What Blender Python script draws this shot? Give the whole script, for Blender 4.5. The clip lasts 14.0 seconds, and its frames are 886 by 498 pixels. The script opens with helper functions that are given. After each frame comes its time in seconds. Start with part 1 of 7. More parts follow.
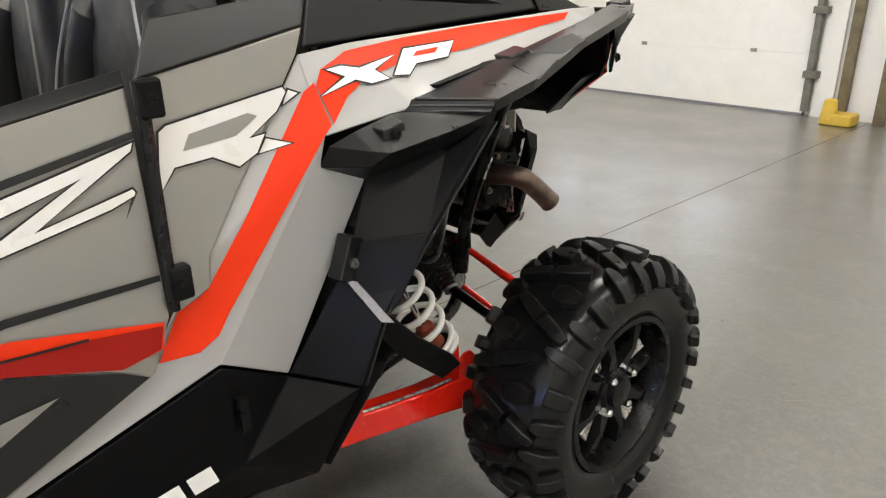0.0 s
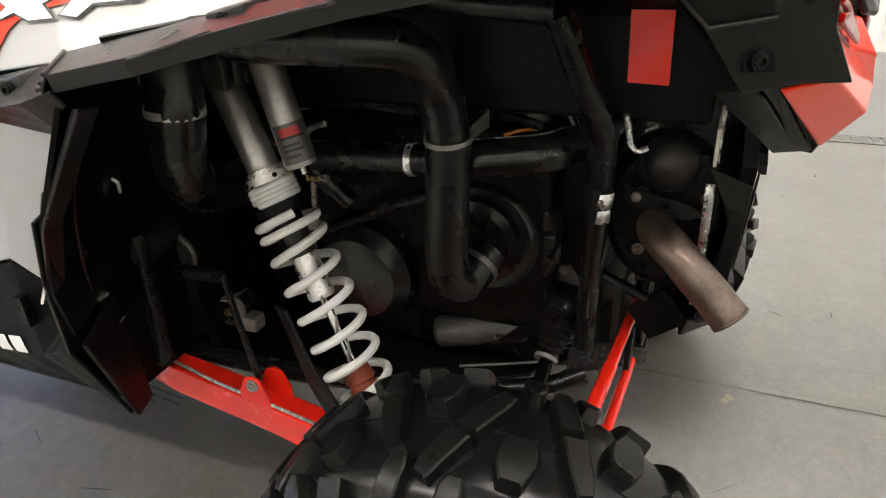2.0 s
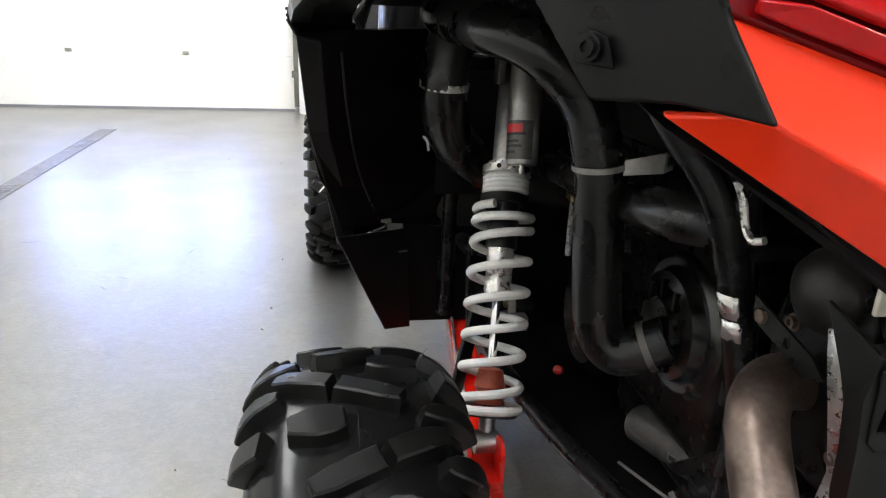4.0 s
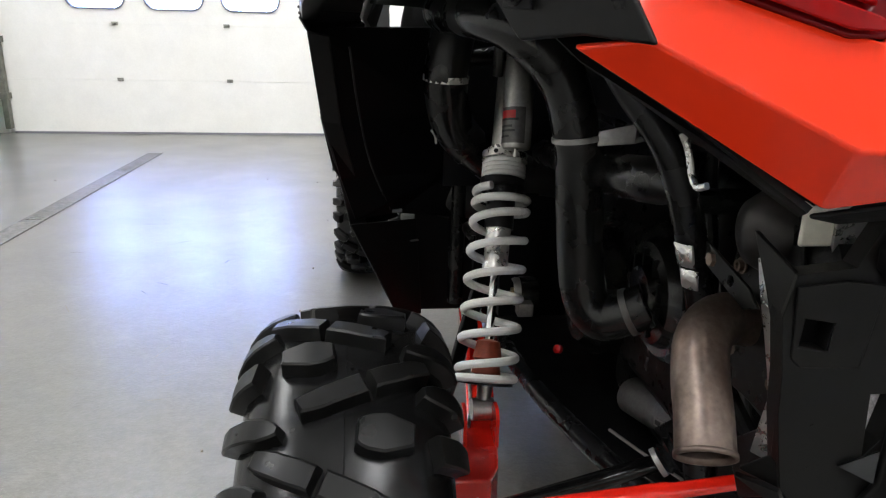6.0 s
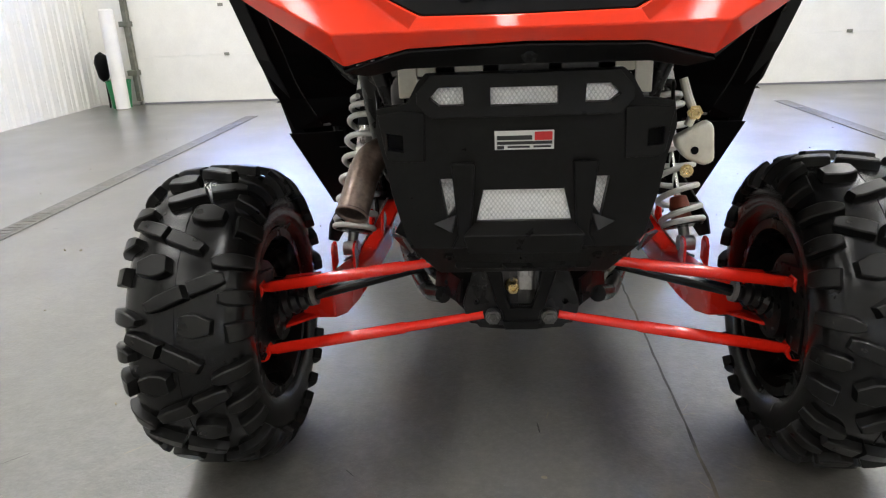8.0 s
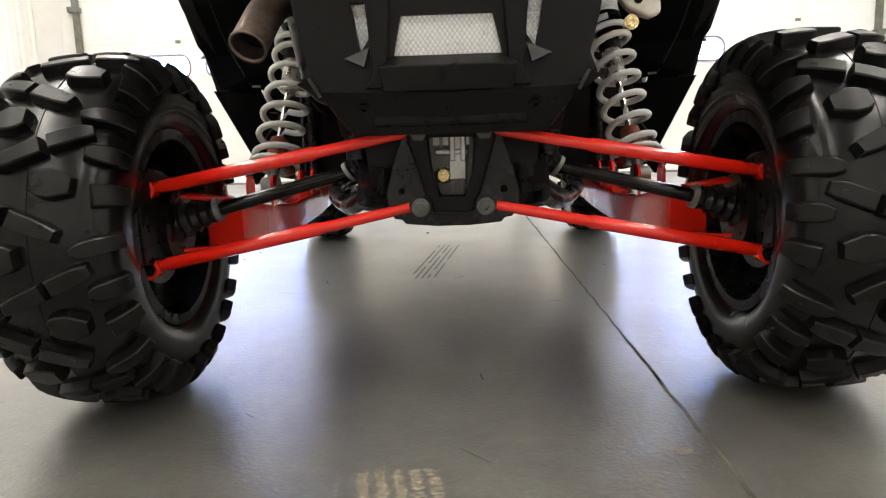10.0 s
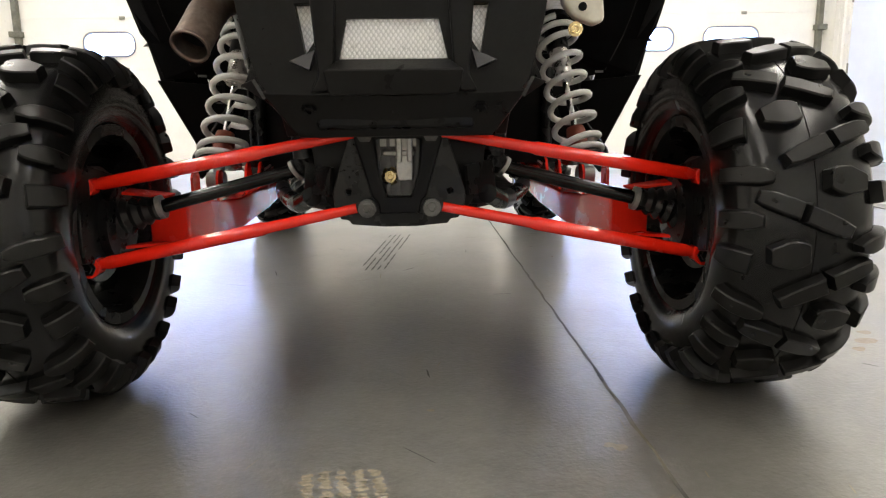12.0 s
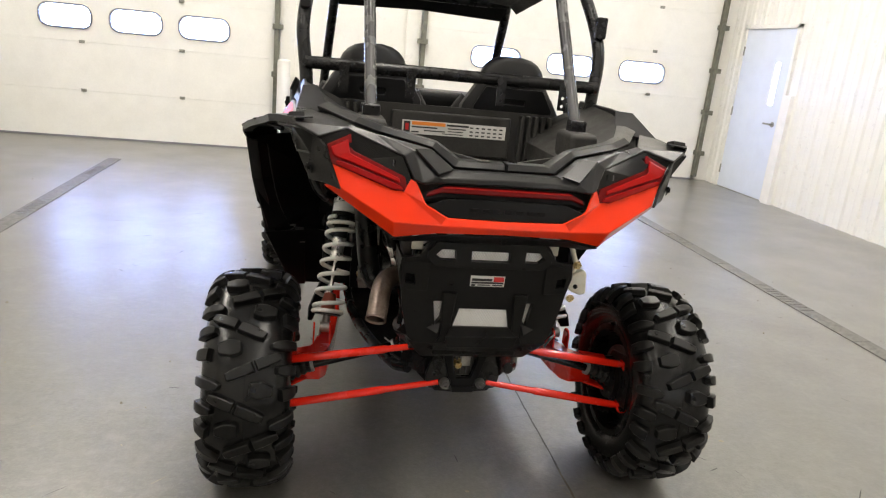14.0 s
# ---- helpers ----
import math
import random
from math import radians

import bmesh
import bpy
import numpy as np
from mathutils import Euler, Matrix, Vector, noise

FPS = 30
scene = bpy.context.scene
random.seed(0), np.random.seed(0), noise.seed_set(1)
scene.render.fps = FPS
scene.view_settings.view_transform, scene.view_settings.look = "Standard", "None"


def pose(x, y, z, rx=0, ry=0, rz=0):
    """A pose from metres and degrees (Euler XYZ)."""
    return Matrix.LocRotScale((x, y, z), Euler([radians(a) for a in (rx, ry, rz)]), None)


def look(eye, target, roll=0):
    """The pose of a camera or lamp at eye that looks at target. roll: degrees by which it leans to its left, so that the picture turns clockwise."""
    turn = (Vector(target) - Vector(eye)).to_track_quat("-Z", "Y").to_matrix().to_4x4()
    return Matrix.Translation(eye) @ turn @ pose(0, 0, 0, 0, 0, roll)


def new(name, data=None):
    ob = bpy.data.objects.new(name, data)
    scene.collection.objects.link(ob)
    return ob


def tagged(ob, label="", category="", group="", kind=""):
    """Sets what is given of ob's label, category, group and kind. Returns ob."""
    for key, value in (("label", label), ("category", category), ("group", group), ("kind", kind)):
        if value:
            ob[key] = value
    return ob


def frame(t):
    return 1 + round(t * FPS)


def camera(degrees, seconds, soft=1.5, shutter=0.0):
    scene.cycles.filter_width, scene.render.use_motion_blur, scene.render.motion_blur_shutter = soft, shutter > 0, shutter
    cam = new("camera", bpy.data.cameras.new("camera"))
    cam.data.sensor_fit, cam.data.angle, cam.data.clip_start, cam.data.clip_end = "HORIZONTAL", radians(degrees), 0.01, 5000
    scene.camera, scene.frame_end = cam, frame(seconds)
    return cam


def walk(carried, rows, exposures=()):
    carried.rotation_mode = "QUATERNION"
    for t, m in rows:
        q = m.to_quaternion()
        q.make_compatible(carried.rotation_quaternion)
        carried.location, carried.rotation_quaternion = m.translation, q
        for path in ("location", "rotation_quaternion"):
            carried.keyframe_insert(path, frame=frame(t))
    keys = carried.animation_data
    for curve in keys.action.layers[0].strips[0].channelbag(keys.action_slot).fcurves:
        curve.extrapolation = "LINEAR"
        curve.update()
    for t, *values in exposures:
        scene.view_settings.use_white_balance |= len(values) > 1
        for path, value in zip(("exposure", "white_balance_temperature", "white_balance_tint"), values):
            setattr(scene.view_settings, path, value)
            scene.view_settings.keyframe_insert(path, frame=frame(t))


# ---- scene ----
cam = camera(65.1, 14.0, 1.2)
PATH = [
    (0, (-1.511, 1.237, 1.27), (-0.138, -0.017, 0.534), -1.0),
    (0.5, (-1.534, 0.782, 1.253), (0.12, 0.018, 0.43), -3.1),
    (1, (-1.481, 0.364, 1.224), (0.263, -0.077, 0.351), -4.2),
    (1.5, (-1.415, 0.009, 1.223), (0.376, 0.099, 0.338), -4.2),
    (2, (-1.257, -0.24, 1.235), (0.371, 0.472, 0.316), -2.9),
    (2.5, (-0.955, -0.369, 1.219), (0.324, 0.861, 0.295), 0.4),
    (3, (-0.768, -0.449, 1.224), (-0.031, 1.226, 0.416), 1.8),
    (3.5, (-0.706, -0.576, 1.169), (-0.304, 1.241, 0.434), 0.9),
    (4, (-0.691, -0.722, 1.097), (-0.37, 1.138, 0.437), 2.4),
    (4.2, (-0.674, -0.753, 1.07), (-0.39, 1.118, 0.422), 3.9),
    (6.3, (-0.612, -0.884, 1.04), (-0.454, 1.023, 0.457), -0.1),
    (6.5, (-0.589, -0.935, 1.065), (-0.479, 0.95, 0.405), -1.3),
    (7, (-0.471, -1.173, 1.178), (-0.509, 0.71, 0.503), -4.9),
    (7.5, (-0.216, -1.412, 1.213), (-0.277, 0.473, 0.546), -2.6),
    (8, (-0.048, -1.473, 1.008), (-0.204, 0.406, 0.342), -2.4),
    (8.5, (-0.018, -1.425, 0.644), (-0.137, 0.504, 0.13), -1.1),
    (8.7, (-0.006, -1.39, 0.535), (-0.156, 0.557, 0.103), -3.3),
    (11, (0.022, -1.389, 0.509), (0.015, 0.586, 0.192), -0.5),
    (11.5, (0.029, -1.389, 0.512), (0.026, 0.586, 0.192), -0.6),
    (12, (0.03, -1.396, 0.546), (0.105, 0.566, 0.168), -0.8),
    (12.5, (0.031, -1.514, 0.887), (0.128, 0.418, 0.381), 1.2),
    (13, (-0.035, -1.719, 1.239), (0.124, 0.161, 0.573), 4.6),
    (13.5, (-0.273, -1.999, 1.384), (-0.058, -0.099, 0.798), 2.4),
    (14, (-0.5, -2.11, 1.404), (-0.125, -0.224, 0.855), 5.7),
]
EXPOSURES = [(0.0, 0.02, 6550, 10), (0.5, 0.02, 6550, 10), (1.5, 0.25, 6500, 10), (2.0, 0.35, 6500, 10), (2.5, 0.48, 6200, 10), (3.0, 0.55, 6000, 10), (3.5, 0.52, 5950, 10), (4.2, 0.40, 5950, 10), (6.3, 0.0, 5950, 10),
             (7.0, -0.04, 6050, 10), (7.5, -0.22, 6100, 10), (8.0, -0.04, 6150, 10), (8.7, 0.12, 6300, 10), (11.0, 0.2, 6700, 10), (13.5, 0.0, 6700, 10), (14.0, -0.14, 6700, 10)]
walk(cam, [(t, look(eye, target, roll)) for t, eye, target, roll in PATH], EXPOSURES)

# ---------------------------------------------------------------- light
world = bpy.data.worlds.new("world")
scene.world = world
world.use_nodes = True
_wn = world.node_tree.nodes
_sky = _wn.new("ShaderNodeTexSky")
_sky.sky_type, _sky.sun_disc, _sky.sun_elevation, _sky.sun_rotation = "NISHITA", False, radians(35), radians(20)
world.node_tree.links.new(_sky.outputs[0], _wn["Background"].inputs[0])
_wn["Background"].inputs[1].default_value = 0.12

# Lamps hang out of view; rows and strengths are chosen to shape the light.
LAMP_ROWS = {-4.0: 0.42, -0.9: 0.95, 1.9: 0.80, 4.5: 1.12}
LAMPS = [(lx, ly) for ly in LAMP_ROWS for lx in (-3.0, 0.0, 3.0)]
LAMP_WATTS = 88.0
for lx, ly in LAMPS:
    lamp = bpy.data.lights.new("ceiling_lamp", "AREA")
    lamp.shape, lamp.size, lamp.size_y, lamp.energy, lamp.color = "RECTANGLE", 0.22, 2.40, LAMP_WATTS * LAMP_ROWS[ly], (1.0, 0.955, 0.88)
    new("lamp_light", lamp).matrix_world = pose(lx, ly, 4.55)
WINDOW_GLOW = 40.0


# ---------------------------------------------------------------- materials
def material(name, color, rough=0.5, metal=0.0, spread=0.12, scale=6.0, fine=140.0, bump=0.0, bump_scale=300.0,
             rough_spread=0.1, coat=0.0, dirt=None, dirt_amount=0.0, dirt_scale=3.0, spec=0.5):
    """A surface with two scales of colour variation, uneven gloss and fine relief, in object space (metres)."""
    m = bpy.data.materials.new(name)
    m.use_nodes = True
    nt = m.node_tree
    b = nt.nodes["Principled BSDF"]
    tc = nt.nodes.new("ShaderNodeTexCoord")

    def noise_tex(s, detail=4.0, r=0.55):
        n = nt.nodes.new("ShaderNodeTexNoise")
        n.inputs["Scale"].default_value, n.inputs["Detail"].default_value, n.inputs["Roughness"].default_value = s, detail, r
        nt.links.new(tc.outputs["Object"], n.inputs["Vector"])
        return n.outputs["Fac"]

    def ramp(src, lo, hi, a=0.3, z=0.7):
        r = nt.nodes.new("ShaderNodeMapRange")
        r.inputs[1].default_value, r.inputs[2].default_value, r.inputs[3].default_value, r.inputs[4].default_value = a, z, lo, hi
        nt.links.new(src, r.inputs[0])
        return r.outputs[0]

    def mult(a, c):
        n = nt.nodes.new("ShaderNodeMath")
        n.operation = "MULTIPLY"
        nt.links.new(a, n.inputs[0])
        nt.links.new(c, n.inputs[1])
        return n.outputs[0]

    big, small = noise_tex(scale), noise_tex(fine, 2.0)
    var = mult(ramp(big, 1 - spread, 1 + spread), ramp(small, 1 - spread * 0.6, 1 + spread * 0.6))
    vm = nt.nodes.new("ShaderNodeVectorMath")
    vm.operation = "SCALE"
    vm.inputs[0].default_value = color[:3]
    nt.links.new(var, vm.inputs["Scale"])
    col = vm.outputs[0]
    if dirt:
        mx = nt.nodes.new("ShaderNodeMix")
        mx.data_type = "RGBA"
        nt.links.new(ramp(noise_tex(dirt_scale, 7.0, 0.65), 0.0, dirt_amount, 0.5, 0.72), mx.inputs[0])
        nt.links.new(col, mx.inputs[6])
        mx.inputs[7].default_value = (*dirt, 1)
        col = mx.outputs[2]
    nt.links.new(col, b.inputs["Base Color"])
    nt.links.new(ramp(noise_tex(scale * 2.3), max(0.02, rough - rough_spread), min(1.0, rough + rough_spread)), b.inputs["Roughness"])
    b.inputs["Metallic"].default_value = metal
    b.inputs["Specular IOR Level"].default_value = spec
    b.inputs["Coat Weight"].default_value = coat
    b.inputs["Coat Roughness"].default_value = 0.06
    if bump:
        bp = nt.nodes.new("ShaderNodeBump")
        bp.inputs["Strength"].default_value, bp.inputs["Distance"].default_value = bump, 0.002
        nt.links.new(noise_tex(bump_scale, 3.0), bp.inputs["Height"])
        nt.links.new(bp.outputs[0], b.inputs["Normal"])
    return m


def glow(name, color, strength):
    m = bpy.data.materials.new(name)
    m.use_nodes = True
    b = m.node_tree.nodes["Principled BSDF"]
    b.inputs["Base Color"].default_value = (0.8, 0.8, 0.8, 1)
    b.inputs["Emission Color"].default_value, b.inputs["Emission Strength"].default_value = (*color, 1), strength
    return m


def glass(name, tint=(1, 1, 1)):
    m = bpy.data.materials.new(name)
    m.use_nodes = True
    b = m.node_tree.nodes["Principled BSDF"]
    b.inputs["Base Color"].default_value = (*tint, 1)
    b.inputs["Transmission Weight"].default_value, b.inputs["Roughness"].default_value, b.inputs["IOR"].default_value = 1.0, 0.02, 1.1
    return m


M = {
    "wall": material("white_sheet_metal", (0.78, 0.77, 0.73), 0.35, spread=0.03, fine=40, bump=0.05, dirt=(0.6, 0.57, 0.5), dirt_amount=0.15),
    "door": material("white_door_skin", (0.80, 0.79, 0.75), 0.42, spread=0.03, fine=60, bump=0.12, bump_scale=160, dirt=(0.62, 0.58, 0.5), dirt_amount=0.12, dirt_scale=1.2),
    "steeldoor": material("cool_white_door_paint", (0.66, 0.71, 0.80), 0.40, spread=0.03, bump=0.05),
    "ceiling": material("white_liner", (0.75, 0.74, 0.71), 0.6, spread=0.04),
    "steel": material("galvanised_steel", (0.30, 0.30, 0.27), 0.45, 0.7, spread=0.2, scale=12),
    "trackgreen": material("weathered_track", (0.17, 0.17, 0.14), 0.55, 0.4, spread=0.25, scale=15),
    "seal": material("grey_gasket", (0.20, 0.20, 0.22), 0.6),
    "plastic": material("black_moulded_plastic", (0.0058, 0.0058, 0.0062), 0.38, spread=0.2, bump=0.12, bump_scale=1400, scale=9, spec=0.13, dirt=(0.010, 0.0095, 0.009), dirt_amount=0.25, dirt_scale=7),
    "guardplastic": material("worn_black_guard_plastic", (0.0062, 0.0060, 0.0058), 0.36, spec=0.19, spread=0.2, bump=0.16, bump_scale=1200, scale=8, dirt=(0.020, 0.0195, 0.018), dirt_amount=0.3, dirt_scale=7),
    "plastic2": material("dark_grey_moulded_plastic", (0.0070, 0.0070, 0.0073), 0.30, spec=0.42, spread=0.12, bump=0.08, bump_scale=1400, scale=7, rough_spread=0.03, dirt=(0.012, 0.0115, 0.011), dirt_amount=0.15, dirt_scale=6),
    "liner": material("black_liner_plastic", (0.0028, 0.0028, 0.0032), 0.42, spec=0.10, spread=0.2, bump=0.15, bump_scale=500),
    "engine": material("dark_engine_metal", (0.0055, 0.0055, 0.0055), 0.32, 0.0, spec=0.16, spread=0.35, scale=20, dirt=(0.012, 0.011, 0.010), dirt_amount=0.3, dirt_scale=18),
    "tube": material("black_powder_coat", (0.009, 0.009, 0.0095), 0.26, spec=0.30, spread=0.15, bump=0.1, bump_scale=500),
    "greyplastic": material("mid_grey_moulded_plastic", (0.11, 0.108, 0.105), 0.45, spread=0.1, bump=0.3, bump_scale=900),
    "bar": material("dark_satin_bar", (0.045, 0.045, 0.045), 0.25, 0.2, spread=0.04, fine=20),
    "gloss": material("gloss_black", (0.004, 0.004, 0.004), 0.10, spread=0.1, spec=0.32),
    "red": material("red_gloss_paint", (0.90, 0.040, 0.007), 0.30, spread=0.004, scale=2, fine=900, rough_spread=0.02, coat=0.8, spec=0.08),
    "redfilm": material("red_graphic_film", (0.86, 0.042, 0.008), 0.36, spread=0.008, scale=3, rough_spread=0.03, spec=0.25),
    "darkred": material("dark_red_flash_colour", (0.34, 0.012, 0.008), 0.36, spread=0.01, scale=3, rough_spread=0.03, spec=0.25),
    "redarm": material("red_powder_coat", (0.84, 0.020, 0.008), 0.26, spread=0.03, scale=6, spec=0.2, coat=1.0, rough_spread=0.03, bump=0.02, bump_scale=400),
    "silver": material("silver_metallic_paint", (0.43, 0.427, 0.415), 0.42, 0.22, spread=0.04, scale=3, fine=900, coat=0.35),
    "silver2": material("warm_grey_metallic_paint", (0.34, 0.332, 0.305), 0.40, 0.45, spread=0.05, scale=3, fine=900, coat=0.3),
    "white": material("white_graphic_film", (0.80, 0.79, 0.76), 0.35, spread=0.02),
    "blackfilm": material("black_graphic_film", (0.012, 0.012, 0.012), 0.35),
    "rubber": material("tyre_rubber", (0.0050, 0.0050, 0.0050), 0.23, spec=0.28, spread=0.15, scale=9, bump=0.04, bump_scale=500, rough_spread=0.05, dirt=(0.011, 0.0105, 0.0098), dirt_amount=0.25, dirt_scale=5),
    "tread": material("worn_tread_rubber", (0.0058, 0.0057, 0.0054), 0.36, spec=0.26, spread=0.15, scale=12, bump=0.06, bump_scale=400, dirt=(0.012, 0.0115, 0.0105), dirt_amount=0.3, dirt_scale=8),
    "boot": material("black_rubber_boot", (0.0095, 0.0095, 0.0095), 0.27, spec=0.42, spread=0.2, bump=0.05, bump_scale=300),
    "cover": material("black_satin_cover", (0.0085, 0.0085, 0.0085), 0.24, spec=0.60, spread=0.2, bump=0.08, bump_scale=500, dirt=(0.010, 0.0098, 0.009), dirt_amount=0.3, dirt_scale=12),
    "rim": material("satin_black_alloy", (0.005, 0.0049, 0.0047), 0.28, 0.0, spec=0.18, spread=0.15),
    "machined": material("machined_alloy", (0.66, 0.64, 0.61), 0.30, 0.75, spread=0.08, scale=30),
    "alloy": material("cast_alloy", (0.42, 0.41, 0.39), 0.42, 0.9, spread=0.15, scale=25, bump=0.15, bump_scale=250),
    "chrome": material("chrome", (0.75, 0.75, 0.75), 0.10, 1.0, spread=0.03),
    "spring": material("white_powder_coat", (0.74, 0.73, 0.70), 0.32, spread=0.04, scale=12, coat=0.2),
    "bumpstop": material("brown_bump_stop", (0.20, 0.035, 0.014), 0.6, spread=0.2),
    "exhaust": material("heat_tinted_steel", (0.20, 0.155, 0.13), 0.42, 0.85, spread=0.28, scale=16, rough_spread=0.14, dirt=(0.10, 0.055, 0.035), dirt_amount=0.7, dirt_scale=10),
    "foil": material("crinkled_heat_foil", (0.72, 0.71, 0.69), 0.30, 0.8, spread=0.12, scale=40, bump=0.9, bump_scale=120),
    "casting": material("grey_casting", (0.115, 0.112, 0.108), 0.45, 0.5, spread=0.2, scale=25, bump=0.3, bump_scale=200),
    "alloydark": material("weathered_alloy", (0.30, 0.29, 0.275), 0.48, 0.6, spread=0.2, scale=20, bump=0.2, bump_scale=250),
    "exhaustdark": material("dull_dark_steel", (0.030, 0.027, 0.026), 0.45, 0.6, spread=0.25, scale=18),
    "brass": material("brass_plug", (0.62, 0.48, 0.24), 0.3, 1.0, spread=0.15, scale=60),
    "lens": material("deep_red_lens", (0.15, 0.002, 0.003), 0.12, spread=0.08, scale=20, spec=0.22),
    "lens2": material("bright_red_lens", (0.34, 0.004, 0.004), 0.10, spread=0.06, scale=30, spec=0.24),
    "sign": material("label_white", (0.66, 0.65, 0.62), 0.4, spread=0.04),
    "orange": material("label_orange", (0.80, 0.24, 0.03), 0.4, spread=0.03),
    "ink": material("label_ink", (0.02, 0.02, 0.02), 0.5),
    "redink": material("label_red", (0.55, 0.02, 0.02), 0.4),
    "bedplastic": material("scuffed_bed_plastic", (0.032, 0.031, 0.029), 0.45, spec=0.35, spread=0.2, bump=0.2, bump_scale=900, scale=8, dirt=(0.05, 0.047, 0.042), dirt_amount=0.35, dirt_scale=9),
    "seat": material("black_seat_vinyl", (0.013, 0.013, 0.0135), 0.45, spec=0.35, spread=0.2, bump=0.3, bump_scale=450),
    "stitch": material("pale_seat_piping", (0.30, 0.30, 0.30), 0.6),
    "bottle": material("translucent_white_plastic", (0.74, 0.71, 0.60), 0.4, spread=0.06, dirt=(0.4, 0.34, 0.22), dirt_amount=0.3, dirt_scale=20),
    "pvc": material("white_bollard_paint", (0.80, 0.79, 0.77), 0.4, spread=0.04, dirt=(0.45, 0.42, 0.38), dirt_amount=0.15, dirt_scale=5),
    "green": material("green_plastic", (0.01, 0.22, 0.07), 0.35, spread=0.08),
    "yellow": material("yellow_paint", (0.62, 0.42, 0.05), 0.5, spread=0.15, dirt=(0.2, 0.15, 0.06), dirt_amount=0.4),
    "blue": material("blue_connector", (0.03, 0.18, 0.42), 0.4),
    "cable": material("braided_cable", (0.42, 0.41, 0.39), 0.35, 0.5, spread=0.75, scale=90, fine=260),
    "lampbody": material("white_lamp_housing", (0.8, 0.8, 0.8), 0.4),
    "tan": material("tan_floor_residue", (0.27, 0.235, 0.175), 0.6, spread=0.2, scale=40),
    "smudge": material("dark_floor_rubber_marks", (0.05, 0.048, 0.046), 0.5, spread=0.4, scale=60),
    "grate": material("dull_drain_iron", (0.120, 0.117, 0.108), 0.5, 0.0, spread=0.4, scale=30, dirt=(0.2, 0.18, 0.15), dirt_amount=0.5, dirt_scale=12),
    "daylight": glow("daylight_beyond", (0.30, 0.45, 1.0), WINDOW_GLOW),
    "dayrear": glow("dim_daylight_beyond", (0.80, 0.88, 1.0), 6.0),
    "pane": glass("window_glass"),
}


def floor_material():
    """Sealed grey concrete: cloudy stains, aggregate specks, scuffs, and an uneven satin sealer."""
    m = material("sealed_concrete", (0.102, 0.099, 0.088), 0.43, spread=0.18, scale=0.9, fine=55, rough_spread=0.10, bump=0.32,
                 bump_scale=110, coat=1.0, dirt=(0.135, 0.125, 0.109), dirt_amount=0.75, dirt_scale=2.2)
    nt = m.node_tree
    b = nt.nodes["Principled BSDF"]
    b.inputs["Coat Roughness"].default_value = 0.29
    nt.links.new(b.inputs["Normal"].links[0].from_socket, b.inputs["Coat Normal"])
    src = b.inputs["Base Color"].links[0].from_socket
    tc = nt.nodes.new("ShaderNodeTexCoord")
    for s, lo, hi, tone, amount in ((240.0, 0.62, 0.70, (0.30, 0.29, 0.275), 0.45), (150.0, 0.63, 0.72, (0.08, 0.076, 0.07), 0.5), (9.0, 0.56, 0.80, (0.22, 0.21, 0.187), 0.4), (3.4, 0.40, 0.66, (0.082, 0.079, 0.071), 0.5),
                                    (14.0, 0.40, 0.68, (0.076, 0.073, 0.066), 0.45), (30.0, 0.46, 0.74, (0.19, 0.18, 0.165), 0.3), (75.0, 0.44, 0.74, (0.18, 0.172, 0.16), 0.3)):
        n = nt.nodes.new("ShaderNodeTexNoise")
        n.inputs["Scale"].default_value, n.inputs["Detail"].default_value = s, 3.0
        nt.links.new(tc.outputs["Object"], n.inputs["Vector"])
        r = nt.nodes.new("ShaderNodeMapRange")
        r.inputs[1].default_value, r.inputs[2].default_value, r.inputs[4].default_value = lo, hi, amount
        nt.links.new(n.outputs["Fac"], r.inputs[0])
        mx = nt.nodes.new("ShaderNodeMix")
        mx.data_type = "RGBA"
        nt.links.new(r.outputs[0], mx.inputs[0])
        nt.links.new(src, mx.inputs[6])
        mx.inputs[7].default_value = (*tone, 1)
        src = mx.outputs[2]
    nt.links.new(src, b.inputs["Base Color"])
    return m


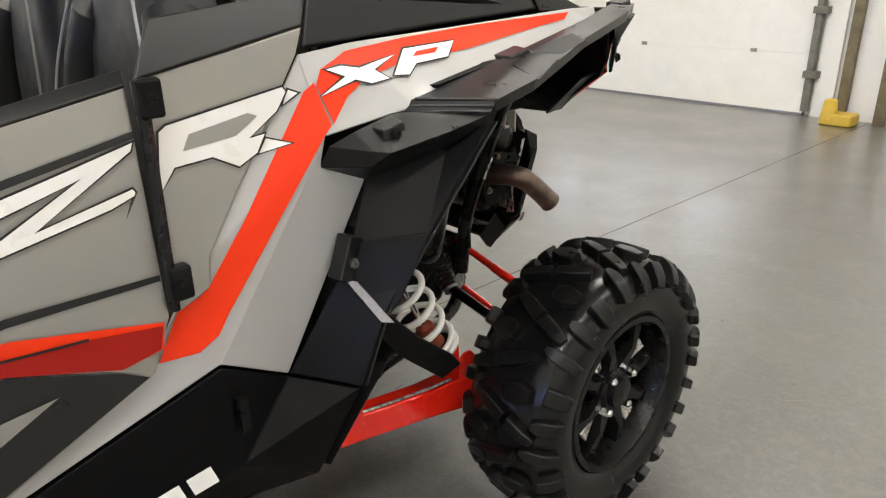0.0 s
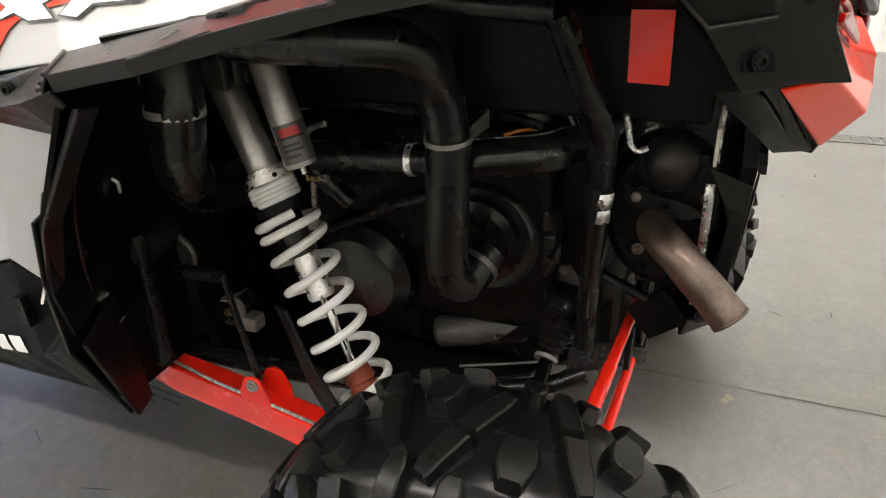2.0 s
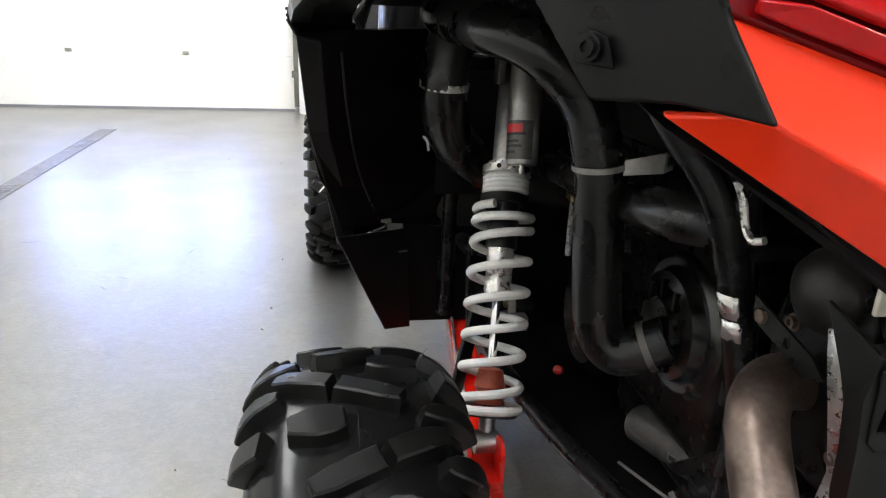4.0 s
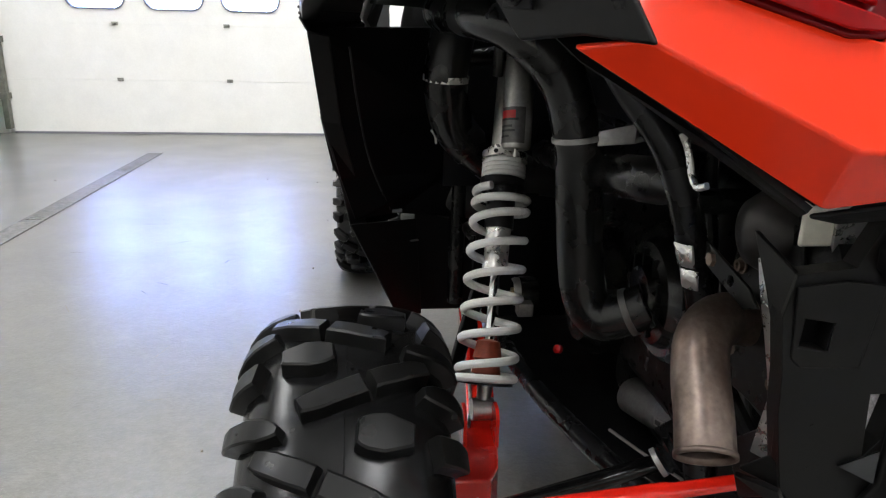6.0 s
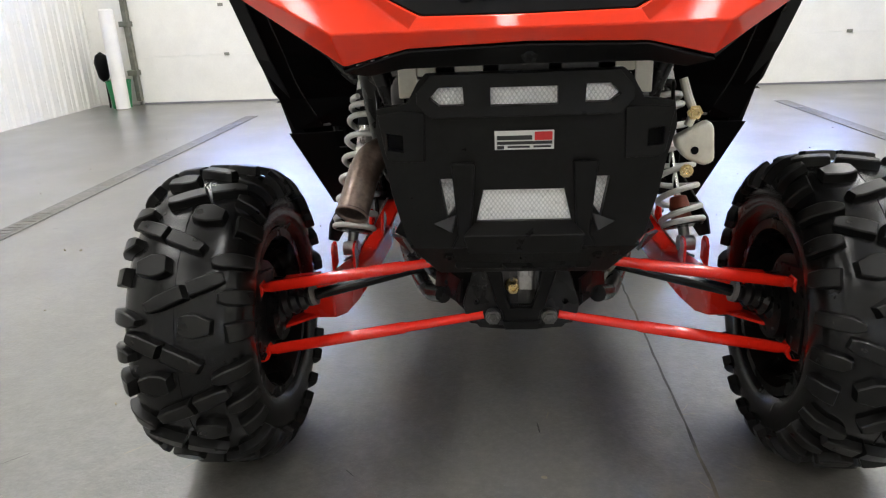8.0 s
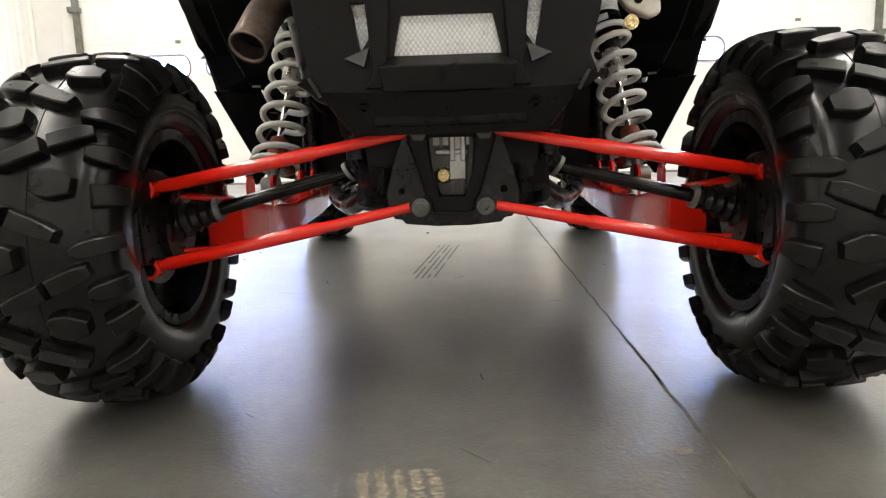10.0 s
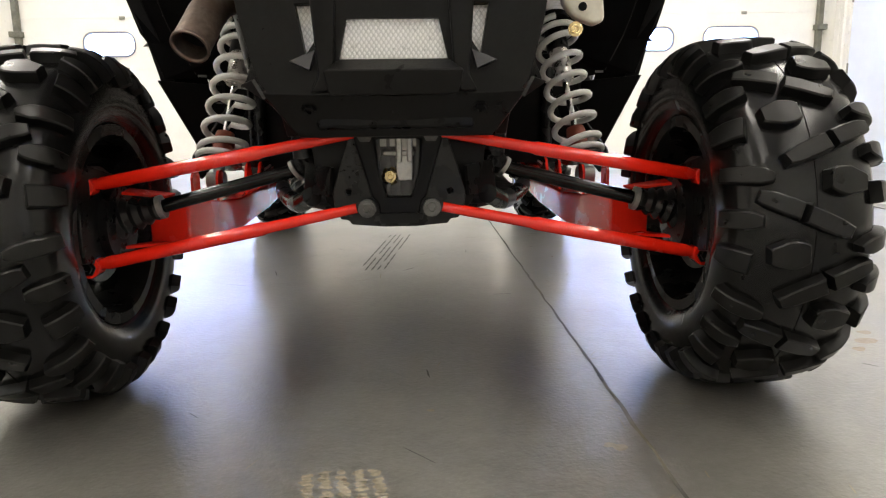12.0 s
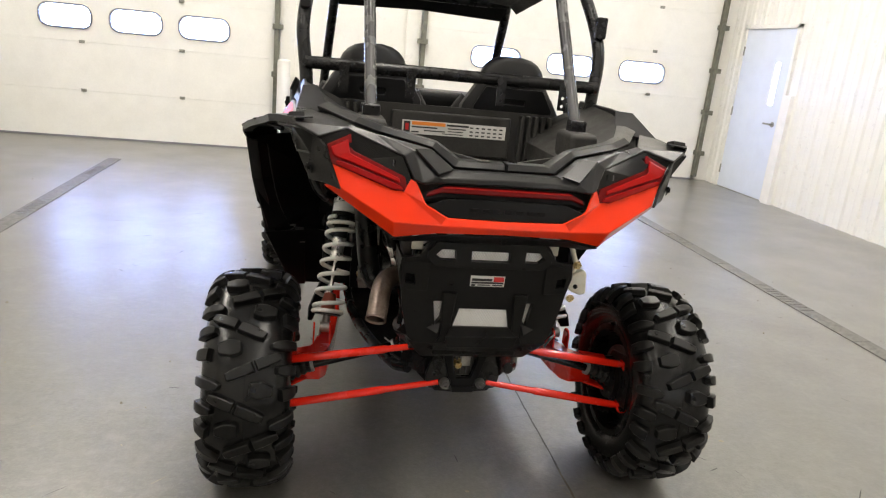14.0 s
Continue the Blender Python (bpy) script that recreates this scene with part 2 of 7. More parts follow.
def mesh_material():
    """Pressed aluminium sheet with a close diamond of raised dimples."""
    m = material("dimpled_aluminium", (0.97, 0.965, 0.95), 0.34, 0.15, spread=0.05, scale=25)
    nt = m.node_tree
    b = nt.nodes["Principled BSDF"]
    tc = nt.nodes.new("ShaderNodeTexCoord")
    waves = []
    for turn in (0.62, -0.62):
        mp = nt.nodes.new("ShaderNodeMapping")
        mp.inputs["Rotation"].default_value = (0, turn, 0)
        nt.links.new(tc.outputs["Object"], mp.inputs["Vector"])
        w = nt.nodes.new("ShaderNodeTexWave")
        w.bands_direction = "X"
        w.inputs["Scale"].default_value = 50.0
        nt.links.new(mp.outputs[0], w.inputs["Vector"])
        waves.append(w.outputs["Fac"])
    mul = nt.nodes.new("ShaderNodeMath")
    mul.operation = "MULTIPLY"
    nt.links.new(waves[0], mul.inputs[0])
    nt.links.new(waves[1], mul.inputs[1])
    bp = nt.nodes.new("ShaderNodeBump")
    bp.inputs["Strength"].default_value, bp.inputs["Distance"].default_value = 0.45, 0.002
    nt.links.new(mul.outputs[0], bp.inputs["Height"])
    nt.links.new(bp.outputs[0], b.inputs["Normal"])
    src = b.inputs["Base Color"].links[0].from_socket
    # Base colour darkens between the dimples, painting in the shade of the gaps.
    hole = nt.nodes.new("ShaderNodeMapRange")
    hole.inputs[1].default_value, hole.inputs[2].default_value, hole.inputs[3].default_value, hole.inputs[4].default_value = 0.02, 0.20, 0.75, 1.0
    nt.links.new(mul.outputs[0], hole.inputs[0])
    sc = nt.nodes.new("ShaderNodeVectorMath")
    sc.operation = "SCALE"
    nt.links.new(src, sc.inputs[0])
    nt.links.new(hole.outputs[0], sc.inputs["Scale"])
    nt.links.new(sc.outputs[0], b.inputs["Base Color"])
    return m


M["floor"] = floor_material()
M["dimple"] = mesh_material()


# ---------------------------------------------------------------- shapes
def part(name, bm, mat, parent=None, label="", bevel=0.0, smooth=True, solid=0.0, segments=2):
    """Links a bmesh as ONE mesh object under a thing or part."""
    bmesh.ops.recalc_face_normals(bm, faces=bm.faces[:])
    me = bpy.data.meshes.new(name)
    folded = bm.faces.layers.int.get("folded") is not None
    if folded and bevel:
        for f in bm.faces:
            f.smooth = True
    elif smooth and not folded:
        for e in bm.edges:
            if len(e.link_faces) == 2 and e.calc_face_angle(0) > 0.6:
                e.smooth = False
        for f in bm.faces:
            f.smooth = True
    bm.to_mesh(me)
    bm.free()
    me.materials.append(M[mat])
    ob = new(name, me)
    ob.parent = parent
    if label:
        tagged(ob, label)
    if solid:
        s = ob.modifiers.new("thickness", "SOLIDIFY")
        s.thickness, s.offset = solid, -1
    if bevel:
        b = ob.modifiers.new("edge", "BEVEL")
        b.width, b.segments, b.limit_method, b.angle_limit = bevel, segments, "ANGLE", radians(7 if folded else 28)
        b.harden_normals = True
    return ob


def thing(name, label, category, group="", at=(0, 0, 0)):
    ob = new(name)
    ob.location = at
    return tagged(ob, label, category, group)


def box(bm, x0, x1, y0, y1, z0, z1, m=None):
    vs = [bm.verts.new((x, y, z)) for x in (x0, x1) for y in (y0, y1) for z in (z0, z1)]
    if m:
        for v in vs:
            v.co = m @ v.co
    for f in ((0, 1, 3, 2), (4, 6, 7, 5), (0, 4, 5, 1), (2, 3, 7, 6), (0, 2, 6, 4), (1, 5, 7, 3)):
        bm.faces.new([vs[i] for i in f])
    return bm


def boxed(*a):
    return box(bmesh.new(), *a)


def shell(verts, faces, side=-1):
    """A folded sheet from corner points of the left half; side=+1 mirrors it."""
    bm = bmesh.new()
    bm.faces.layers.int.new("folded")
    vs = [bm.verts.new((x if side < 0 else -x, y, z)) for x, y, z in verts]
    for f in faces:
        bm.faces.new([vs[i] for i in f])
    return bm


def both(verts, faces):
    """A folded sheet mirrored about the middle, its halves joined."""
    bm = shell(verts, faces)
    geom = bmesh.ops.duplicate(bm, geom=bm.verts[:] + bm.edges[:] + bm.faces[:])["geom"]
    for v in geom:
        if isinstance(v, bmesh.types.BMVert):
            v.co.x = -v.co.x
    bmesh.ops.remove_doubles(bm, verts=bm.verts[:], dist=0.0005)
    return bm


def smooth_path(points, steps=6):
    """Points of a rounded line through the given ones."""
    P = [Vector(p) for p in points]
    P = [2 * P[0] - P[1]] + P + [2 * P[-1] - P[-2]]
    out = []
    for i in range(1, len(P) - 2):
        a, b, c, d = P[i - 1:i + 3]
        for k in range(steps):
            t = k / steps
            out.append(0.5 * (2 * b + (c - a) * t + (2 * a - 5 * b + 4 * c - d) * t * t + (3 * b - a - 3 * c + d) * t ** 3))
    return out + [P[-2]]


def sweep(bm, path, radius, n=14, cap=True, hollow=0.0):
    """A tube along a path. radius: one number, or one for each point."""
    path = [Vector(p) for p in path]
    rs = radius if isinstance(radius, (list, tuple)) else [radius] * len(path)
    up = Vector((0, 0, 1))
    rings, ref = [], None
    for i, p in enumerate(path):
        d = (path[min(i + 1, len(path) - 1)] - path[max(i - 1, 0)]).normalized()
        if ref is None:
            ref = d.cross(up if abs(d.z) < 0.9 else Vector((1, 0, 0))).normalized()
        ref = (ref - d * ref.dot(d)).normalized()
        other = d.cross(ref)
        rings.append([bm.verts.new(p + (ref * math.cos(2 * math.pi * k / n) + other * math.sin(2 * math.pi * k / n)) * rs[i]) for k in range(n)])
    for a, b in zip(rings, rings[1:]):
        for k in range(n):
            bm.faces.new((a[k], a[(k + 1) % n], b[(k + 1) % n], b[k]))
    if cap:
        bm.faces.new(rings[0][::-1])
        bm.faces.new(rings[-1])
    return bm


def tube(points, radius, n=14, round_=True, cap=True, steps=6):
    return sweep(bmesh.new(), smooth_path(points, steps) if round_ and len(points) > 2 else points, radius, n, cap)


def lathe(profile, n=32, m=None, closed=False, bm=None):
    """Turns (distance along axis, radius) points about the x axis, then moves by m."""
    bm = bm or bmesh.new()
    m = m or Matrix()
    rings = [[bm.verts.new(m @ Vector((a, r * math.cos(2 * math.pi * k / n), r * math.sin(2 * math.pi * k / n)))) for k in range(n)] for a, r in profile]
    pairs = list(zip(rings, rings[1:])) + ([(rings[-1], rings[0])] if closed else [])
    for a, b in pairs:
        for k in range(n):
            bm.faces.new((a[k], a[(k + 1) % n], b[(k + 1) % n], b[k]))
    if not closed:
        for r, (a, q) in ((rings[0], profile[0]), (rings[-1], profile[-1])):
            if q > 1e-4:
                bm.faces.new(r)
    return bm


def along(p, q):
    """The pose that lays the x axis from p towards q."""
    return Matrix.Translation(p) @ (Vector(q) - Vector(p)).to_track_quat("X", "Z").to_matrix().to_4x4()


def plate(outer, holes, depth, place):
    """A flat plate (u, v) with holes, 'depth' thick; place maps (u, v, w) to a point."""
    bm = bmesh.new()
    edges = []
    for loop in [outer] + list(holes):
        vs = [bm.verts.new((u, v, 0)) for u, v in loop]
        edges += [bm.edges.new((vs[i], vs[(i + 1) % len(vs)])) for i in range(len(vs))]
    bmesh.ops.triangle_fill(bm, edges=edges, use_beauty=True)
    bmesh.ops.dissolve_limit(bm, angle_limit=0.001, verts=bm.verts[:], edges=bm.edges[:])
    res = bmesh.ops.extrude_face_region(bm, geom=bm.faces[:])
    for v in res["geom"]:
        if isinstance(v, bmesh.types.BMVert):
            v.co.z = depth
    for v in bm.verts:
        v.co = Vector(place(*v.co))
    return bm


def rounded(u0, u1, v0, v1, r, n=5):
    out = []
    for cu, cv, a0 in ((u1 - r, v1 - r, 0), (u0 + r, v1 - r, 90), (u0 + r, v0 + r, 180), (u1 - r, v0 + r, 270)):
        for k in range(n + 1):
            a = radians(a0 + 90 * k / n)
            out.append((cu + r * math.cos(a), cv + r * math.sin(a)))
    return out


def hexbolt(bm, p, axis, r=0.008, h=0.006):
    m = along(p, Vector(p) + Vector(axis))
    lathe([(-0.002, r * 1.45), (h * 0.3, r * 1.45), (h * 0.32, r), (h, r), (h, r * 0.55), (h * 0.5, r * 0.5)], 6 if r > 0.009 else 10, m, bm=bm)
    return bm

# ---------------------------------------------------------------- the hall
XL, XR, YF, YB, ZC = -4.85, 4.90, 6.80, -5.60, 4.90


def corrugated(name, x0, y0, x1, y1, z0, z1, openings=()):
    """A ribbed sheet-metal wall with a solid back, from (x0, y0) to (x1, y1), ribs towards its left."""
    d = Vector((x1 - x0, y1 - y0, 0))
    length = d.length
    d.normalize()
    nrm = Vector((-d.y, d.x, 0))
    spans, cuts = [], sorted(openings)
    at = 0.0
    for a, b, zt in cuts:
        spans += [(at, a, z0), (a, b, zt)]
        at = b
    spans.append((at, length, z0))
    bm = bmesh.new()
    for a, b, zb in spans:
        if b - a < 0.01:
            continue
        prof, t = [(a, 0.0)], math.ceil(a / 0.225) * 0.225
        while t + 0.10 < b:
            for o, h in ((0.0, 0.0), (0.018, 0.020), (0.050, 0.020), (0.068, 0.0), (0.120, 0.0), (0.126, 0.005), (0.136, 0.005), (0.142, 0.0)):
                if a < t + o < b:
                    prof.append((t + o, h))
            t += 0.225
        prof += [(b, 0.0), (b, -0.10), (a, -0.10)]
        lo = [bm.verts.new(Vector((x0, y0, zb)) + d * s + nrm * h) for s, h in prof]
        hi = [bm.verts.new(Vector((x0, y0, z1)) + d * s + nrm * h) for s, h in prof]
        for k in range(len(prof)):
            j = (k + 1) % len(prof)
            bm.faces.new((lo[k], lo[j], hi[j], hi[k]))
        bm.faces.new(lo)
        bm.faces.new(hi[::-1])
    return tagged(part(name, bm, "wall", smooth=False), "white ribbed sheet-metal wall of the service bay", "wall", kind="structure")


bm = bmesh.new()
N = 24
grid = [[bm.verts.new((XL - 0.2 + (XR - XL + 0.4) * i / N, YB - 0.2 + (YF - YB + 0.4) * j / N, 0)) for j in range(N + 1)] for i in range(N + 1)]
for i in range(N):
    for j in range(N):
        bm.faces.new((grid[i][j], grid[i + 1][j], grid[i + 1][j + 1], grid[i][j + 1]))
tagged(part("floor", bm, "floor"), "grey sealed concrete floor with stains and a satin sheen", "floor", kind="structure")
tagged(part("ceiling", boxed(XL - 0.2, XR + 0.2, YB - 0.2, YF + 0.2, ZC, ZC + 0.1), "ceiling"), "white flat ceiling liner high above the bay", "ceiling", kind="structure")

corrugated("wall_west", XL, YF, XL, YB, 0, ZC)
corrugated("wall_east", XR, YB, XR, YF, 0, ZC, [(10.98, 12.06, 2.07)])

D1, D2, D3 = (-4.27, -1.03), (0.78, 4.66), (0.97, 4.45)
DOOR_TOP = 3.40


def flat_wall(name, y, sgn, spans):
    bm = bmesh.new()
    for a, b, z0 in spans:
        box(bm, a, b, min(y, y + 0.12 * sgn), max(y, y + 0.12 * sgn), z0, ZC)
    return tagged(part(name, bm, "wall", smooth=False), "white painted end wall around the overhead doors", "wall", kind="structure")


flat_wall("wall_north", YF, 1, [(XL, D1[0], 0), (D1[0], D1[1], DOOR_TOP), (D1[1], D2[0], 0), (D2[0], D2[1], DOOR_TOP), (D2[1], XR, 0)])
flat_wall("wall_south", YB, -1, [(XL, D3[0], 0), (D3[0], D3[1], DOOR_TOP), (D3[1], XR, 0)])


def overhead_door(name, x0, x1, y, face, windows, bolts, label):
    """A sectional door in the plane y; face=-1: its inside looks towards -y."""
    door = tagged(new(name), label, "garage door", kind="structure")
    h, z, k = 0.55, 0.0, 0
    while z < DOOR_TOP - 0.05:
        top = min(z + h, DOOR_TOP)
        holes = [rounded(a, b, c, d, 0.105) for a, b, c, d in windows if z < c < top]
        bm = plate([(x0, z + 0.0006), (x1, z + 0.0006), (x1, top - 0.0006), (x0, top - 0.0006)], holes, 0.045, lambda u, v, w: (u, y + face * w, v))
        part("panel", bm, "door", door, bevel=0.0012, smooth=False)
        z = top
    for za, zb in ((0.0, 1.15), (1.60, DOOR_TOP)):
        part("backing", boxed(x0, x1, min(y - face * 0.012, y - face * 0.004), max(y - face * 0.012, y - face * 0.004), za, zb), "door", door)
    part("bottom_seal", boxed(x0, x1, y, y + face * 0.05, 0.0, 0.022), "seal", door, "dark rubber bottom seal")
    for a, b, c, d in windows:
        win = part("window_frame", plate(rounded(a - 0.012, b + 0.012, c - 0.012, d + 0.012, 0.115, 8), [rounded(a + 0.006, b - 0.006, c + 0.006, d - 0.006, 0.10, 8)], 0.062,
                   lambda u, v, w: (u, y - face * 0.006 + face * w, v)), "seal", door, "grey rubber window gasket")
        pane = part("pane", plate(rounded(a, b, c, d, 0.105, 8), [], 0.004, lambda u, v, w: (u, y + face * (0.02 + w), v)), "pane", win)
        pane.visible_shadow = False
    for bx, bz in bolts:
        bm = boxed(bx - 0.030, bx + 0.030, y + face * 0.045, y + face * 0.058, bz - 0.017, bz + 0.017)
        lathe([(0, 0.010), (0.012, 0.010), (0.016, 0.006)], 10, along((bx, y + face * 0.058, bz), (bx, y + face, bz)), bm=bm)
        part("hinge", bm, "steel", door, bevel=0.002)
    for sx, xx in ((-1, x0), (1, x1)):
        bm = boxed(min(xx, xx + sx * 0.055), max(xx, xx + sx * 0.055), min(y + face * 0.05, y + face * 0.12), max(y + face * 0.05, y + face * 0.12), 0.05, DOOR_TOP + 0.3)
        for q in range(6):
            zz = 0.35 + q * 0.55
            box(bm, min(xx - sx * 0.02, xx + sx * 0.10), max(xx - sx * 0.02, xx + sx * 0.10), min(y + face * 0.03, y + face * 0.14), max(y + face * 0.03, y + face * 0.14), zz, zz + 0.06)
        part("track", bm, "trackgreen", door, "weathered green-grey steel door track", bevel=0.004)
        part("jamb", boxed(min(xx + sx * 0.06, xx + sx * 0.24), max(xx + sx * 0.06, xx + sx * 0.24), min(y - face * 0.0, y + face * 0.04), max(y, y + face * 0.04), 0.0, DOOR_TOP + 0.1), "wall", door, bevel=0.004)
    return door


WZ = (1.245, 1.495)
rows = (0.555, 1.10, 1.65, 2.20)
overhead_door("door_1", *D1, YF, -1, [(-3.61, -3.06, *WZ), (-2.86, -2.30, *WZ), (-2.11, -1.55, *WZ)],
              [(x, z) for x in (-3.17, -2.08) for z in rows], "white sectional overhead door with three small rounded windows")
overhead_door("door_2", *D2, YF, -1, [(1.38, 2.01, *WZ), (2.38, 3.01, *WZ), (3.37, 4.00, *WZ)],
              [(x, z) for x in (1.75, 3.82) for z in rows], "wide white sectional overhead door with three rounded windows")
overhead_door("door_3", *D3, YB, 1, [(1.5, 2.13, *WZ), (2.4, 3.03, *WZ), (3.3, 3.93, *WZ)],
              [(x, z) for x in (1.50, 2.68, 3.86) for z in rows], "white sectional overhead door at the opposite end of the bay")
# The rear backdrop's dim glow is assumed: its windows stay unseen.
for y, f in ((YF + 0.9, -1), (YB - 0.9, 1)):
    bm = boxed(XL, XR, y, y + 0.02, 0.2, 3.2)
    tagged(part("backdrop", bm, "daylight" if y > 0 else "dayrear"), "bright daylight seen through the door windows", "backdrop", kind="structure")


def side_door():
    d = tagged(new("door_4"), "white steel service door with a narrow window in the ribbed wall", "door", kind="structure")
    y0, y1 = 5.43, 6.42
    part("leaf", plate([(y0, 0.01), (y1, 0.01), (y1, 2.03), (y0, 2.03)], [rounded(5.62, 5.72, 1.14, 1.64, 0.01, 1)], 0.045, lambda u, v, w: (XR - 0.015 + w, u, v)), "steeldoor", d, bevel=0.003, smooth=False)
    # This pane glows by itself in place of daylight behind it.
    pane = part("pane", boxed(XR, XR + 0.008, 5.61, 5.73, 1.13, 1.65), "dayrear", d, "narrow lit window pane")
    bm = bmesh.new()
    for a, b, c, e in ((y0 - 0.05, y0, 0, 2.08), (y1, y1 + 0.05, 0, 2.08), (y0 - 0.05, y1 + 0.05, 2.03, 2.08)):
        box(bm, XR - 0.035, XR + 0.05, a, b, c, e)
    part("frame", bm, "wall", d, bevel=0.003)
    bm = lathe([(0, 0.032), (0.008, 0.032), (0.012, 0.012), (0.05, 0.012), (0.05, 0.0)], 16, along((XR - 0.015, 5.53, 0.92), (0, 5.53, 0.92)))
    sweep(bm, [(XR - 0.055, 5.53, 0.92), (XR - 0.06, 5.65, 0.92)], 0.010, 8)
    part("lever_handle", bm, "steel", d, "brushed steel lever handle")
    for z in (0.24, 1.0, 1.76):
        part("hinge", boxed(XR - 0.03, XR - 0.01, y1 - 0.012, y1 + 0.016, z - 0.055, z + 0.055), "steel", d)
    part("kick_panel", boxed(XR - 0.018, XR + 0.05, y0, y1, 0.0, 0.008), "steel", d)
    return d


side_door()
tagged(part("wall_closet", boxed(XR + 0.06, XR + 0.1, 5.3, 6.6, 0, 2.2), "wall"), "plain wall behind the service door", "wall", kind="structure")
bm = bmesh.new()
box(bm, XR - 0.075, XR - 0.002, 5.22, 5.36, 0.0, 1.28)
tagged(part("trim", bm, "pvc", bevel=0.006), "white corner guard beside the service door", "trim", kind="structure")


def trench(name, x, y0, y1):
    """A shallow drain: iron cover plates, end to end, set in the floor."""
    t = tagged(new(name), "long trench drain with dull iron covers set in the concrete", "floor drain", kind="structure")
    y, k = y0, 0
    while y < y1 - 0.05:
        b = min(y + 0.495, y1)
        bm = plate([(x - 0.062, y), (x + 0.062, y), (x + 0.062, b - 0.006), (x - 0.062, b - 0.006)],
                   [rounded(x - 0.045, x + 0.045, s, s + 0.014, 0.006, 2) for s in (y + 0.045 + 0.05 * q for q in range(int((b - y - 0.06) / 0.05)))] if k % 3 == 1 else [],
                   0.0035, lambda u, v, w: (u, v, 0.001 + w))
        part("cover_plate", bm, "grate", t, smooth=False)
        y, k = b, k + 1
    return t


trench("floor_drain_1", -2.53, -4.8, 5.52)
trench("floor_drain_2", 2.69, -3.3, 5.52)

# saw-cut joint along the floor, slightly ragged
bm = bmesh.new()
rnd = random.Random(4)
y, left, right = YB, [], []
while y < YF:
    wob = rnd.uniform(-0.0025, 0.0025)
    wid = rnd.uniform(0.0022, 0.0045)
    left.append(bm.verts.new((0.41 + wob - wid, y, 0.0012)))
    right.append(bm.verts.new((0.41 + wob + wid, y, 0.0012)))
    y += rnd.uniform(0.03, 0.09)
for i in range(len(left) - 1):
    bm.faces.new((left[i], right[i], right[i + 1], left[i + 1]))
M["joint"] = material("dark_joint_filler", (0.062, 0.059, 0.053), 0.7, spread=0.3, scale=8, dirt=(0.36, 0.30, 0.18), dirt_amount=0.7, dirt_scale=1.6)
tagged(part("floor_joint", bm, "joint"), "thin dirty control joint sawn into the floor", "floor joint", kind="structure")


def residue(name, mat, label, spots):
    """Flat marks left on the floor: short ragged dabs."""
    bm = bmesh.new()
    r = random.Random(len(spots))
    for cx, cy, sx, sy, turn in spots:
        n = 9
        a0 = radians(turn)
        vs = []
        for k in range(n):
            a = 2 * math.pi * k / n
            q = r.uniform(0.7, 1.1)
            u, v = sx * q * math.cos(a), sy * q * math.sin(a)
            vs.append(bm.verts.new((cx + u * math.cos(a0) - v * math.sin(a0), cy + u * math.sin(a0) + v * math.cos(a0), 0.0010)))
        bm.faces.new(vs)
    return tagged(part(name, bm, mat), label, "floor stain", kind="stuff")


residue("tread_print", "tan", "tan dried tread print on the concrete floor",
        [(-0.150 + 0.027 * c + 0.0015 * math.sin(q * 1.7 + c) + 0.0016 * q, -0.392 - 0.0085 * q, 0.0105 + 0.002 * math.sin(q * 2.3 + 2 * c), 0.0068, 20 * (1 if (q + c) % 2 else -1)) for c in range(5) for q in range(17) if (q * 5 + c * 3) % 11]
        + [(0.36, -0.34, 0.016, 0.012, 10), (0.345, -0.33, 0.012, 0.010, 0), (0.05, -0.17, 0.008, 0.006, 0), (1.10, 0.158, 0.035, 0.022, 20), (1.05, 0.10, 0.022, 0.014, 40), (1.14, 0.22, 0.022, 0.016, 10), (1.03, 0.16, 0.010, 0.008, 10), (1.16, 0.12, 0.009, 0.012, 60)])
residue("rubber_marks", "smudge", "dark streaky rubber tread marks on the concrete floor",
        [(-0.175 + 0.022 * k + 0.009 * j, 1.10 + 0.075 * j, 0.0042, 0.044, -7) for k in range(5) for j in range(10) if (k * 7 + j * 3) % 8])
r_ = random.Random(21)
residue("scuff_marks", "smudge", "short dark scuffs and heel marks on the concrete floor",
        [(r_.uniform(-2.4, 2.6), r_.uniform(-1.2, 3.4), r_.uniform(0.0012, 0.003), r_.uniform(0.008, 0.045), r_.uniform(0, 180)) for k in range(90)])
residue("pale_scratches", "tan", "fine pale scratches on the concrete floor",
        [(r_.uniform(-2.2, 2.4), r_.uniform(-1.2, 3.0), r_.uniform(0.0008, 0.0016), r_.uniform(0.010, 0.06), r_.uniform(0, 180)) for k in range(70)]
        + [(r_.gauss(0.44, 0.05), r_.uniform(-0.6, 1.2), 0.0011, r_.uniform(0.01, 0.035), r_.uniform(0, 180)) for k in range(25)])
bm = bmesh.new()
r_ = random.Random(8)
for k in range(70):
    px, py, s = r_.uniform(-3.5, 3.2), r_.uniform(-2.0, 4.5), r_.uniform(0.002, 0.0055)
    m_ = pose(px, py, s * 0.4, r_.uniform(0, 90), r_.uniform(0, 90), r_.uniform(0, 90))
    box(bm, -s, s, -s * 0.7, s * 0.7, -s * 0.4, s * 0.4, m_)
tagged(part("grit", bm, "tan"), "scattered pale grit and crumbs on the floor", "grit", kind="stuff")


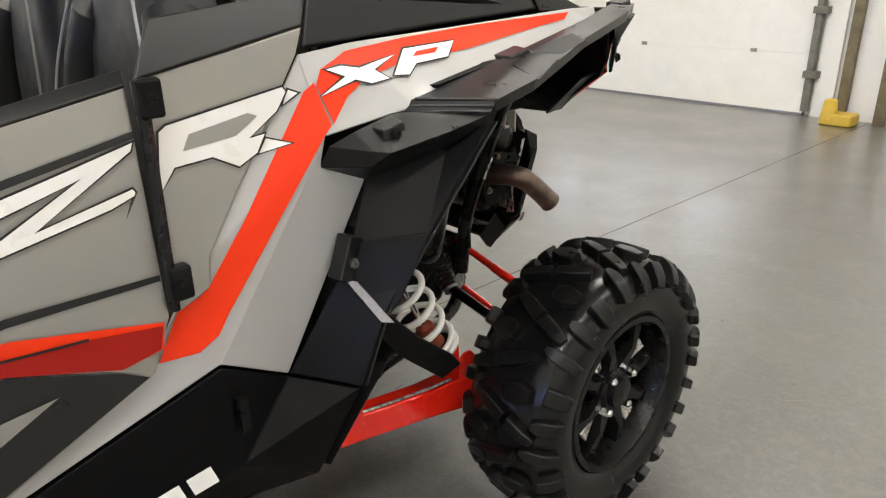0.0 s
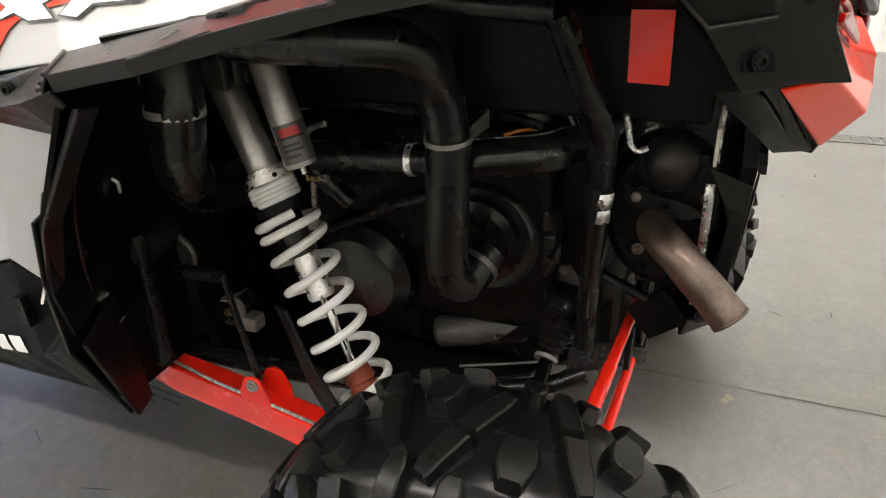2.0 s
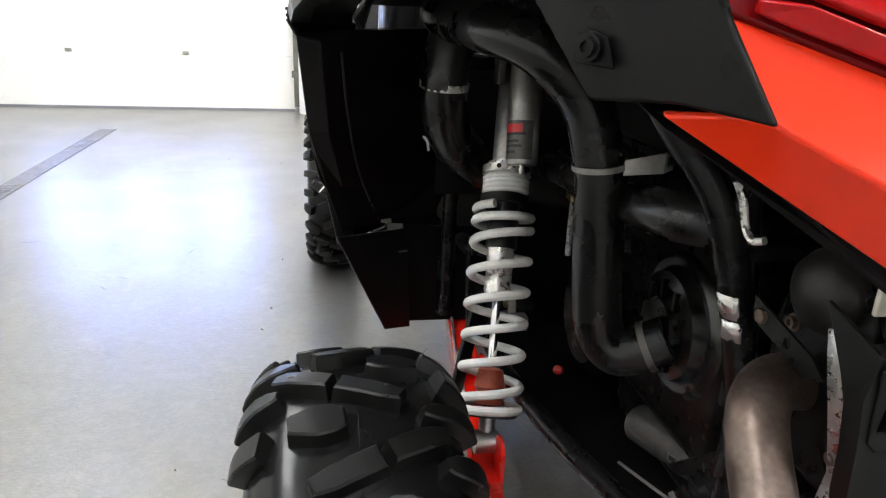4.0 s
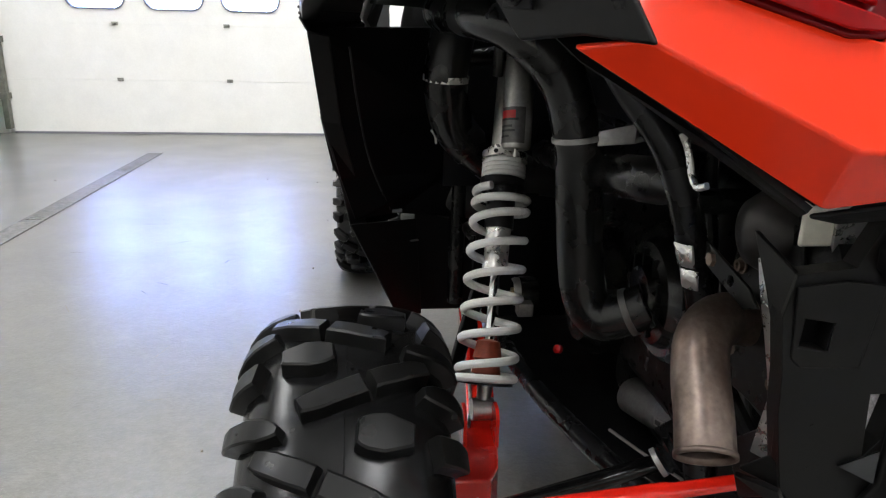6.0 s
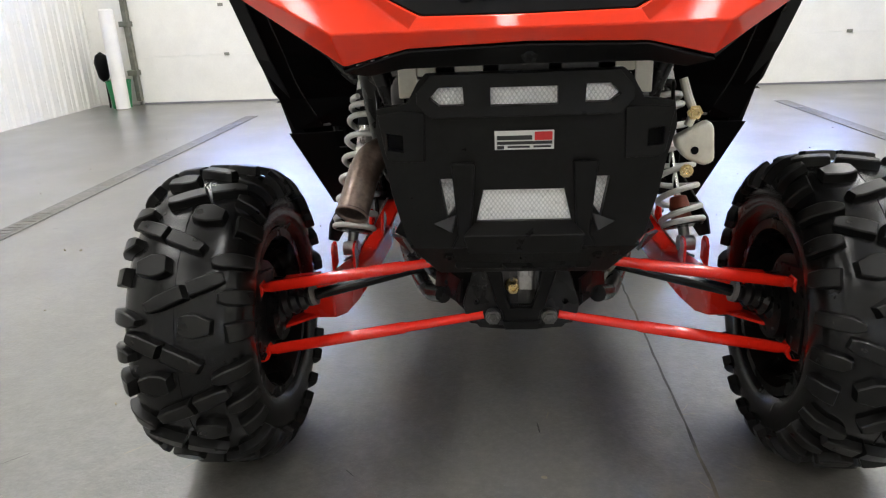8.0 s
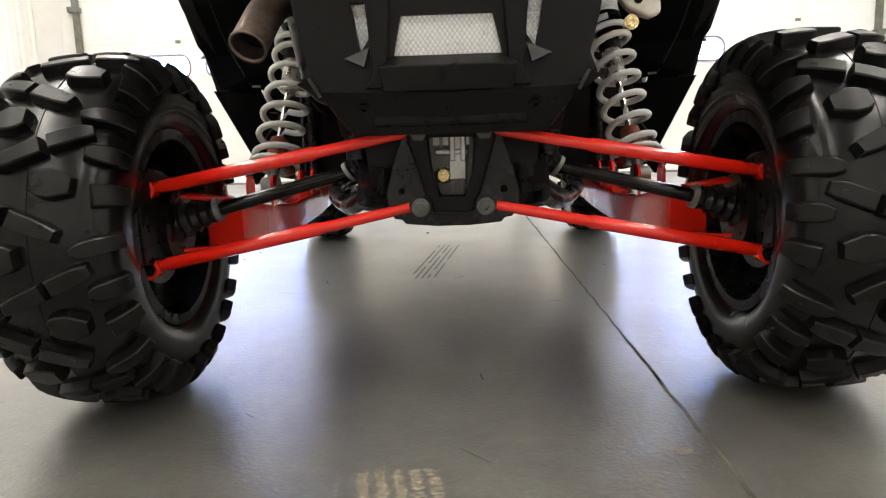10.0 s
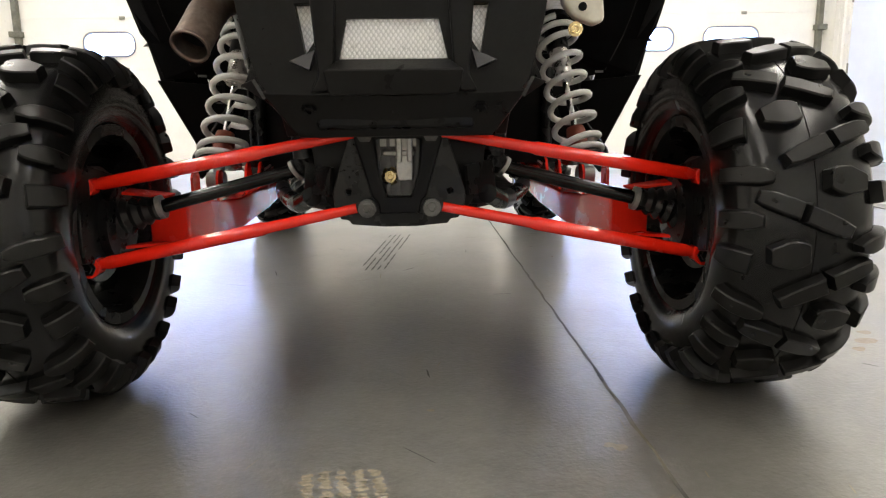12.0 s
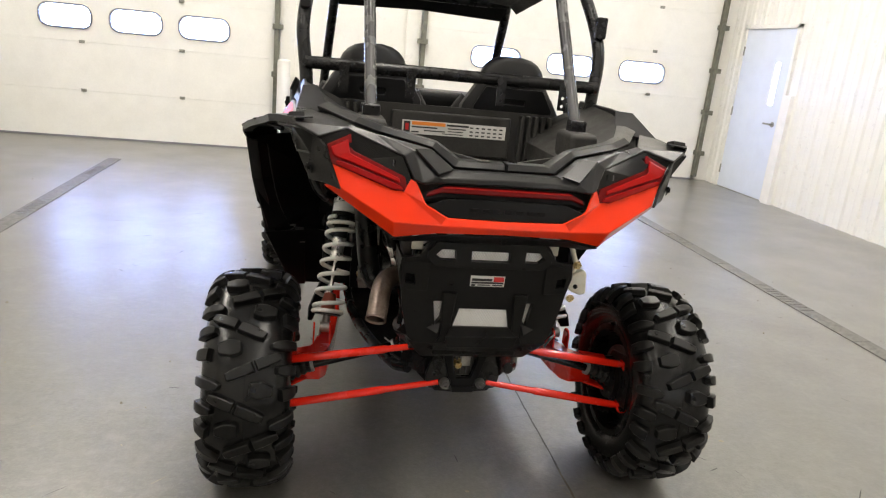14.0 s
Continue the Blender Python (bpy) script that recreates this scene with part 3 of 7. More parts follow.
def bollard(x, y, h, r):
    b = thing("bollard", "white round steel guard post standing beside the overhead door", "bollard", "door guard posts")
    part("post", lathe([(0, r), (h - 0.02, r), (h, r * 0.8), (h, 0)], 24, along((x, y, 0), (x, y, 1))), "pvc", b)
    part("base_ring", lathe([(0, r + 0.012), (0.012, r + 0.010), (0.014, r)], 24, along((x, y, 0), (x, y, 1))), "steel", b)
    return b


bollard(-4.33, 6.36, 1.10, 0.078)
bollard(-0.90, 6.52, 1.12, 0.075)


def bucket(x, y):
    b = thing("bucket", "green plastic bucket on the floor behind the guard post", "bucket")
    part("body", lathe([(0, 0.105), (0.30, 0.135), (0.30, 0.142), (0.315, 0.142), (0.315, 0.13), (0.012, 0.10), (0.012, 0.0)], 28, along((x, y, 0), (x, y, 1))), "green", b)
    pts = [(x + 0.14 * math.cos(a), y - 0.03, 0.295 + 0.10 * math.sin(a) * 0.4) for a in [math.pi * k / 10 for k in range(11)]]
    part("handle", tube(pts, 0.004, 6, False), "steel", b, "thin wire handle")
    return b


bucket(-4.43, 6.53)


def bin_bag():
    b = thing("broom_head", "dark bristled broom head leaning in the corner by the bucket", "broom")
    bm = lathe([(0, 0.02), (0.05, 0.06), (0.22, 0.085), (0.30, 0.06), (0.34, 0.0)], 14, along((-4.60, 6.55, 0.30), (-4.62, 6.6, 0.9)))
    part("bristles", bm, "liner", b)
    part("stick", tube([(-4.59, 6.55, 0.0), (-4.62, 6.62, 0.55)], 0.012, 8, False), "liner", b)
    return b


bin_bag()


def stand(x, y):
    """A yellow base with a brown timber post, by the far door."""
    s = thing("post_stand", "brown post on a worn yellow base beside the overhead door", "post")
    part("base", boxed(x - 0.10, x + 0.16, y - 0.10, y + 0.12, 0, 0.10), "yellow", s, bevel=0.02)
    part("foot", lathe([(0, 0.07), (0.16, 0.05), (0.18, 0.0)], 14, along((x + 0.1, y + 0.06, 0.05), (x + 0.1, y + 0.06, 1))), "yellow", s)
    return s


stand(0.55, YB + 0.25)
bm = boxed(0.60, 0.68, YB + 0.02, YB + 0.09, 0, 3.4)
M["brown"] = material("brown_angle_steel", (0.16, 0.13, 0.075), 0.5, 0.3, spread=0.3, scale=9)
tagged(part("trim.001", bm, "brown", bevel=0.004), "brown steel angle beside the rear door", "trim", kind="structure")
bm = boxed(0.28, 0.36, YB + 0.02, YB + 0.12, 0, 3.4)
tagged(part("trim.002", bm, "brown", bevel=0.004), "brown steel upright beside the rear door", "trim", kind="structure")


def ceiling_light(x, y):
    c = thing("ceiling_light", "white linear high-bay lamp hanging below the ceiling", "ceiling light", "hall lamps")
    part("housing", boxed(x - 0.16, x + 0.16, y - 1.25, y + 1.25, 4.57, 4.66), "lampbody", c, bevel=0.01)
    for dy in (-0.5, 0.5):
        part("hanger", tube([(x, y + dy, 4.66), (x, y + dy, 4.90)], 0.004, 6, False), "steel", c)
    return c


for lx, ly in LAMPS:
    ceiling_light(lx, ly)

# ---------------------------------------------------------------- the vehicle
# x across (its right positive), y forward from the rear axle, z up
car = thing("side_by_side", "red, silver and black two-seat off-road side-by-side parked on concrete", "off-road vehicle")

TYRE = [(0.0, 0.0), (0.05, -0.0015), (0.088, -0.007), (0.112, -0.017), (0.128, -0.034), (0.138, -0.060), (0.139, -0.090), (0.131, -0.114), (0.112, -0.131)]


class Tyre:
    """Maps (distance round, distance across) to the tyre's skin."""

    def __init__(self, crown, width):
        self.R = crown
        pts = [(a * width / 0.278, crown + r) for a, r in TYRE]
        self.s, self.p = [0.0], pts
        for q, w in zip(pts, pts[1:]):
            self.s.append(self.s[-1] + math.hypot(w[0] - q[0], w[1] - q[1]))

    def at(self, u, s, h):
        sg, s = (1 if s >= 0 else -1), abs(s)
        i = max(0, min(len(self.s) - 2, next((k for k in range(len(self.s) - 1) if s <= self.s[k + 1]), len(self.s) - 2)))
        t = (s - self.s[i]) / (self.s[i + 1] - self.s[i])
        (a0, r0), (a1, r1) = self.p[i], self.p[i + 1]
        da, dr = a1 - a0, r1 - r0
        ln = math.hypot(da, dr)
        a, r = a0 + da * t - dr / ln * h, r0 + dr * t + da / ln * h
        th = u / self.R
        return Vector((sg * a, r * math.cos(th), r * math.sin(th)))


def lug(bm, ty, line, widths, h, n=4, slope=0.004):
    """A rubber block along a line of (u, s), its sides sloping outwards; widths: half widths at even steps."""
    (u0, s0), (u1, s1) = line
    dx, dy = u1 - u0, s1 - s0
    ln = math.hypot(dx, dy)
    nx, ny = -dy / ln, dx / ln
    rings = []
    for k in range(n + 1):
        t = k / n
        q = min(len(widths) - 2, int(t * (len(widths) - 1)))
        w = widths[q] + (widths[q + 1] - widths[q]) * (t * (len(widths) - 1) - q)
        cut = slope if k == 0 else (-slope if k == n else 0)
        u, s = u0 + dx * t, s0 + dy * t
        base = [(u + nx * w, s + ny * w, -0.006), (u - nx * w, s - ny * w, -0.006)]
        w2 = max(0.003, w - slope)
        ut, st = u + dx / ln * cut, s + dy / ln * cut
        w3 = max(0.0025, w2 - 0.0026)
        edge = [(ut + nx * w2, st + ny * w2, h - 0.0022), (ut - nx * w2, st - ny * w2, h - 0.0022)]
        ut, st = ut + dx / ln * cut * 0.7, st + dy / ln * cut * 0.7
        top = [(ut + nx * w3, st + ny * w3, h), (ut - nx * w3, st - ny * w3, h)]
        rings.append([bm.verts.new(ty.at(*q)) for q in (base[0], edge[0], top[0], top[1], edge[1], base[1])])
    for a, b in zip(rings, rings[1:]):
        for k in range(5):
            bm.faces.new((a[k], a[k + 1], b[k + 1], b[k]))
    bm.faces.new(rings[0])
    bm.faces.new(rings[-1][::-1])


def wheel(x, y, z, crown, width, side):
    """rim > tyre, hub cap, lug nuts, valve. side: -1 has its outer face towards -x."""
    m = Matrix.Translation((x, y, z)) @ Matrix.Diagonal((side, 1, 1, 1)) @ pose(0, 0, 0, 30 if side < 0 else 53)
    half = width / 2
    bm = lathe([(-half * 0.86, 0.176), (-half * 0.86, 0.196), (-half * 0.80, 0.197), (-half * 0.74, 0.184), (-half * 0.3, 0.168), (half * 0.3, 0.168), (half * 0.72, 0.184),
                (half * 0.80, 0.198), (half * 0.87, 0.196), (half * 0.87, 0.182), (half * 0.62, 0.168), (half * 0.30, 0.160), (-half * 0.3, 0.160), (-half * 0.72, 0.168)], 48, m, closed=True)
    f = half * 0.58
    lathe([(f - 0.03, 0.0), (f - 0.03, 0.066), (f, 0.060), (f + 0.012, 0.048), (f + 0.012, 0.0)], 24, m, bm=bm)
    rim = part("wheel", bm, "rim", car, "satin black alloy wheel")
    for k in range(8):
        r = m @ pose(0, 0, 0, 45 * k)
        bm, vs = bmesh.new(), []
        for a, rad, w in ((f + 0.004, 0.050, 0.019), (f + 0.014, 0.110, 0.0085), (f + 0.004, 0.172, 0.016)):
            vs.append([bm.verts.new(r @ Vector((q, rad, s))) for q, s in ((a - 0.03, -w - 0.006), (a, -w), (a, w), (a - 0.03, w + 0.006))])
        for a, b in zip(vs, vs[1:]):
            for q in range(4):
                bm.faces.new((a[q], a[(q + 1) % 4], b[(q + 1) % 4], b[q]))
        bm.faces.new(vs[0])
        bm.faces.new(vs[-1])
        part("spoke", bm, "rim", rim)
    bm = bmesh.new()
    ty = Tyre(crown, width)
    prof = [ty.at(0, s, 0) for s in [-q for q in ty.s[::-1]] + ty.s[1:]]
    lathe([(p.x, p.y) for p in prof] + [(half * 0.7, 0.185), (-half * 0.7, 0.185)], 72, m, closed=True, bm=bm)
    w = width / 0.278
    lathe([(-0.0016, crown - 0.003), (0.0, crown + 0.0014), (0.0016, crown - 0.003)], 72, m, bm=bm, closed=True)
    tyre = part("tyre", bm, "rubber", rim, "black knobbly mud-terrain tyre")
    # long slanted bar over the middle, cut once; five-sided block; three kinds of shoulder lug
    KINDS = (((0.028, -0.058), (-0.0043, 0.0265), (0.0125, 0.0165, 0.0168, 0.0168), 6), ((-0.0057, 0.0300), (-0.034, 0.104), (0.0168, 0.0168, 0.0165, 0.0120), 6),
             ((-0.056, -0.012), (-0.050, -0.086), (0.0165, 0.0235, 0.0255, 0.0200, 0.0150), 8), ((0.054, -0.072), (0.036, -0.160), (0.0080, 0.0165, 0.0170, 0.0165, 0.0165), 8),
             ((-0.036, -0.106), (-0.044, -0.170), (0.0205, 0.0215, 0.0180), 6), ((-0.106, -0.088), (-0.110, -0.166), (0.0100, 0.0185, 0.0190, 0.0185), 8))
    turn = 30 if side < 0 else 53
    for (ua, sa), (ub, sb), hw, n in KINDS:
        for sg in (-1, 1):
            bm = bmesh.new()
            lug(bm, ty, ((ua, sg * sa * w), (ub, sg * sb * w)), hw, 0.0190, n, 0.0030)
            bmesh.ops.transform(bm, matrix=Matrix.Diagonal((side, 1, 1, 1)), verts=bm.verts[:])
            first = part("tread_block", bm, "tread", rim)
            for k in range(9):
                ob = first if k == 0 else new("tread_block", first.data)
                ob.parent = rim
                ob.matrix_world = Matrix.Translation((x, y, z)) @ pose(0, 0, 0, turn + 40 * (k + (0.5 if sg > 0 else 0)))
    cap = lathe([(f + 0.012, 0.040), (f + 0.026, 0.036), (f + 0.030, 0.0)], 24, m)
    part("hub_cap", cap, "rim", rim)
    for k in range(4):
        r = m @ pose(0, 0, 0, 90 * k + 22)
        part("lug_nut", lathe([(f + 0.0, 0.0105), (f + 0.026, 0.0105), (f + 0.031, 0.006), (f + 0.031, 0.0)], 6, r @ Matrix.Translation((0, 0.058, 0))), "chrome", rim, "chrome lug nut", smooth=False)
    for k in range(4):
        r = m @ pose(0, 0, 0, 90 * k + 22.5)
        bm = bmesh.new()
        vs = [bm.verts.new(r @ Vector((a, rad, w))) for d in (0.0, -0.010) for a, rad, w in ((f - 0.006 + d, 0.084, -0.009), (f - 0.006 + d, 0.084, 0.009), (f + 0.002 + d, 0.138, 0.019), (f + 0.002 + d, 0.138, -0.019))]
        for q in ((0, 1, 2, 3), (4, 7, 6, 5), (0, 4, 5, 1), (1, 5, 6, 2), (2, 6, 7, 3), (3, 7, 4, 0)):
            bm.faces.new([vs[i] for i in q])
        part("machined_inlay", bm, "machined", rim, "bright machined spoke pocket", bevel=0.002)
    return rim


for s in (-1, 1):
    wheel(s * 0.663, -0.012, 0.343, 0.3250, 0.249, s)
    wheel(s * 0.672, 2.25, 0.343, 0.3285, 0.208, s)

# ------------------------------------------------ rear suspension
def P(s, x, y, z):
    return Vector((x if s < 0 else -x, y, z))


def suspension(s):
    for (za, zb, nm) in ((0.381, 0.274, "lower"), (0.516, 0.424, "upper")):
        a, b = P(s, -0.078, -0.124, za), P(s, -0.586, -0.084 if zb < 0.4 else -0.074, zb)
        bm = bmesh.new()
        L = (b - a)
        sweep(bm, [a, a + L * 0.06, a + L * 0.08, a + L * 0.33, a + L * 0.35, a + L * 0.93, a + L * 0.95, b], [0.0095, 0.0095, 0.0100, 0.0108, 0.0130, 0.0130, 0.0105, 0.0105], 16)
        rod = part("radius_rod", bm, "redarm", car, "bright red tubular radius rod")
        part("rod_eye", lathe([(-0.017, 0.009), (-0.017, 0.021), (0.017, 0.021), (0.017, 0.009)], 20, along(b, b + Vector((0, -1, 0))), closed=True), "redarm", rod, bevel=0.002)
        bm = bmesh.new()
        hexbolt(bm, b + Vector((0, -0.018, 0)), (0, -1, 0), 0.0105, 0.009)
        part("rod_bolt", bm, "engine", rod)
        bm = bmesh.new()
        hexbolt(bm, P(s, -0.059, -0.140, za), (0, -1, 0), 0.0115, 0.011)
        lathe([(0, 0.0), (0, 0.0165), (0.04, 0.0165)], 16, along(P(s, -0.059, -0.140, za), P(s, -0.059, 0.5, za)), bm=bm)
        part("rod_bolt", bm, "casting", rod, "dull steel flange bolt")
    # trailing arm: a tapered box from the chassis pivot to the knuckle
    pts = [(-0.372, 0.98, 0.405, 0.020, 0.026), (-0.392, 0.75, 0.359, 0.026, 0.034), (-0.403, 0.53, 0.335, 0.028, 0.034), (-0.425, 0.33, 0.318, 0.029, 0.036), (-0.447, 0.20, 0.318, 0.032, 0.045), (-0.468, 0.12, 0.325, 0.038, 0.052), (-0.492, 0.078, 0.330, 0.042, 0.050)]
    bm = bmesh.new()
    rings = [[bm.verts.new(P(s, x + dx * w, y, z + dz * h)) for dx, dz in ((-1, -1), (1, -1), (1, 1), (-1, 1))] for x, y, z, w, h in pts]
    for a, b in zip(rings, rings[1:]):
        for k in range(4):
            bm.faces.new((a[k], a[(k + 1) % 4], b[(k + 1) % 4], b[k]))
    bm.faces.new(rings[0])
    bm.faces.new(rings[-1])
    arm = part("trailing_arm", bm, "redarm", car, "bright red boxed trailing arm", bevel=0.006)
    for x0, dy in ((-0.424, 0.0), (-0.384, -0.022)):
        bm = plate([(0.497 + dy, 0.362), (0.566 + dy, 0.372), (0.566 + dy, 0.392), (0.550 + dy, 0.424), (0.533 + dy, 0.430), (0.516 + dy, 0.424), (0.499 + dy, 0.390)], [], 0.008, lambda u, v, w: P(s, x0 - w, u, v))
        part("link_tab", bm, "redarm", arm, bevel=0.002)
    bm = bmesh.new()
    hexbolt(bm, P(s, -0.432, 0.531, 0.412), (-1 if s < 0 else 1, 0, 0), 0.0095, 0.008)
    part("tab_bolt", bm, "alloy", arm)
    line = [P(s, -0.405, 0.80, 0.412), P(s, -0.415, 0.70, 0.398), P(s, -0.423, 0.62, 0.386), P(s, -0.426, 0.53, 0.375), P(s, -0.434, 0.44, 0.366), P(s, -0.446, 0.33, 0.360), P(s, -0.46, 0.26, 0.365)]
    part("brake_line", tube(line, 0.0034, 8), "cable", arm, "braided brake line clipped to the arm")
    # gusset plates into the wheel
    bm = plate([(-0.14, 0.29), (0.02, 0.26), (0.08, 0.34), (0.02, 0.44), (-0.09, 0.465), (-0.14, 0.44)], [], 0.012, lambda u, v, w: P(s, -0.572 - w, u, v))
    part("knuckle_plate", bm, "engine", arm, bevel=0.003)
    bm = shell([(-0.556, 0.005, 0.400), (-0.556, 0.045, 0.404), (-0.49, 0.12, 0.384), (-0.50, 0.085, 0.382)], [(0, 1, 2, 3)], s)
    part("gusset", bm, "redarm", arm, solid=0.006)
    bm = shell([(-0.572, -0.02, 0.292), (-0.572, 0.05, 0.285), (-0.475, 0.16, 0.284), (-0.49, 0.08, 0.284)], [(0, 1, 2, 3)], s)
    part("gusset", bm, "redarm", arm, solid=0.006)
    # drive shaft with two ribbed boots
    a, b = P(s, -0.196, 0.017, 0.446), P(s, -0.60, 0.0, 0.343)
    d = b - a
    bm = sweep(bmesh.new(), [a, b], 0.0135, 16)
    shaft = part("drive_shaft", bm, "gloss", car, "gloss black drive shaft")
    bm = lathe([(-0.02, 0.0), (-0.02, 0.050), (0.012, 0.052), (0.030, 0.050), (0.036, 0.044), (0.038, 0.0)], 32, along(P(s, -0.112, 0.005, 0.509), P(s, -0.212, 0.019, 0.441)))
    part("joint_cup", bm, "cover", shaft, "satin black drive joint cup")
    n, c0, c1 = 15, P(s, -0.135, 0.008, 0.493), P(s, -0.206, 0.018, 0.444)
    part("cv_boot", sweep(bmesh.new(), [c0 + (c1 - c0) * k / (n - 1) for k in range(n)], [(0.047 - 0.025 * k / (n - 1)) * (1.0 if k % 2 else 0.80) for k in range(n)], 24), "cover", shaft, "ribbed black rubber boot")
    part("boot_clamp", sweep(bmesh.new(), [c1, c1 + (c1 - c0) * 0.09], 0.0225, 18), "alloydark", shaft, "bright steel clamp")
    for t0, t1, r0, r1 in ((0.70, 0.98, 0.022, 0.050),):
        n = 13
        path = [a + d * (t0 + (t1 - t0) * k / (n - 1)) for k in range(n)]
        part("cv_boot", sweep(bmesh.new(), path, [(r0 + (r1 - r0) * k / (n - 1)) * (1.0 if k % 2 else 0.80) for k in range(n)], 20), "boot", shaft, "ribbed black rubber boot")
        tt = t0 if r0 < r1 else t1
        part("boot_clamp", sweep(bmesh.new(), [a + d * (tt - 0.012), a + d * (tt + 0.012)], 0.024, 18), "alloydark", shaft, "bright steel clamp")
    bm = lathe([(-0.03, 0.0), (-0.03, 0.075), (0.05, 0.085), (0.055, 0.0)], 24, along(P(s, -0.585, 0, 0.343), P(s, -0.9, 0, 0.343)))
    part("brake_hub", bm, "engine", arm)
    bm = lathe([(0.0, 0.045), (0.0, 0.115), (0.006, 0.115), (0.006, 0.045)], 36, along(P(s, -0.60, 0, 0.343), P(s, -0.9, 0, 0.343)), closed=True)
    part("brake_disc", bm, "casting", arm, "steel brake disc inside the wheel")
    # shock absorber
    lo, top = Vector(P(s, -0.431, 0.272, 0.439)), Vector(P(s, -0.352, 0.545, 1.017))
    ax = top - lo
    L = ax.length
    u = ax / L
    m = along(lo, top)
    bm = lathe([(L * 0.685, 0.026), (L * 0.70, 0.0275), (L * 1.0, 0.0275), (L * 1.02, 0.02), (L * 1.05, 0.0)], 28, m)
    shock = part("shock_body", bm, "alloy", car, "brushed alloy coil-over shock absorber")
    part("preload_collar", lathe([(L * 0.655, 0.030), (L * 0.655, 0.0435), (L * 0.676, 0.0435), (L * 0.676, 0.034), (L * 0.690, 0.034), (L * 0.690, 0.028)], 28, m), "machined", shock, "machined preload collar")
    part("threaded_sleeve", lathe([(L * 0.45, 0.0), (L * 0.45, 0.027), (L * 0.66, 0.027), (L * 0.66, 0.0)], 24, m), "tube", shock)
    # Black discs on the collar stand in for the dark inside its holes.
    for q in range(5):
        a_ = 2 * math.pi * q / 5
        part("collar_hole_disc", lathe([(0, 0.0042), (0.002, 0.0042), (0.002, 0.0)], 10, along(m @ Vector((L * 0.666, 0.0432 * math.cos(a_), 0.0432 * math.sin(a_))), m @ Vector((L * 0.666, math.cos(a_), math.sin(a_))))), "liner", shock)
    part("spring_divider", lathe([(L * 0.574, 0.027), (L * 0.574, 0.043), (L * 0.596, 0.043), (L * 0.596, 0.027)], 24, m, closed=True), "plastic", shock)
    part("lower_body", lathe([(L * 0.325, 0.0), (L * 0.325, 0.0225), (L * 0.338, 0.0245), (L * 0.352, 0.0225), (L * 0.46, 0.0235), (L * 0.46, 0.0)], 24, m), "machined", shock)
    part("piston_rod", lathe([(L * 0.02, 0.0), (L * 0.02, 0.0078), (L * 0.36, 0.0078), (L * 0.36, 0.0)], 14, m), "chrome", shock, "polished piston rod")
    part("bump_stop", lathe([(L * 0.030, 0.010), (L * 0.035, 0.027), (L * 0.072, 0.0225), (L * 0.078, 0.027), (L * 0.125, 0.021), (L * 0.132, 0.008)], 20, m), "bumpstop", shock, "reddish-brown rubber bump stop")
    part("spring_seat", lathe([(L * 0.0, 0.012), (L * 0.005, 0.050), (L * 0.018, 0.050), (L * 0.024, 0.020)], 24, m), "tube", shock)
    eye = lathe([(-0.02, 0.0), (-0.02, 0.020), (0.02, 0.020), (0.02, 0.0)], 18, along(lo - u * 0.040, lo - u * 0.040 + Vector((1, 0, 0))))
    sweep(eye, [lo - u * 0.04, lo], [0.012, 0.014], 12)
    part("lower_eye", eye, "alloy", shock)
    # coil: tight tender turns on top, wide main turns below
    for label_, steps_, r_ in (("coil_spring", [(0.9, 0.018, 0.034), (5.6, 0.034, 0.505), (1.7, 0.505, 0.562)], (0.0515, 0.0490)), ("tender_spring", [(3.4, 0.606, 0.648)], (0.0360, 0.0360))):
        path, t, all_ = [], 0.0, sum(q[0] for q in steps_)
        for turns, f0, f1 in steps_:
            n = int(turns * 22)
            for k in range(n + 1):
                w = t + turns * k / n
                f, r = f0 + (f1 - f0) * k / n, r_[0] + (r_[1] - r_[0]) * w / all_
                if not path or k:
                    path.append(m @ Vector((L * f, r * math.cos(2 * math.pi * w), r * math.sin(2 * math.pi * w))))
            t += turns
        part(label_, sweep(bmesh.new(), path, 0.0078 if label_[0] == "c" else 0.0062, 10), "spring", shock, "white coil spring" if label_[0] == "c" else "short white tender spring")
    # remote reservoir
    q = P(s, -0.372, 0.388, 0.850)
    m2 = along(q, P(s, -0.362, 0.432, 1.0))
    bm = lathe([(0, 0.0), (0, 0.024), (0.006, 0.0265), (0.175, 0.0265), (0.18, 0.024), (0.18, 0.0)], 28, m2)
    res = part("reservoir", bm, "alloy", shock, "brushed alloy gas reservoir with a sticker")
    part("valve", lathe([(-0.014, 0.004), (0.0, 0.004)], 10, m2), "machined", res)
    # sticker round the reservoir: pale field, red flash, dark lines
    face = Vector((-1 if s < 0 else 1, -0.9, 0.1)).normalized()
    inv = m2.to_3x3().inverted() @ face
    c0 = math.atan2(inv.z, inv.y)
    def wrap(x0, x1, w0, w1, rad):
        bm = bmesh.new()
        rows_ = [[bm.verts.new(m2 @ Vector((x, rad * math.cos(c0 + w), rad * math.sin(c0 + w)))) for w in [w0 + (w1 - w0) * k / 10 for k in range(11)]] for x in (x0, x1)]
        for k in range(10):
            bm.faces.new((rows_[0][k], rows_[0][k + 1], rows_[1][k + 1], rows_[1][k]))
        return bm
    part("sticker", wrap(0.008, 0.072, -1.2, 1.2, 0.0268), "casting", res, "silver maker's sticker")
    part("sticker_flash", wrap(0.052, 0.066, -0.7, 0.5, 0.0271), "redink", res, "red flash on the sticker")
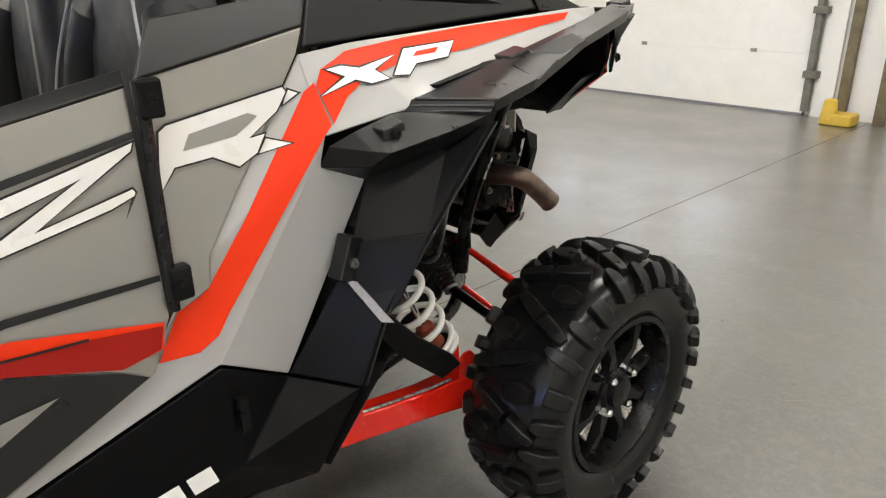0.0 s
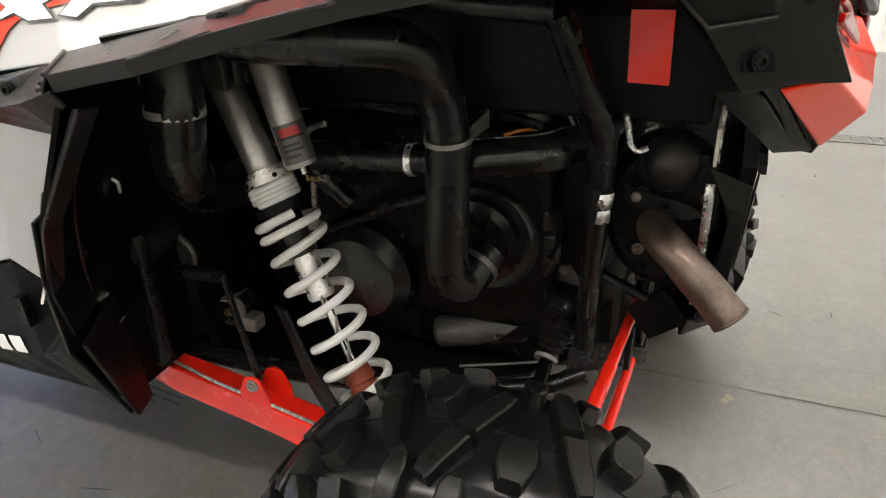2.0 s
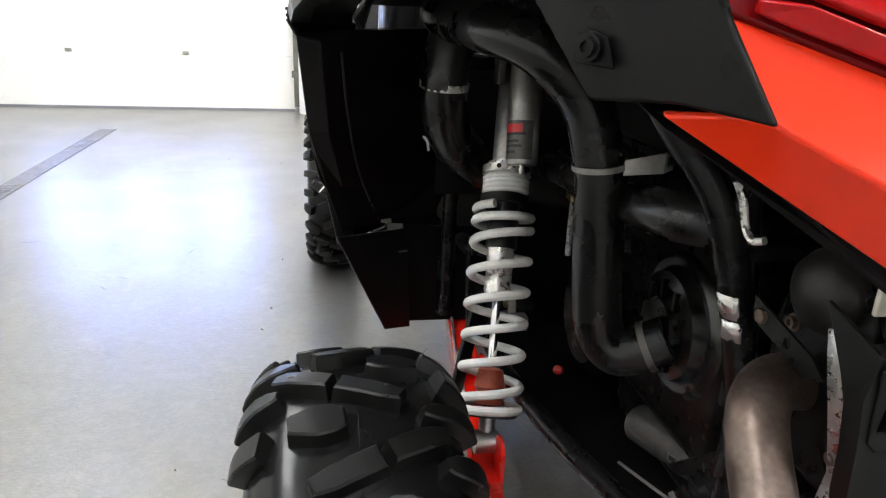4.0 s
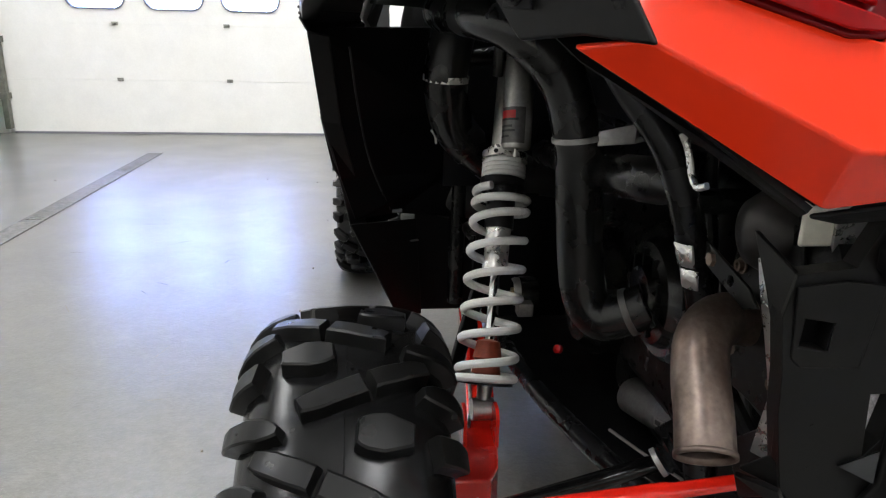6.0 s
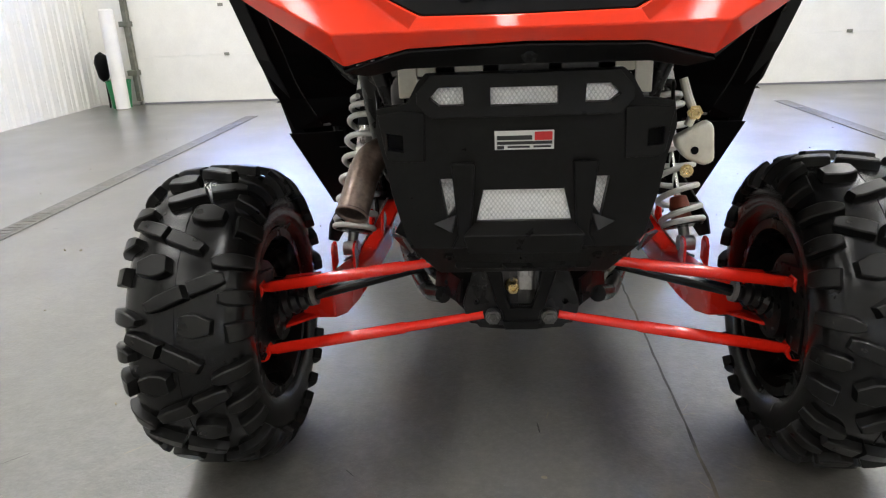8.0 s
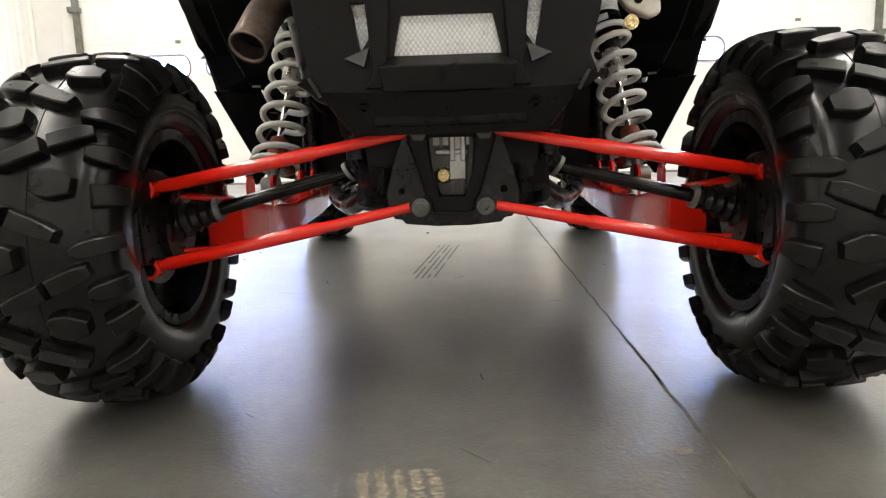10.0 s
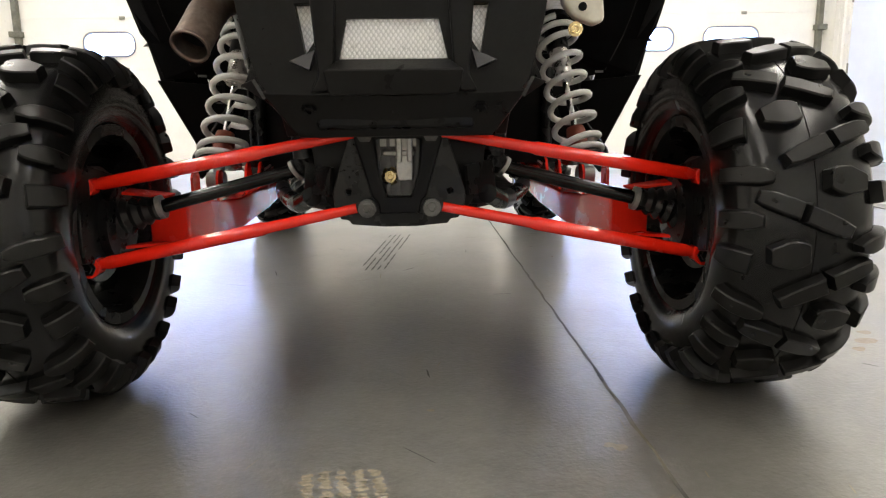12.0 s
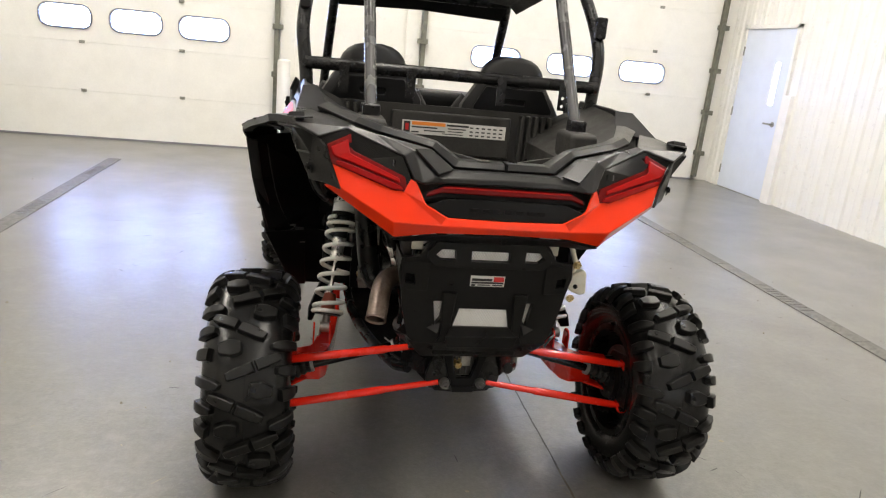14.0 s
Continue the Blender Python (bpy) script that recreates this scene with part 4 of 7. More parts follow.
    for x0, w0, w1 in ((0.048, -0.9, 0.7), (0.036, -0.8, 0.3), (0.028, -0.8, 0.5), (0.018, -0.8, 0.1)):
        part("sticker_line", wrap(x0, x0 + 0.004, w0, w1, 0.0271), "ink", res)
    # mounts and guard
    bm = plate([(0.195, 0.36), (0.245, 0.365), (0.245, 0.415), (0.232, 0.430), (0.208, 0.430), (0.195, 0.415)], [], 0.006, lambda u_, v, w: P(s, -0.472 - w, u_, v))
    part("shock_tab", bm, "redarm", arm)
    bm = plate([(0.195, 0.36), (0.245, 0.365), (0.245, 0.415), (0.232, 0.430), (0.208, 0.430), (0.195, 0.415)], [], 0.006, lambda u_, v, w: P(s, -0.416 - w, u_, v))
    part("shock_tab", bm, "redarm", arm)
    bm = shell([(-0.405, 0.470, 0.590), (-0.430, 0.430, 0.600), (-0.470, 0.360, 0.520), (-0.500, 0.290, 0.462), (-0.500, 0.262, 0.425), (-0.490, 0.312, 0.402), (-0.450, 0.390, 0.470), (-0.415, 0.445, 0.545)], [(0, 1, 2, 7), (7, 2, 3, 6), (6, 3, 4, 5)], s)
    part("shock_guard", bm, "plastic", shock, "black plastic guard under the spring", solid=0.008, bevel=0.003)
    bm = tube([P(s, -0.30, 0.44, 1.02), P(s, -0.44, 0.62, 1.00)], 0.018, 12, False)
    part("shock_tower", bm, "tube", shock)
    return arm


for s in (-1, 1):
    suspension(s)

# anti-roll bar link, bar and its bush at the left-hand pivot
link = part("sway_link", tube([(-0.410, 0.532, 0.412), (-0.418, 0.56, 0.64)], 0.0065, 8, False), "tube", car)
part("sway_bar", tube([(-0.418, 0.56, 0.64), (-0.41, 0.66, 0.63), (-0.30, 0.72, 0.57), (0.30, 0.72, 0.57)], 0.013, 12), "tube", car)
bm = lathe([(0, 0.036), (0.040, 0.036), (0.044, 0.030), (0.046, 0.012), (0.052, 0.010), (0.052, 0.0)], 24, along((-0.245, 0.677, 0.468), (-0.9, 0.677, 0.468)))
pivot = part("arm_pivot", bm, "cover", car, "black rubber bush in a cast clamp")
part("pivot_bolt", lathe([(0.050, 0.010), (0.060, 0.010), (0.062, 0.0)], 6, along((-0.245, 0.677, 0.468), (-0.9, 0.677, 0.468))), "brass", pivot, "plated pivot bolt")
for dy, dz in ((-0.046, -0.030), (0.046, -0.026)):
    part("bush_clamp", boxed(-0.300, -0.262, 0.677 + dy - 0.017, 0.677 + dy + 0.017, 0.456 + dz, 0.490 + dz), "alloydark", pivot, "cast alloy clamp ear", bevel=0.006)
part("clamp_ring", lathe([(0.0, 0.027), (0.0, 0.034), (0.034, 0.034), (0.040, 0.031), (0.040, 0.027)], 28, along((-0.262, 0.677, 0.468), (-0.9, 0.677, 0.468)), closed=True), "alloydark", pivot, "cast alloy clamp ring")
bm = tube([(-0.330, 0.735, 0.655), (-0.332, 0.716, 0.640), (-0.332, 0.704, 0.618), (-0.330, 0.712, 0.594)], [0.010] * 19, 10)
part("lever_casting", bm, "casting", car, "small cast lever at the back of the cab")

# ------------------------------------------------ chassis and drive train
bm = plate([(-0.060, 0.534), (0.060, 0.534), (0.085, 0.522), (0.108, 0.455), (0.122, 0.408), (0.118, 0.378), (0.108, 0.360), (0.094, 0.358), (0.088, 0.350), (0.030, 0.345), (-0.030, 0.345), (-0.088, 0.350), (-0.094, 0.358), (-0.108, 0.360), (-0.118, 0.378), (-0.122, 0.408), (-0.108, 0.455), (-0.085, 0.522)],
           [[(-0.042, 0.506), (0.042, 0.506), (0.034, 0.44), (0.022, 0.402), (-0.022, 0.402), (-0.034, 0.44)], rounded(-0.098, -0.088, 0.405, 0.415, 0.003, 2), rounded(0.088, 0.098, 0.405, 0.415, 0.003, 2)],
           0.012, lambda u, v, w: (u, -0.112 - (v - 0.34) * 0.02 - w, v))
dplate = part("rear_plate", bm, "tube", car, "black steel plate carrying the radius rods", bevel=0.004)
bm = plate([(-0.038, 0.372), (0.038, 0.372), (0.034, 0.354), (-0.034, 0.354)], [], 0.03, lambda u, v, w: (u, -0.128 - w * 0.5, v))
part("lower_lip", bm, "plastic", dplate)
for s in (-1, 1):
    bm = shell([(-0.125, -0.112, 0.455), (-0.130, -0.112, 0.40), (-0.19, -0.02, 0.40), (-0.185, -0.02, 0.46)], [(0, 1, 2, 3)], s)
    part("side_flange", bm, "tube", dplate, solid=0.006)
    part("side_plate", plate([(s * u, v) for u, v in ((0.090, 0.520), (0.172, 0.525), (0.160, 0.455), (0.140, 0.385), (0.112, 0.358), (0.095, 0.365))], [], 0.006, lambda u, v, w: (u, -0.098 + 0.25 * abs(u) - w, v)), "plastic", dplate, "black plate closing the frame", bevel=0.002)
bm = plate([(-0.070, 0.534), (0.070, 0.534), (0.080, 0.505), (0.056, 0.425), (0.050, 0.402), (0.040, 0.392), (0.036, 0.368), (-0.036, 0.368), (-0.040, 0.392), (-0.050, 0.402), (-0.056, 0.425), (-0.080, 0.505)],
           [[(-0.042, 0.506), (0.042, 0.506), (0.034, 0.44), (0.022, 0.402), (-0.022, 0.402), (-0.034, 0.44)]], 0.016, lambda u, v, w: (u, -0.122 - (v - 0.34) * 0.02 - w, v))
part("frame_ring", bm, "plastic", dplate, "raised black frame round the gear casing", bevel=0.006)
# final-drive casing seen through the plate
gear = part("gear_casing", boxed(-0.075, 0.075, -0.092, 0.10, 0.39, 0.54), "casting", car, "ribbed bare alloy gear casing", bevel=0.004)
for k in range(5):
    part("casing_rib", boxed(-0.04 + 0.018 * k, -0.034 + 0.018 * k, -0.105, -0.09, 0.40, 0.51), "casting", gear)
for x0, x1, y0, z0, z1 in ((-0.006, 0.026, -0.106, 0.428, 0.512), (-0.004, 0.006, -0.116, 0.462, 0.508), (0.016, 0.026, -0.116, 0.462, 0.508), (-0.03, 0.03, -0.109, 0.474, 0.484), (-0.036, 0.036, -0.102, 0.490, 0.512)):
    part("casing_lug", boxed(x0, x1, y0, -0.09, z0, z1), "alloy", gear, bevel=0.003)
bm = lathe([(0, 0.0165), (0.006, 0.0165), (0.008, 0.013), (0.022, 0.0125), (0.024, 0.0105), (0.024, 0.006), (0.014, 0.0055), (0.014, 0.0)], 28, along((-0.016, -0.096, 0.437), (-0.016, -1, 0.437)))
part("drain_plug", bm, "brass", gear, "brass drain plug")
# skid pan, frame tubes, engine and gearbox
part("skid_plate", both([(-0.30, 2.2, 0.35), (-0.34, 1.2, 0.34), (-0.30, 0.35, 0.345), (-0.16, 0.06, 0.362), (0, 0.0, 0.366), (0, 2.2, 0.35)], [(0, 1, 2, 3, 4, 5)]), "plastic", car, solid=0.008)
for s in (-1, 1):
    part("frame_tube", tube([P(s, -0.33, 1.6, 0.375), P(s, -0.335, 0.75, 0.375), P(s, -0.31, 0.40, 0.37), P(s, -0.22, 0.06, 0.37), P(s, -0.17, -0.05, 0.395)], 0.019, 14), "tube", car)
    part("frame_tube", tube([P(s, -0.184, -0.046, 0.47), P(s, -0.195, -0.053, 0.62), P(s, -0.235, -0.068, 0.77), P(s, -0.285, -0.076, 0.91), P(s, -0.345, -0.055, 1.0), P(s, -0.40, -0.03, 1.10)], 0.019, 14), "tube", car)
    part("frame_tube", tube([P(s, -0.40, -0.03, 1.10), P(s, -0.40, 0.30, 1.12), P(s, -0.42, 0.70, 1.10)], 0.019, 12), "tube", car)
    part("frame_tube", tube([P(s, -0.43, 0.742, 0.42), P(s, -0.43, 0.725, 0.75), P(s, -0.42, 0.70, 1.10)], 0.019, 12), "tube", car)
part("cross_tube", tube([(-0.262, -0.07, 0.86), (0.262, -0.07, 0.86)], 0.016, 12, False), "tube", car)
bm = boxed(-0.17, 0.22, 0.02, 0.66, 0.46, 0.88)
# Added box blocks the bright gap between engine and cargo bed.
part("under_bed_filler", boxed(-0.26, 0.26, -0.22, 0.66, 0.925, 0.988), "liner", car, "black filler box under the cargo bed", bevel=0.01)
part("engine_block", bm, "engine", car, "dark engine block deep in the bay", bevel=0.03)
bm = lathe([(0, 0.075), (0.03, 0.072), (0.05, 0.060), (0.052, 0.0)], 10, along((-0.085, 0.028, 0.492), (-0.60, 0.0, 0.38)))
# Made-up dark box that stops bright floor showing through behind the engine.
part("rear_filler", boxed(-0.11, 0.20, -0.058, 0.06, 0.50, 0.90), "engine", car, bevel=0.02)
part("output_housing", bm, "exhaustdark", car, "dull grey gearbox output housing", bevel=0.003)
outp = part("output_bracket", plate([(0.092, 0.480), (0.028, 0.592), (0.000, 0.596), (-0.034, 0.545), (-0.036, 0.505), (-0.010, 0.430), (0.070, 0.414)], [], 0.010, lambda u, v, w: (-0.106 - w, u, v)), "casting", car, "cast bracket round the drive joint", bevel=0.003)
for y_, z_ in ((0.012, 0.582), (-0.026, 0.528), (0.076, 0.470)):
    bm = bmesh.new()
    hexbolt(bm, (-0.116, y_, z_), (-1, 0, 0), 0.006, 0.005)
    part("bracket_bolt", bm, "alloydark", outp)
part("rail_edge", tube([(-0.222, 0.190, 0.392), (-0.180, 0.095, 0.391), (-0.136, 0.000, 0.392)], 0.0028, 8), "alloy", car, "thin pale strip along the skid plate edge")
bm = boxed(-0.15, 0.15, -0.02, 0.40, 0.37, 0.50)
part("gearbox", bm, "engine", car, bevel=0.03)
CV = (-0.130, 0.160, 0.658)
bm = lathe([(0, 0.152), (0.020, 0.150), (0.028, 0.143), (0.030, 0.118), (0.042, 0.112), (0.050, 0.102), (0.048, 0.090), (0.066, 0.082), (0.070, 0.064), (0.062, 0.056), (0.062, 0.046), (0.080, 0.042), (0.084, 0.0)], 56, along(CV, (-1, CV[1], CV[2])))
cvt = part("clutch_cover", bm, "cover", car, "round black ribbed drive-belt cover")
for k in range(18):
    turn = along(CV, (-1, CV[1], CV[2])) @ pose(0, 0, 0, 20 * k)
    part("rim_segment", box(bmesh.new(), 0.024, 0.036, 0.121, 0.142, -0.018, 0.018, turn), "cover", cvt, bevel=0.003)
part("cover_front", lathe([(0, 0.115), (0.06, 0.11), (0.085, 0.085), (0.09, 0.0)], 32, along((-0.15, 0.40, 0.56), (-1, 0.40, 0.56))), "cover", cvt)
for k in range(9):
    a = radians(40 * k)
    part("cover_rib", boxed(-0.204, -0.184, CV[1] + 0.058 * math.cos(a) - 0.003, CV[1] + 0.058 * math.cos(a) + 0.003, CV[2] + 0.058 * math.sin(a) - 0.014, CV[2] + 0.058 * math.sin(a) + 0.014), "engine", cvt)
tilt = Matrix.Translation((-0.228, 0.343, 0.600)) @ pose(0, 0, 0, -38, 0, 14)
lb = part("clutch_label", box(bmesh.new(), -0.001, 0.001, -0.016, 0.016, -0.030, 0.024, tilt), "ink", cvt, "small dark warning label")
part("label_band", box(bmesh.new(), -0.0022, -0.0010, -0.015, 0.015, 0.006, 0.022, tilt), "orange", lb, "orange band of the warning label")
for k in range(3):
    part("label_line", box(bmesh.new(), -0.0020, -0.0010, -0.012, 0.008, -0.024 + 0.009 * k, -0.021 + 0.009 * k, tilt), "casting", lb)
# starter
bm = lathe([(0, 0.0), (0, 0.028), (0.008, 0.034), (0.085, 0.0345), (0.09, 0.0325), (0.112, 0.0325), (0.117, 0.0355), (0.185, 0.0355), (0.20, 0.026), (0.20, 0.0)], 28, along((-0.160, 0.262, 0.420), (-0.122, 0.080, 0.450)))
starter = part("starter_motor", bm, "casting", car, "dull grey cylindrical starter motor")
mst = along((-0.160, 0.262, 0.420), (-0.122, 0.080, 0.450))
part("starter_label", box(bmesh.new(), 0.125, 0.170, -0.0362, -0.0354, -0.006, 0.008, mst), "alloydark", starter, "pale label with unreadable marks")
for k in range(2):
    part("label_mark", box(bmesh.new(), 0.129 + 0.021 * k, 0.144 + 0.021 * k, -0.0370, -0.0360, -0.003, 0.005, mst), "ink", starter)
bm = plate([(0.10, 0.43), (0.13, 0.43), (0.02, 0.53), (0.0, 0.50)], [], 0.012, lambda u, v, w: (-0.16 - w, u, v))
part("mount_bracket", bm, "engine", starter, bevel=0.003)
# air duct sweeping over the shock and down to the drive cover
duct = part("cooling_duct", tube([(-0.50, 0.52, 1.085), (-0.50, 0.36, 1.078), (-0.475, 0.22, 1.072), (-0.425, 0.155, 1.050), (-0.362, 0.148, 0.990), (-0.332, 0.146, 0.90)], 0.034, 20), "boot", car, "black rubber cooling duct")
part("lower_duct", tube([(-0.330, 0.147, 0.905), (-0.318, 0.158, 0.80), (-0.305, 0.170, 0.705), (-0.292, 0.172, 0.645), (-0.268, 0.158, 0.617), (-0.236, 0.142, 0.630), (-0.205, 0.128, 0.650)], 0.036, 24), "boot", duct)
part("hose_clamp", sweep(bmesh.new(), [(-0.333, 0.146, 0.9085), (-0.332, 0.146, 0.9010)], 0.0382, 24), "alloydark", duct, "steel worm-drive hose clamp")
part("hose_clamp", sweep(bmesh.new(), [(-0.234, 0.141, 0.6315), (-0.226, 0.1375, 0.6360)], 0.0385, 24), "casting", duct, "steel hose clamp")
bm = shell([(-0.312, 0.118, 0.918), (-0.312, 0.118, 0.897), (-0.262, 0.108, 0.902), (-0.262, 0.108, 0.930), (-0.240, 0.128, 0.934), (-0.240, 0.128, 0.903)], [(0, 1, 2, 3), (3, 2, 5, 4)])
brk = part("duct_bracket", bm, "alloy", duct, "bare alloy bracket with a hole", solid=0.003, bevel=0.002)
# The bracket's hole is uncut: a black disc paints its dark inside.
part("bracket_hole_disc", lathe([(0, 0.0065), (0.006, 0.0065), (0.006, 0.0)], 12, along((-0.252, 0.117, 0.917), (-0.40, -0.02, 0.917))), "liner", brk)
# intake duct in front, and the long pipe across the bay
intake = part("intake_duct", tube([(-0.47, 0.52, 1.08), (-0.485, 0.51, 1.0), (-0.488, 0.515, 0.95), (-0.46, 0.55, 0.86), (-0.36, 0.60, 0.78), (-0.2, 0.60, 0.75)], 0.042, 20), "boot", car, "black rubber intake duct")
part("hose_clamp", sweep(bmesh.new(), [(-0.4875, 0.513, 0.972), (-0.488, 0.514, 0.960)], 0.0445, 24), "machined", intake)
pipe = part("cross_pipe", tube([(-0.300, 0.46, 0.836), (-0.292, 0.34, 0.842), (-0.287, 0.225, 0.846), (-0.280, 0.12, 0.856), (-0.268, 0.02, 0.868)], 0.026, 18), "tube", car)
part("hose_clamp", sweep(bmesh.new(), [(-0.2875, 0.236, 0.8456), (-0.2870, 0.225, 0.8460)], 0.028, 20), "machined", pipe)
part("hose", tube([(-0.283, 0.12, 0.856), (-0.268, 0.02, 0.868), (-0.22, -0.02, 0.87)], 0.031, 16), "boot", pipe)
# wiring loom, blue plug and its pale loop
part("wiring_loom", tube([(-0.20, 0.0, 0.93), (-0.21, -0.03, 0.86), (-0.20, -0.05, 0.72), (-0.21, -0.05, 0.55)], 0.008, 8), "tube", car)
plug = part("wire_plug", boxed(-0.533, -0.521, 0.672, 0.686, 0.842, 0.858), "blue", car, "small blue wiring plug")
part("pale_wire", tube([(-0.527, 0.676, 0.846), (-0.508, 0.668, 0.850), (-0.494, 0.664, 0.838), (-0.490, 0.668, 0.818)], 0.003, 6), "spring", plug)
part("orange_wire", tube([(-0.20, 0.045, 0.885), (-0.214, 0.072, 0.884), (-0.220, 0.095, 0.876)], 0.003, 6), "orange", car)
# silver heat tape on the frame upright
bm = bmesh.new()
for seg in (((-0.2300, -0.0665, 0.752), (-0.2375, -0.0689, 0.778)), ((-0.2390, -0.0694, 0.782), (-0.2500, -0.0725, 0.812))):
    rows_ = [[bm.verts.new((cx + 0.0205 * math.cos(a), cy + 0.0205 * math.sin(a), cz)) for a in [radians(178 + wob + 9 * k) for k in range(9)]] for (cx, cy, cz), wob in zip(seg, (-4, 5))]
    for k in range(8):
        bm.faces.new((rows_[0][k], rows_[0][k + 1], rows_[1][k + 1], rows_[1][k]))
part("heat_tape", bm, "foil", car, "crinkled silver heat tape stuck on a frame tube", solid=0.0012)
part("heat_strap", tube([(-0.292, -0.106, 0.945), (-0.284, -0.110, 0.925), (-0.279, -0.114, 0.900), (-0.276, -0.124, 0.889), (-0.272, -0.138, 0.893)], 0.0042, 8), "foil", car)
part("reservoir_hose", tube([(-0.262, 0.405, 0.885), (-0.256, 0.440, 0.872), (-0.252, 0.462, 0.845), (-0.250, 0.466, 0.810), (-0.250, 0.455, 0.778), (-0.248, 0.460, 0.720), (-0.245, 0.466, 0.660)], 0.0055, 10), "cable", car, "thin braided hose")
hj = part("hose_joint", boxed(-0.262, -0.240, 0.434, 0.462, 0.772, 0.784), "brass", car, "brass hose joint", bevel=0.002)
part("joint_nut", lathe([(0, 0.008), (0.012, 0.008), (0.012, 0.0)], 6, along((-0.252, 0.434, 0.778), (-0.252, 0.3, 0.778))), "machined", hj)
part("wire_clip", boxed(-0.205, -0.197, 0.355, 0.380, 0.909, 0.917), "sign", car, "pale wiring clip")
part("diagonal_stay", tube([(-0.20, 0.48, 0.640), (-0.235, 0.30, 0.735), (-0.245, 0.18, 0.775)], 0.013, 12), "tube", car)
part("coolant_hose", tube([(-0.19, 0.64, 0.80), (-0.235, 0.56, 0.83), (-0.245, 0.47, 0.80), (-0.22, 0.40, 0.72)], 0.019, 14), "boot", car)
part("wire_harness", tube([(-0.25, 0.02, 0.905), (-0.235, 0.10, 0.915), (-0.225, 0.24, 0.908), (-0.23, 0.36, 0.915), (-0.25, 0.48, 0.905)], 0.008, 8), "boot", car)

# ------------------------------------------------ exhaust
bm = lathe([(0, 0.09), (0.02, 0.11), (0.40, 0.11), (0.42, 0.09)], 28, Matrix.Translation((-0.20, -0.165, 0.76)) @ Matrix.Diagonal((1, 0.9, 1.25, 1)))
can = part("silencer", bm, "engine", car, "dark steel silencer drum across the tail")
bm = plate([(-0.235, 0.655), (-0.12, 0.655), (-0.10, 0.74), (-0.12, 0.86), (-0.22, 0.87), (-0.245, 0.80)], [], 0.006, lambda u, v, w: (-0.206 - w, u, v))
part("silencer_flange", bm, "engine", can, bevel=0.003)
bm = lathe([(0, 0.046), (0.010, 0.044), (0.024, 0.036), (0.033, 0.020), (0.036, 0.0)], 28, along((-0.206, -0.168, 0.850), (-1, -0.168, 0.850)))
part("end_dome", bm, "exhaustdark", can, "dull dark domed end of the silencer")
bm = plate([(-0.105, 0.822), (-0.205, 0.800), (-0.225, 0.785), (-0.20, 0.775), (-0.11, 0.796)], [rounded(-0.175, -0.163, 0.790, 0.802, 0.005, 2)], 0.004, lambda u, v, w: (-0.243 - w, u, v))
part("pipe_hanger", bm, "engine", can, bevel=0.001)
part("hanger_bolt", lathe([(0, 0.009), (0.006, 0.008), (0.007, 0.0)], 6, along((-0.246, -0.125, 0.806), (-1, -0.125, 0.806))), "exhaust", can)
part("red_plug", lathe([(0, 0.010), (0.008, 0.009), (0.012, 0.0)], 12, along((-0.254, 0.424, 0.437), (-0.6, 0.1, 0.6))), "lens2", car)
for y, z in ((-0.13, 0.80), (-0.225, 0.80), (-0.13, 0.70), (-0.225, 0.70)):
    bm = bmesh.new()
    hexbolt(bm, (-0.212, y, z), (-1, 0, 0), 0.007, 0.008)
    part("flange_bolt", bm, "exhaust", can)
path = smooth_path([(-0.185, -0.150, 0.738), (-0.245, -0.162, 0.748), (-0.280, -0.190, 0.738), (-0.295, -0.222, 0.712), (-0.302, -0.252, 0.684), (-0.310, -0.282, 0.654)], 8)
bm = sweep(bmesh.new(), path, 0.0295, 28, cap=False)
part("tail_pipe", bm, "exhaust", can, "heat-browned steel tailpipe", solid=0.003)
d = (path[-1] - path[-4]).normalized()
part("pipe_lip", sweep(bmesh.new(), [path[-1] - d * 0.004, path[-1] + d * 0.001], 0.0308, 28, cap=False), "exhaust", can, solid=0.004)
# Black plug in the pipe, put there for the darkness of its bore.
part("pipe_bore_plug", sweep(bmesh.new(), [path[-8], path[-7]], 0.0270, 20), "liner", can)
L_ = [(-0.252, 0.838), (-0.245, 0.803), (-0.233, 0.758), (-0.222, 0.712), (-0.216, 0.683), (-0.221, 0.654), (-0.226, 0.618)]
R_ = [(-0.246, 0.838), (-0.235, 0.803), (-0.221, 0.758), (-0.210, 0.712), (-0.202, 0.683), (-0.198, 0.654), (-0.188, 0.604)]
bm = bmesh.new()
rows_ = [[bm.verts.new((x, -0.232 + dy, z)) for x, z in line] for line, dy in ((L_, 0.010), ([((a + c) / 2, (b + d) / 2) for (a, b), (c, d) in zip(L_, R_)], -0.003), (R_, 0.0))]
for a, b in zip(rows_, rows_[1:]):
    for k in range(6):
        bm.faces.new((a[k], a[k + 1], b[k + 1], b[k]))
part("heat_shield_edge", bm, "foil", can, "crinkled silver edge of the heat shield", solid=0.003)
bm = boxed(-0.185, 0.185, -0.235, -0.228, 0.62, 0.885)
part("heat_shield", bm, "foil", can, "silver heat shield behind the rear guard")

# ------------------------------------------------ rear guard (black moulded bumper)
def guard_y(z):
    return -0.292 + max(0.0, 0.83 - z) * 0.105 + max(0, z - 0.83) * 0.10


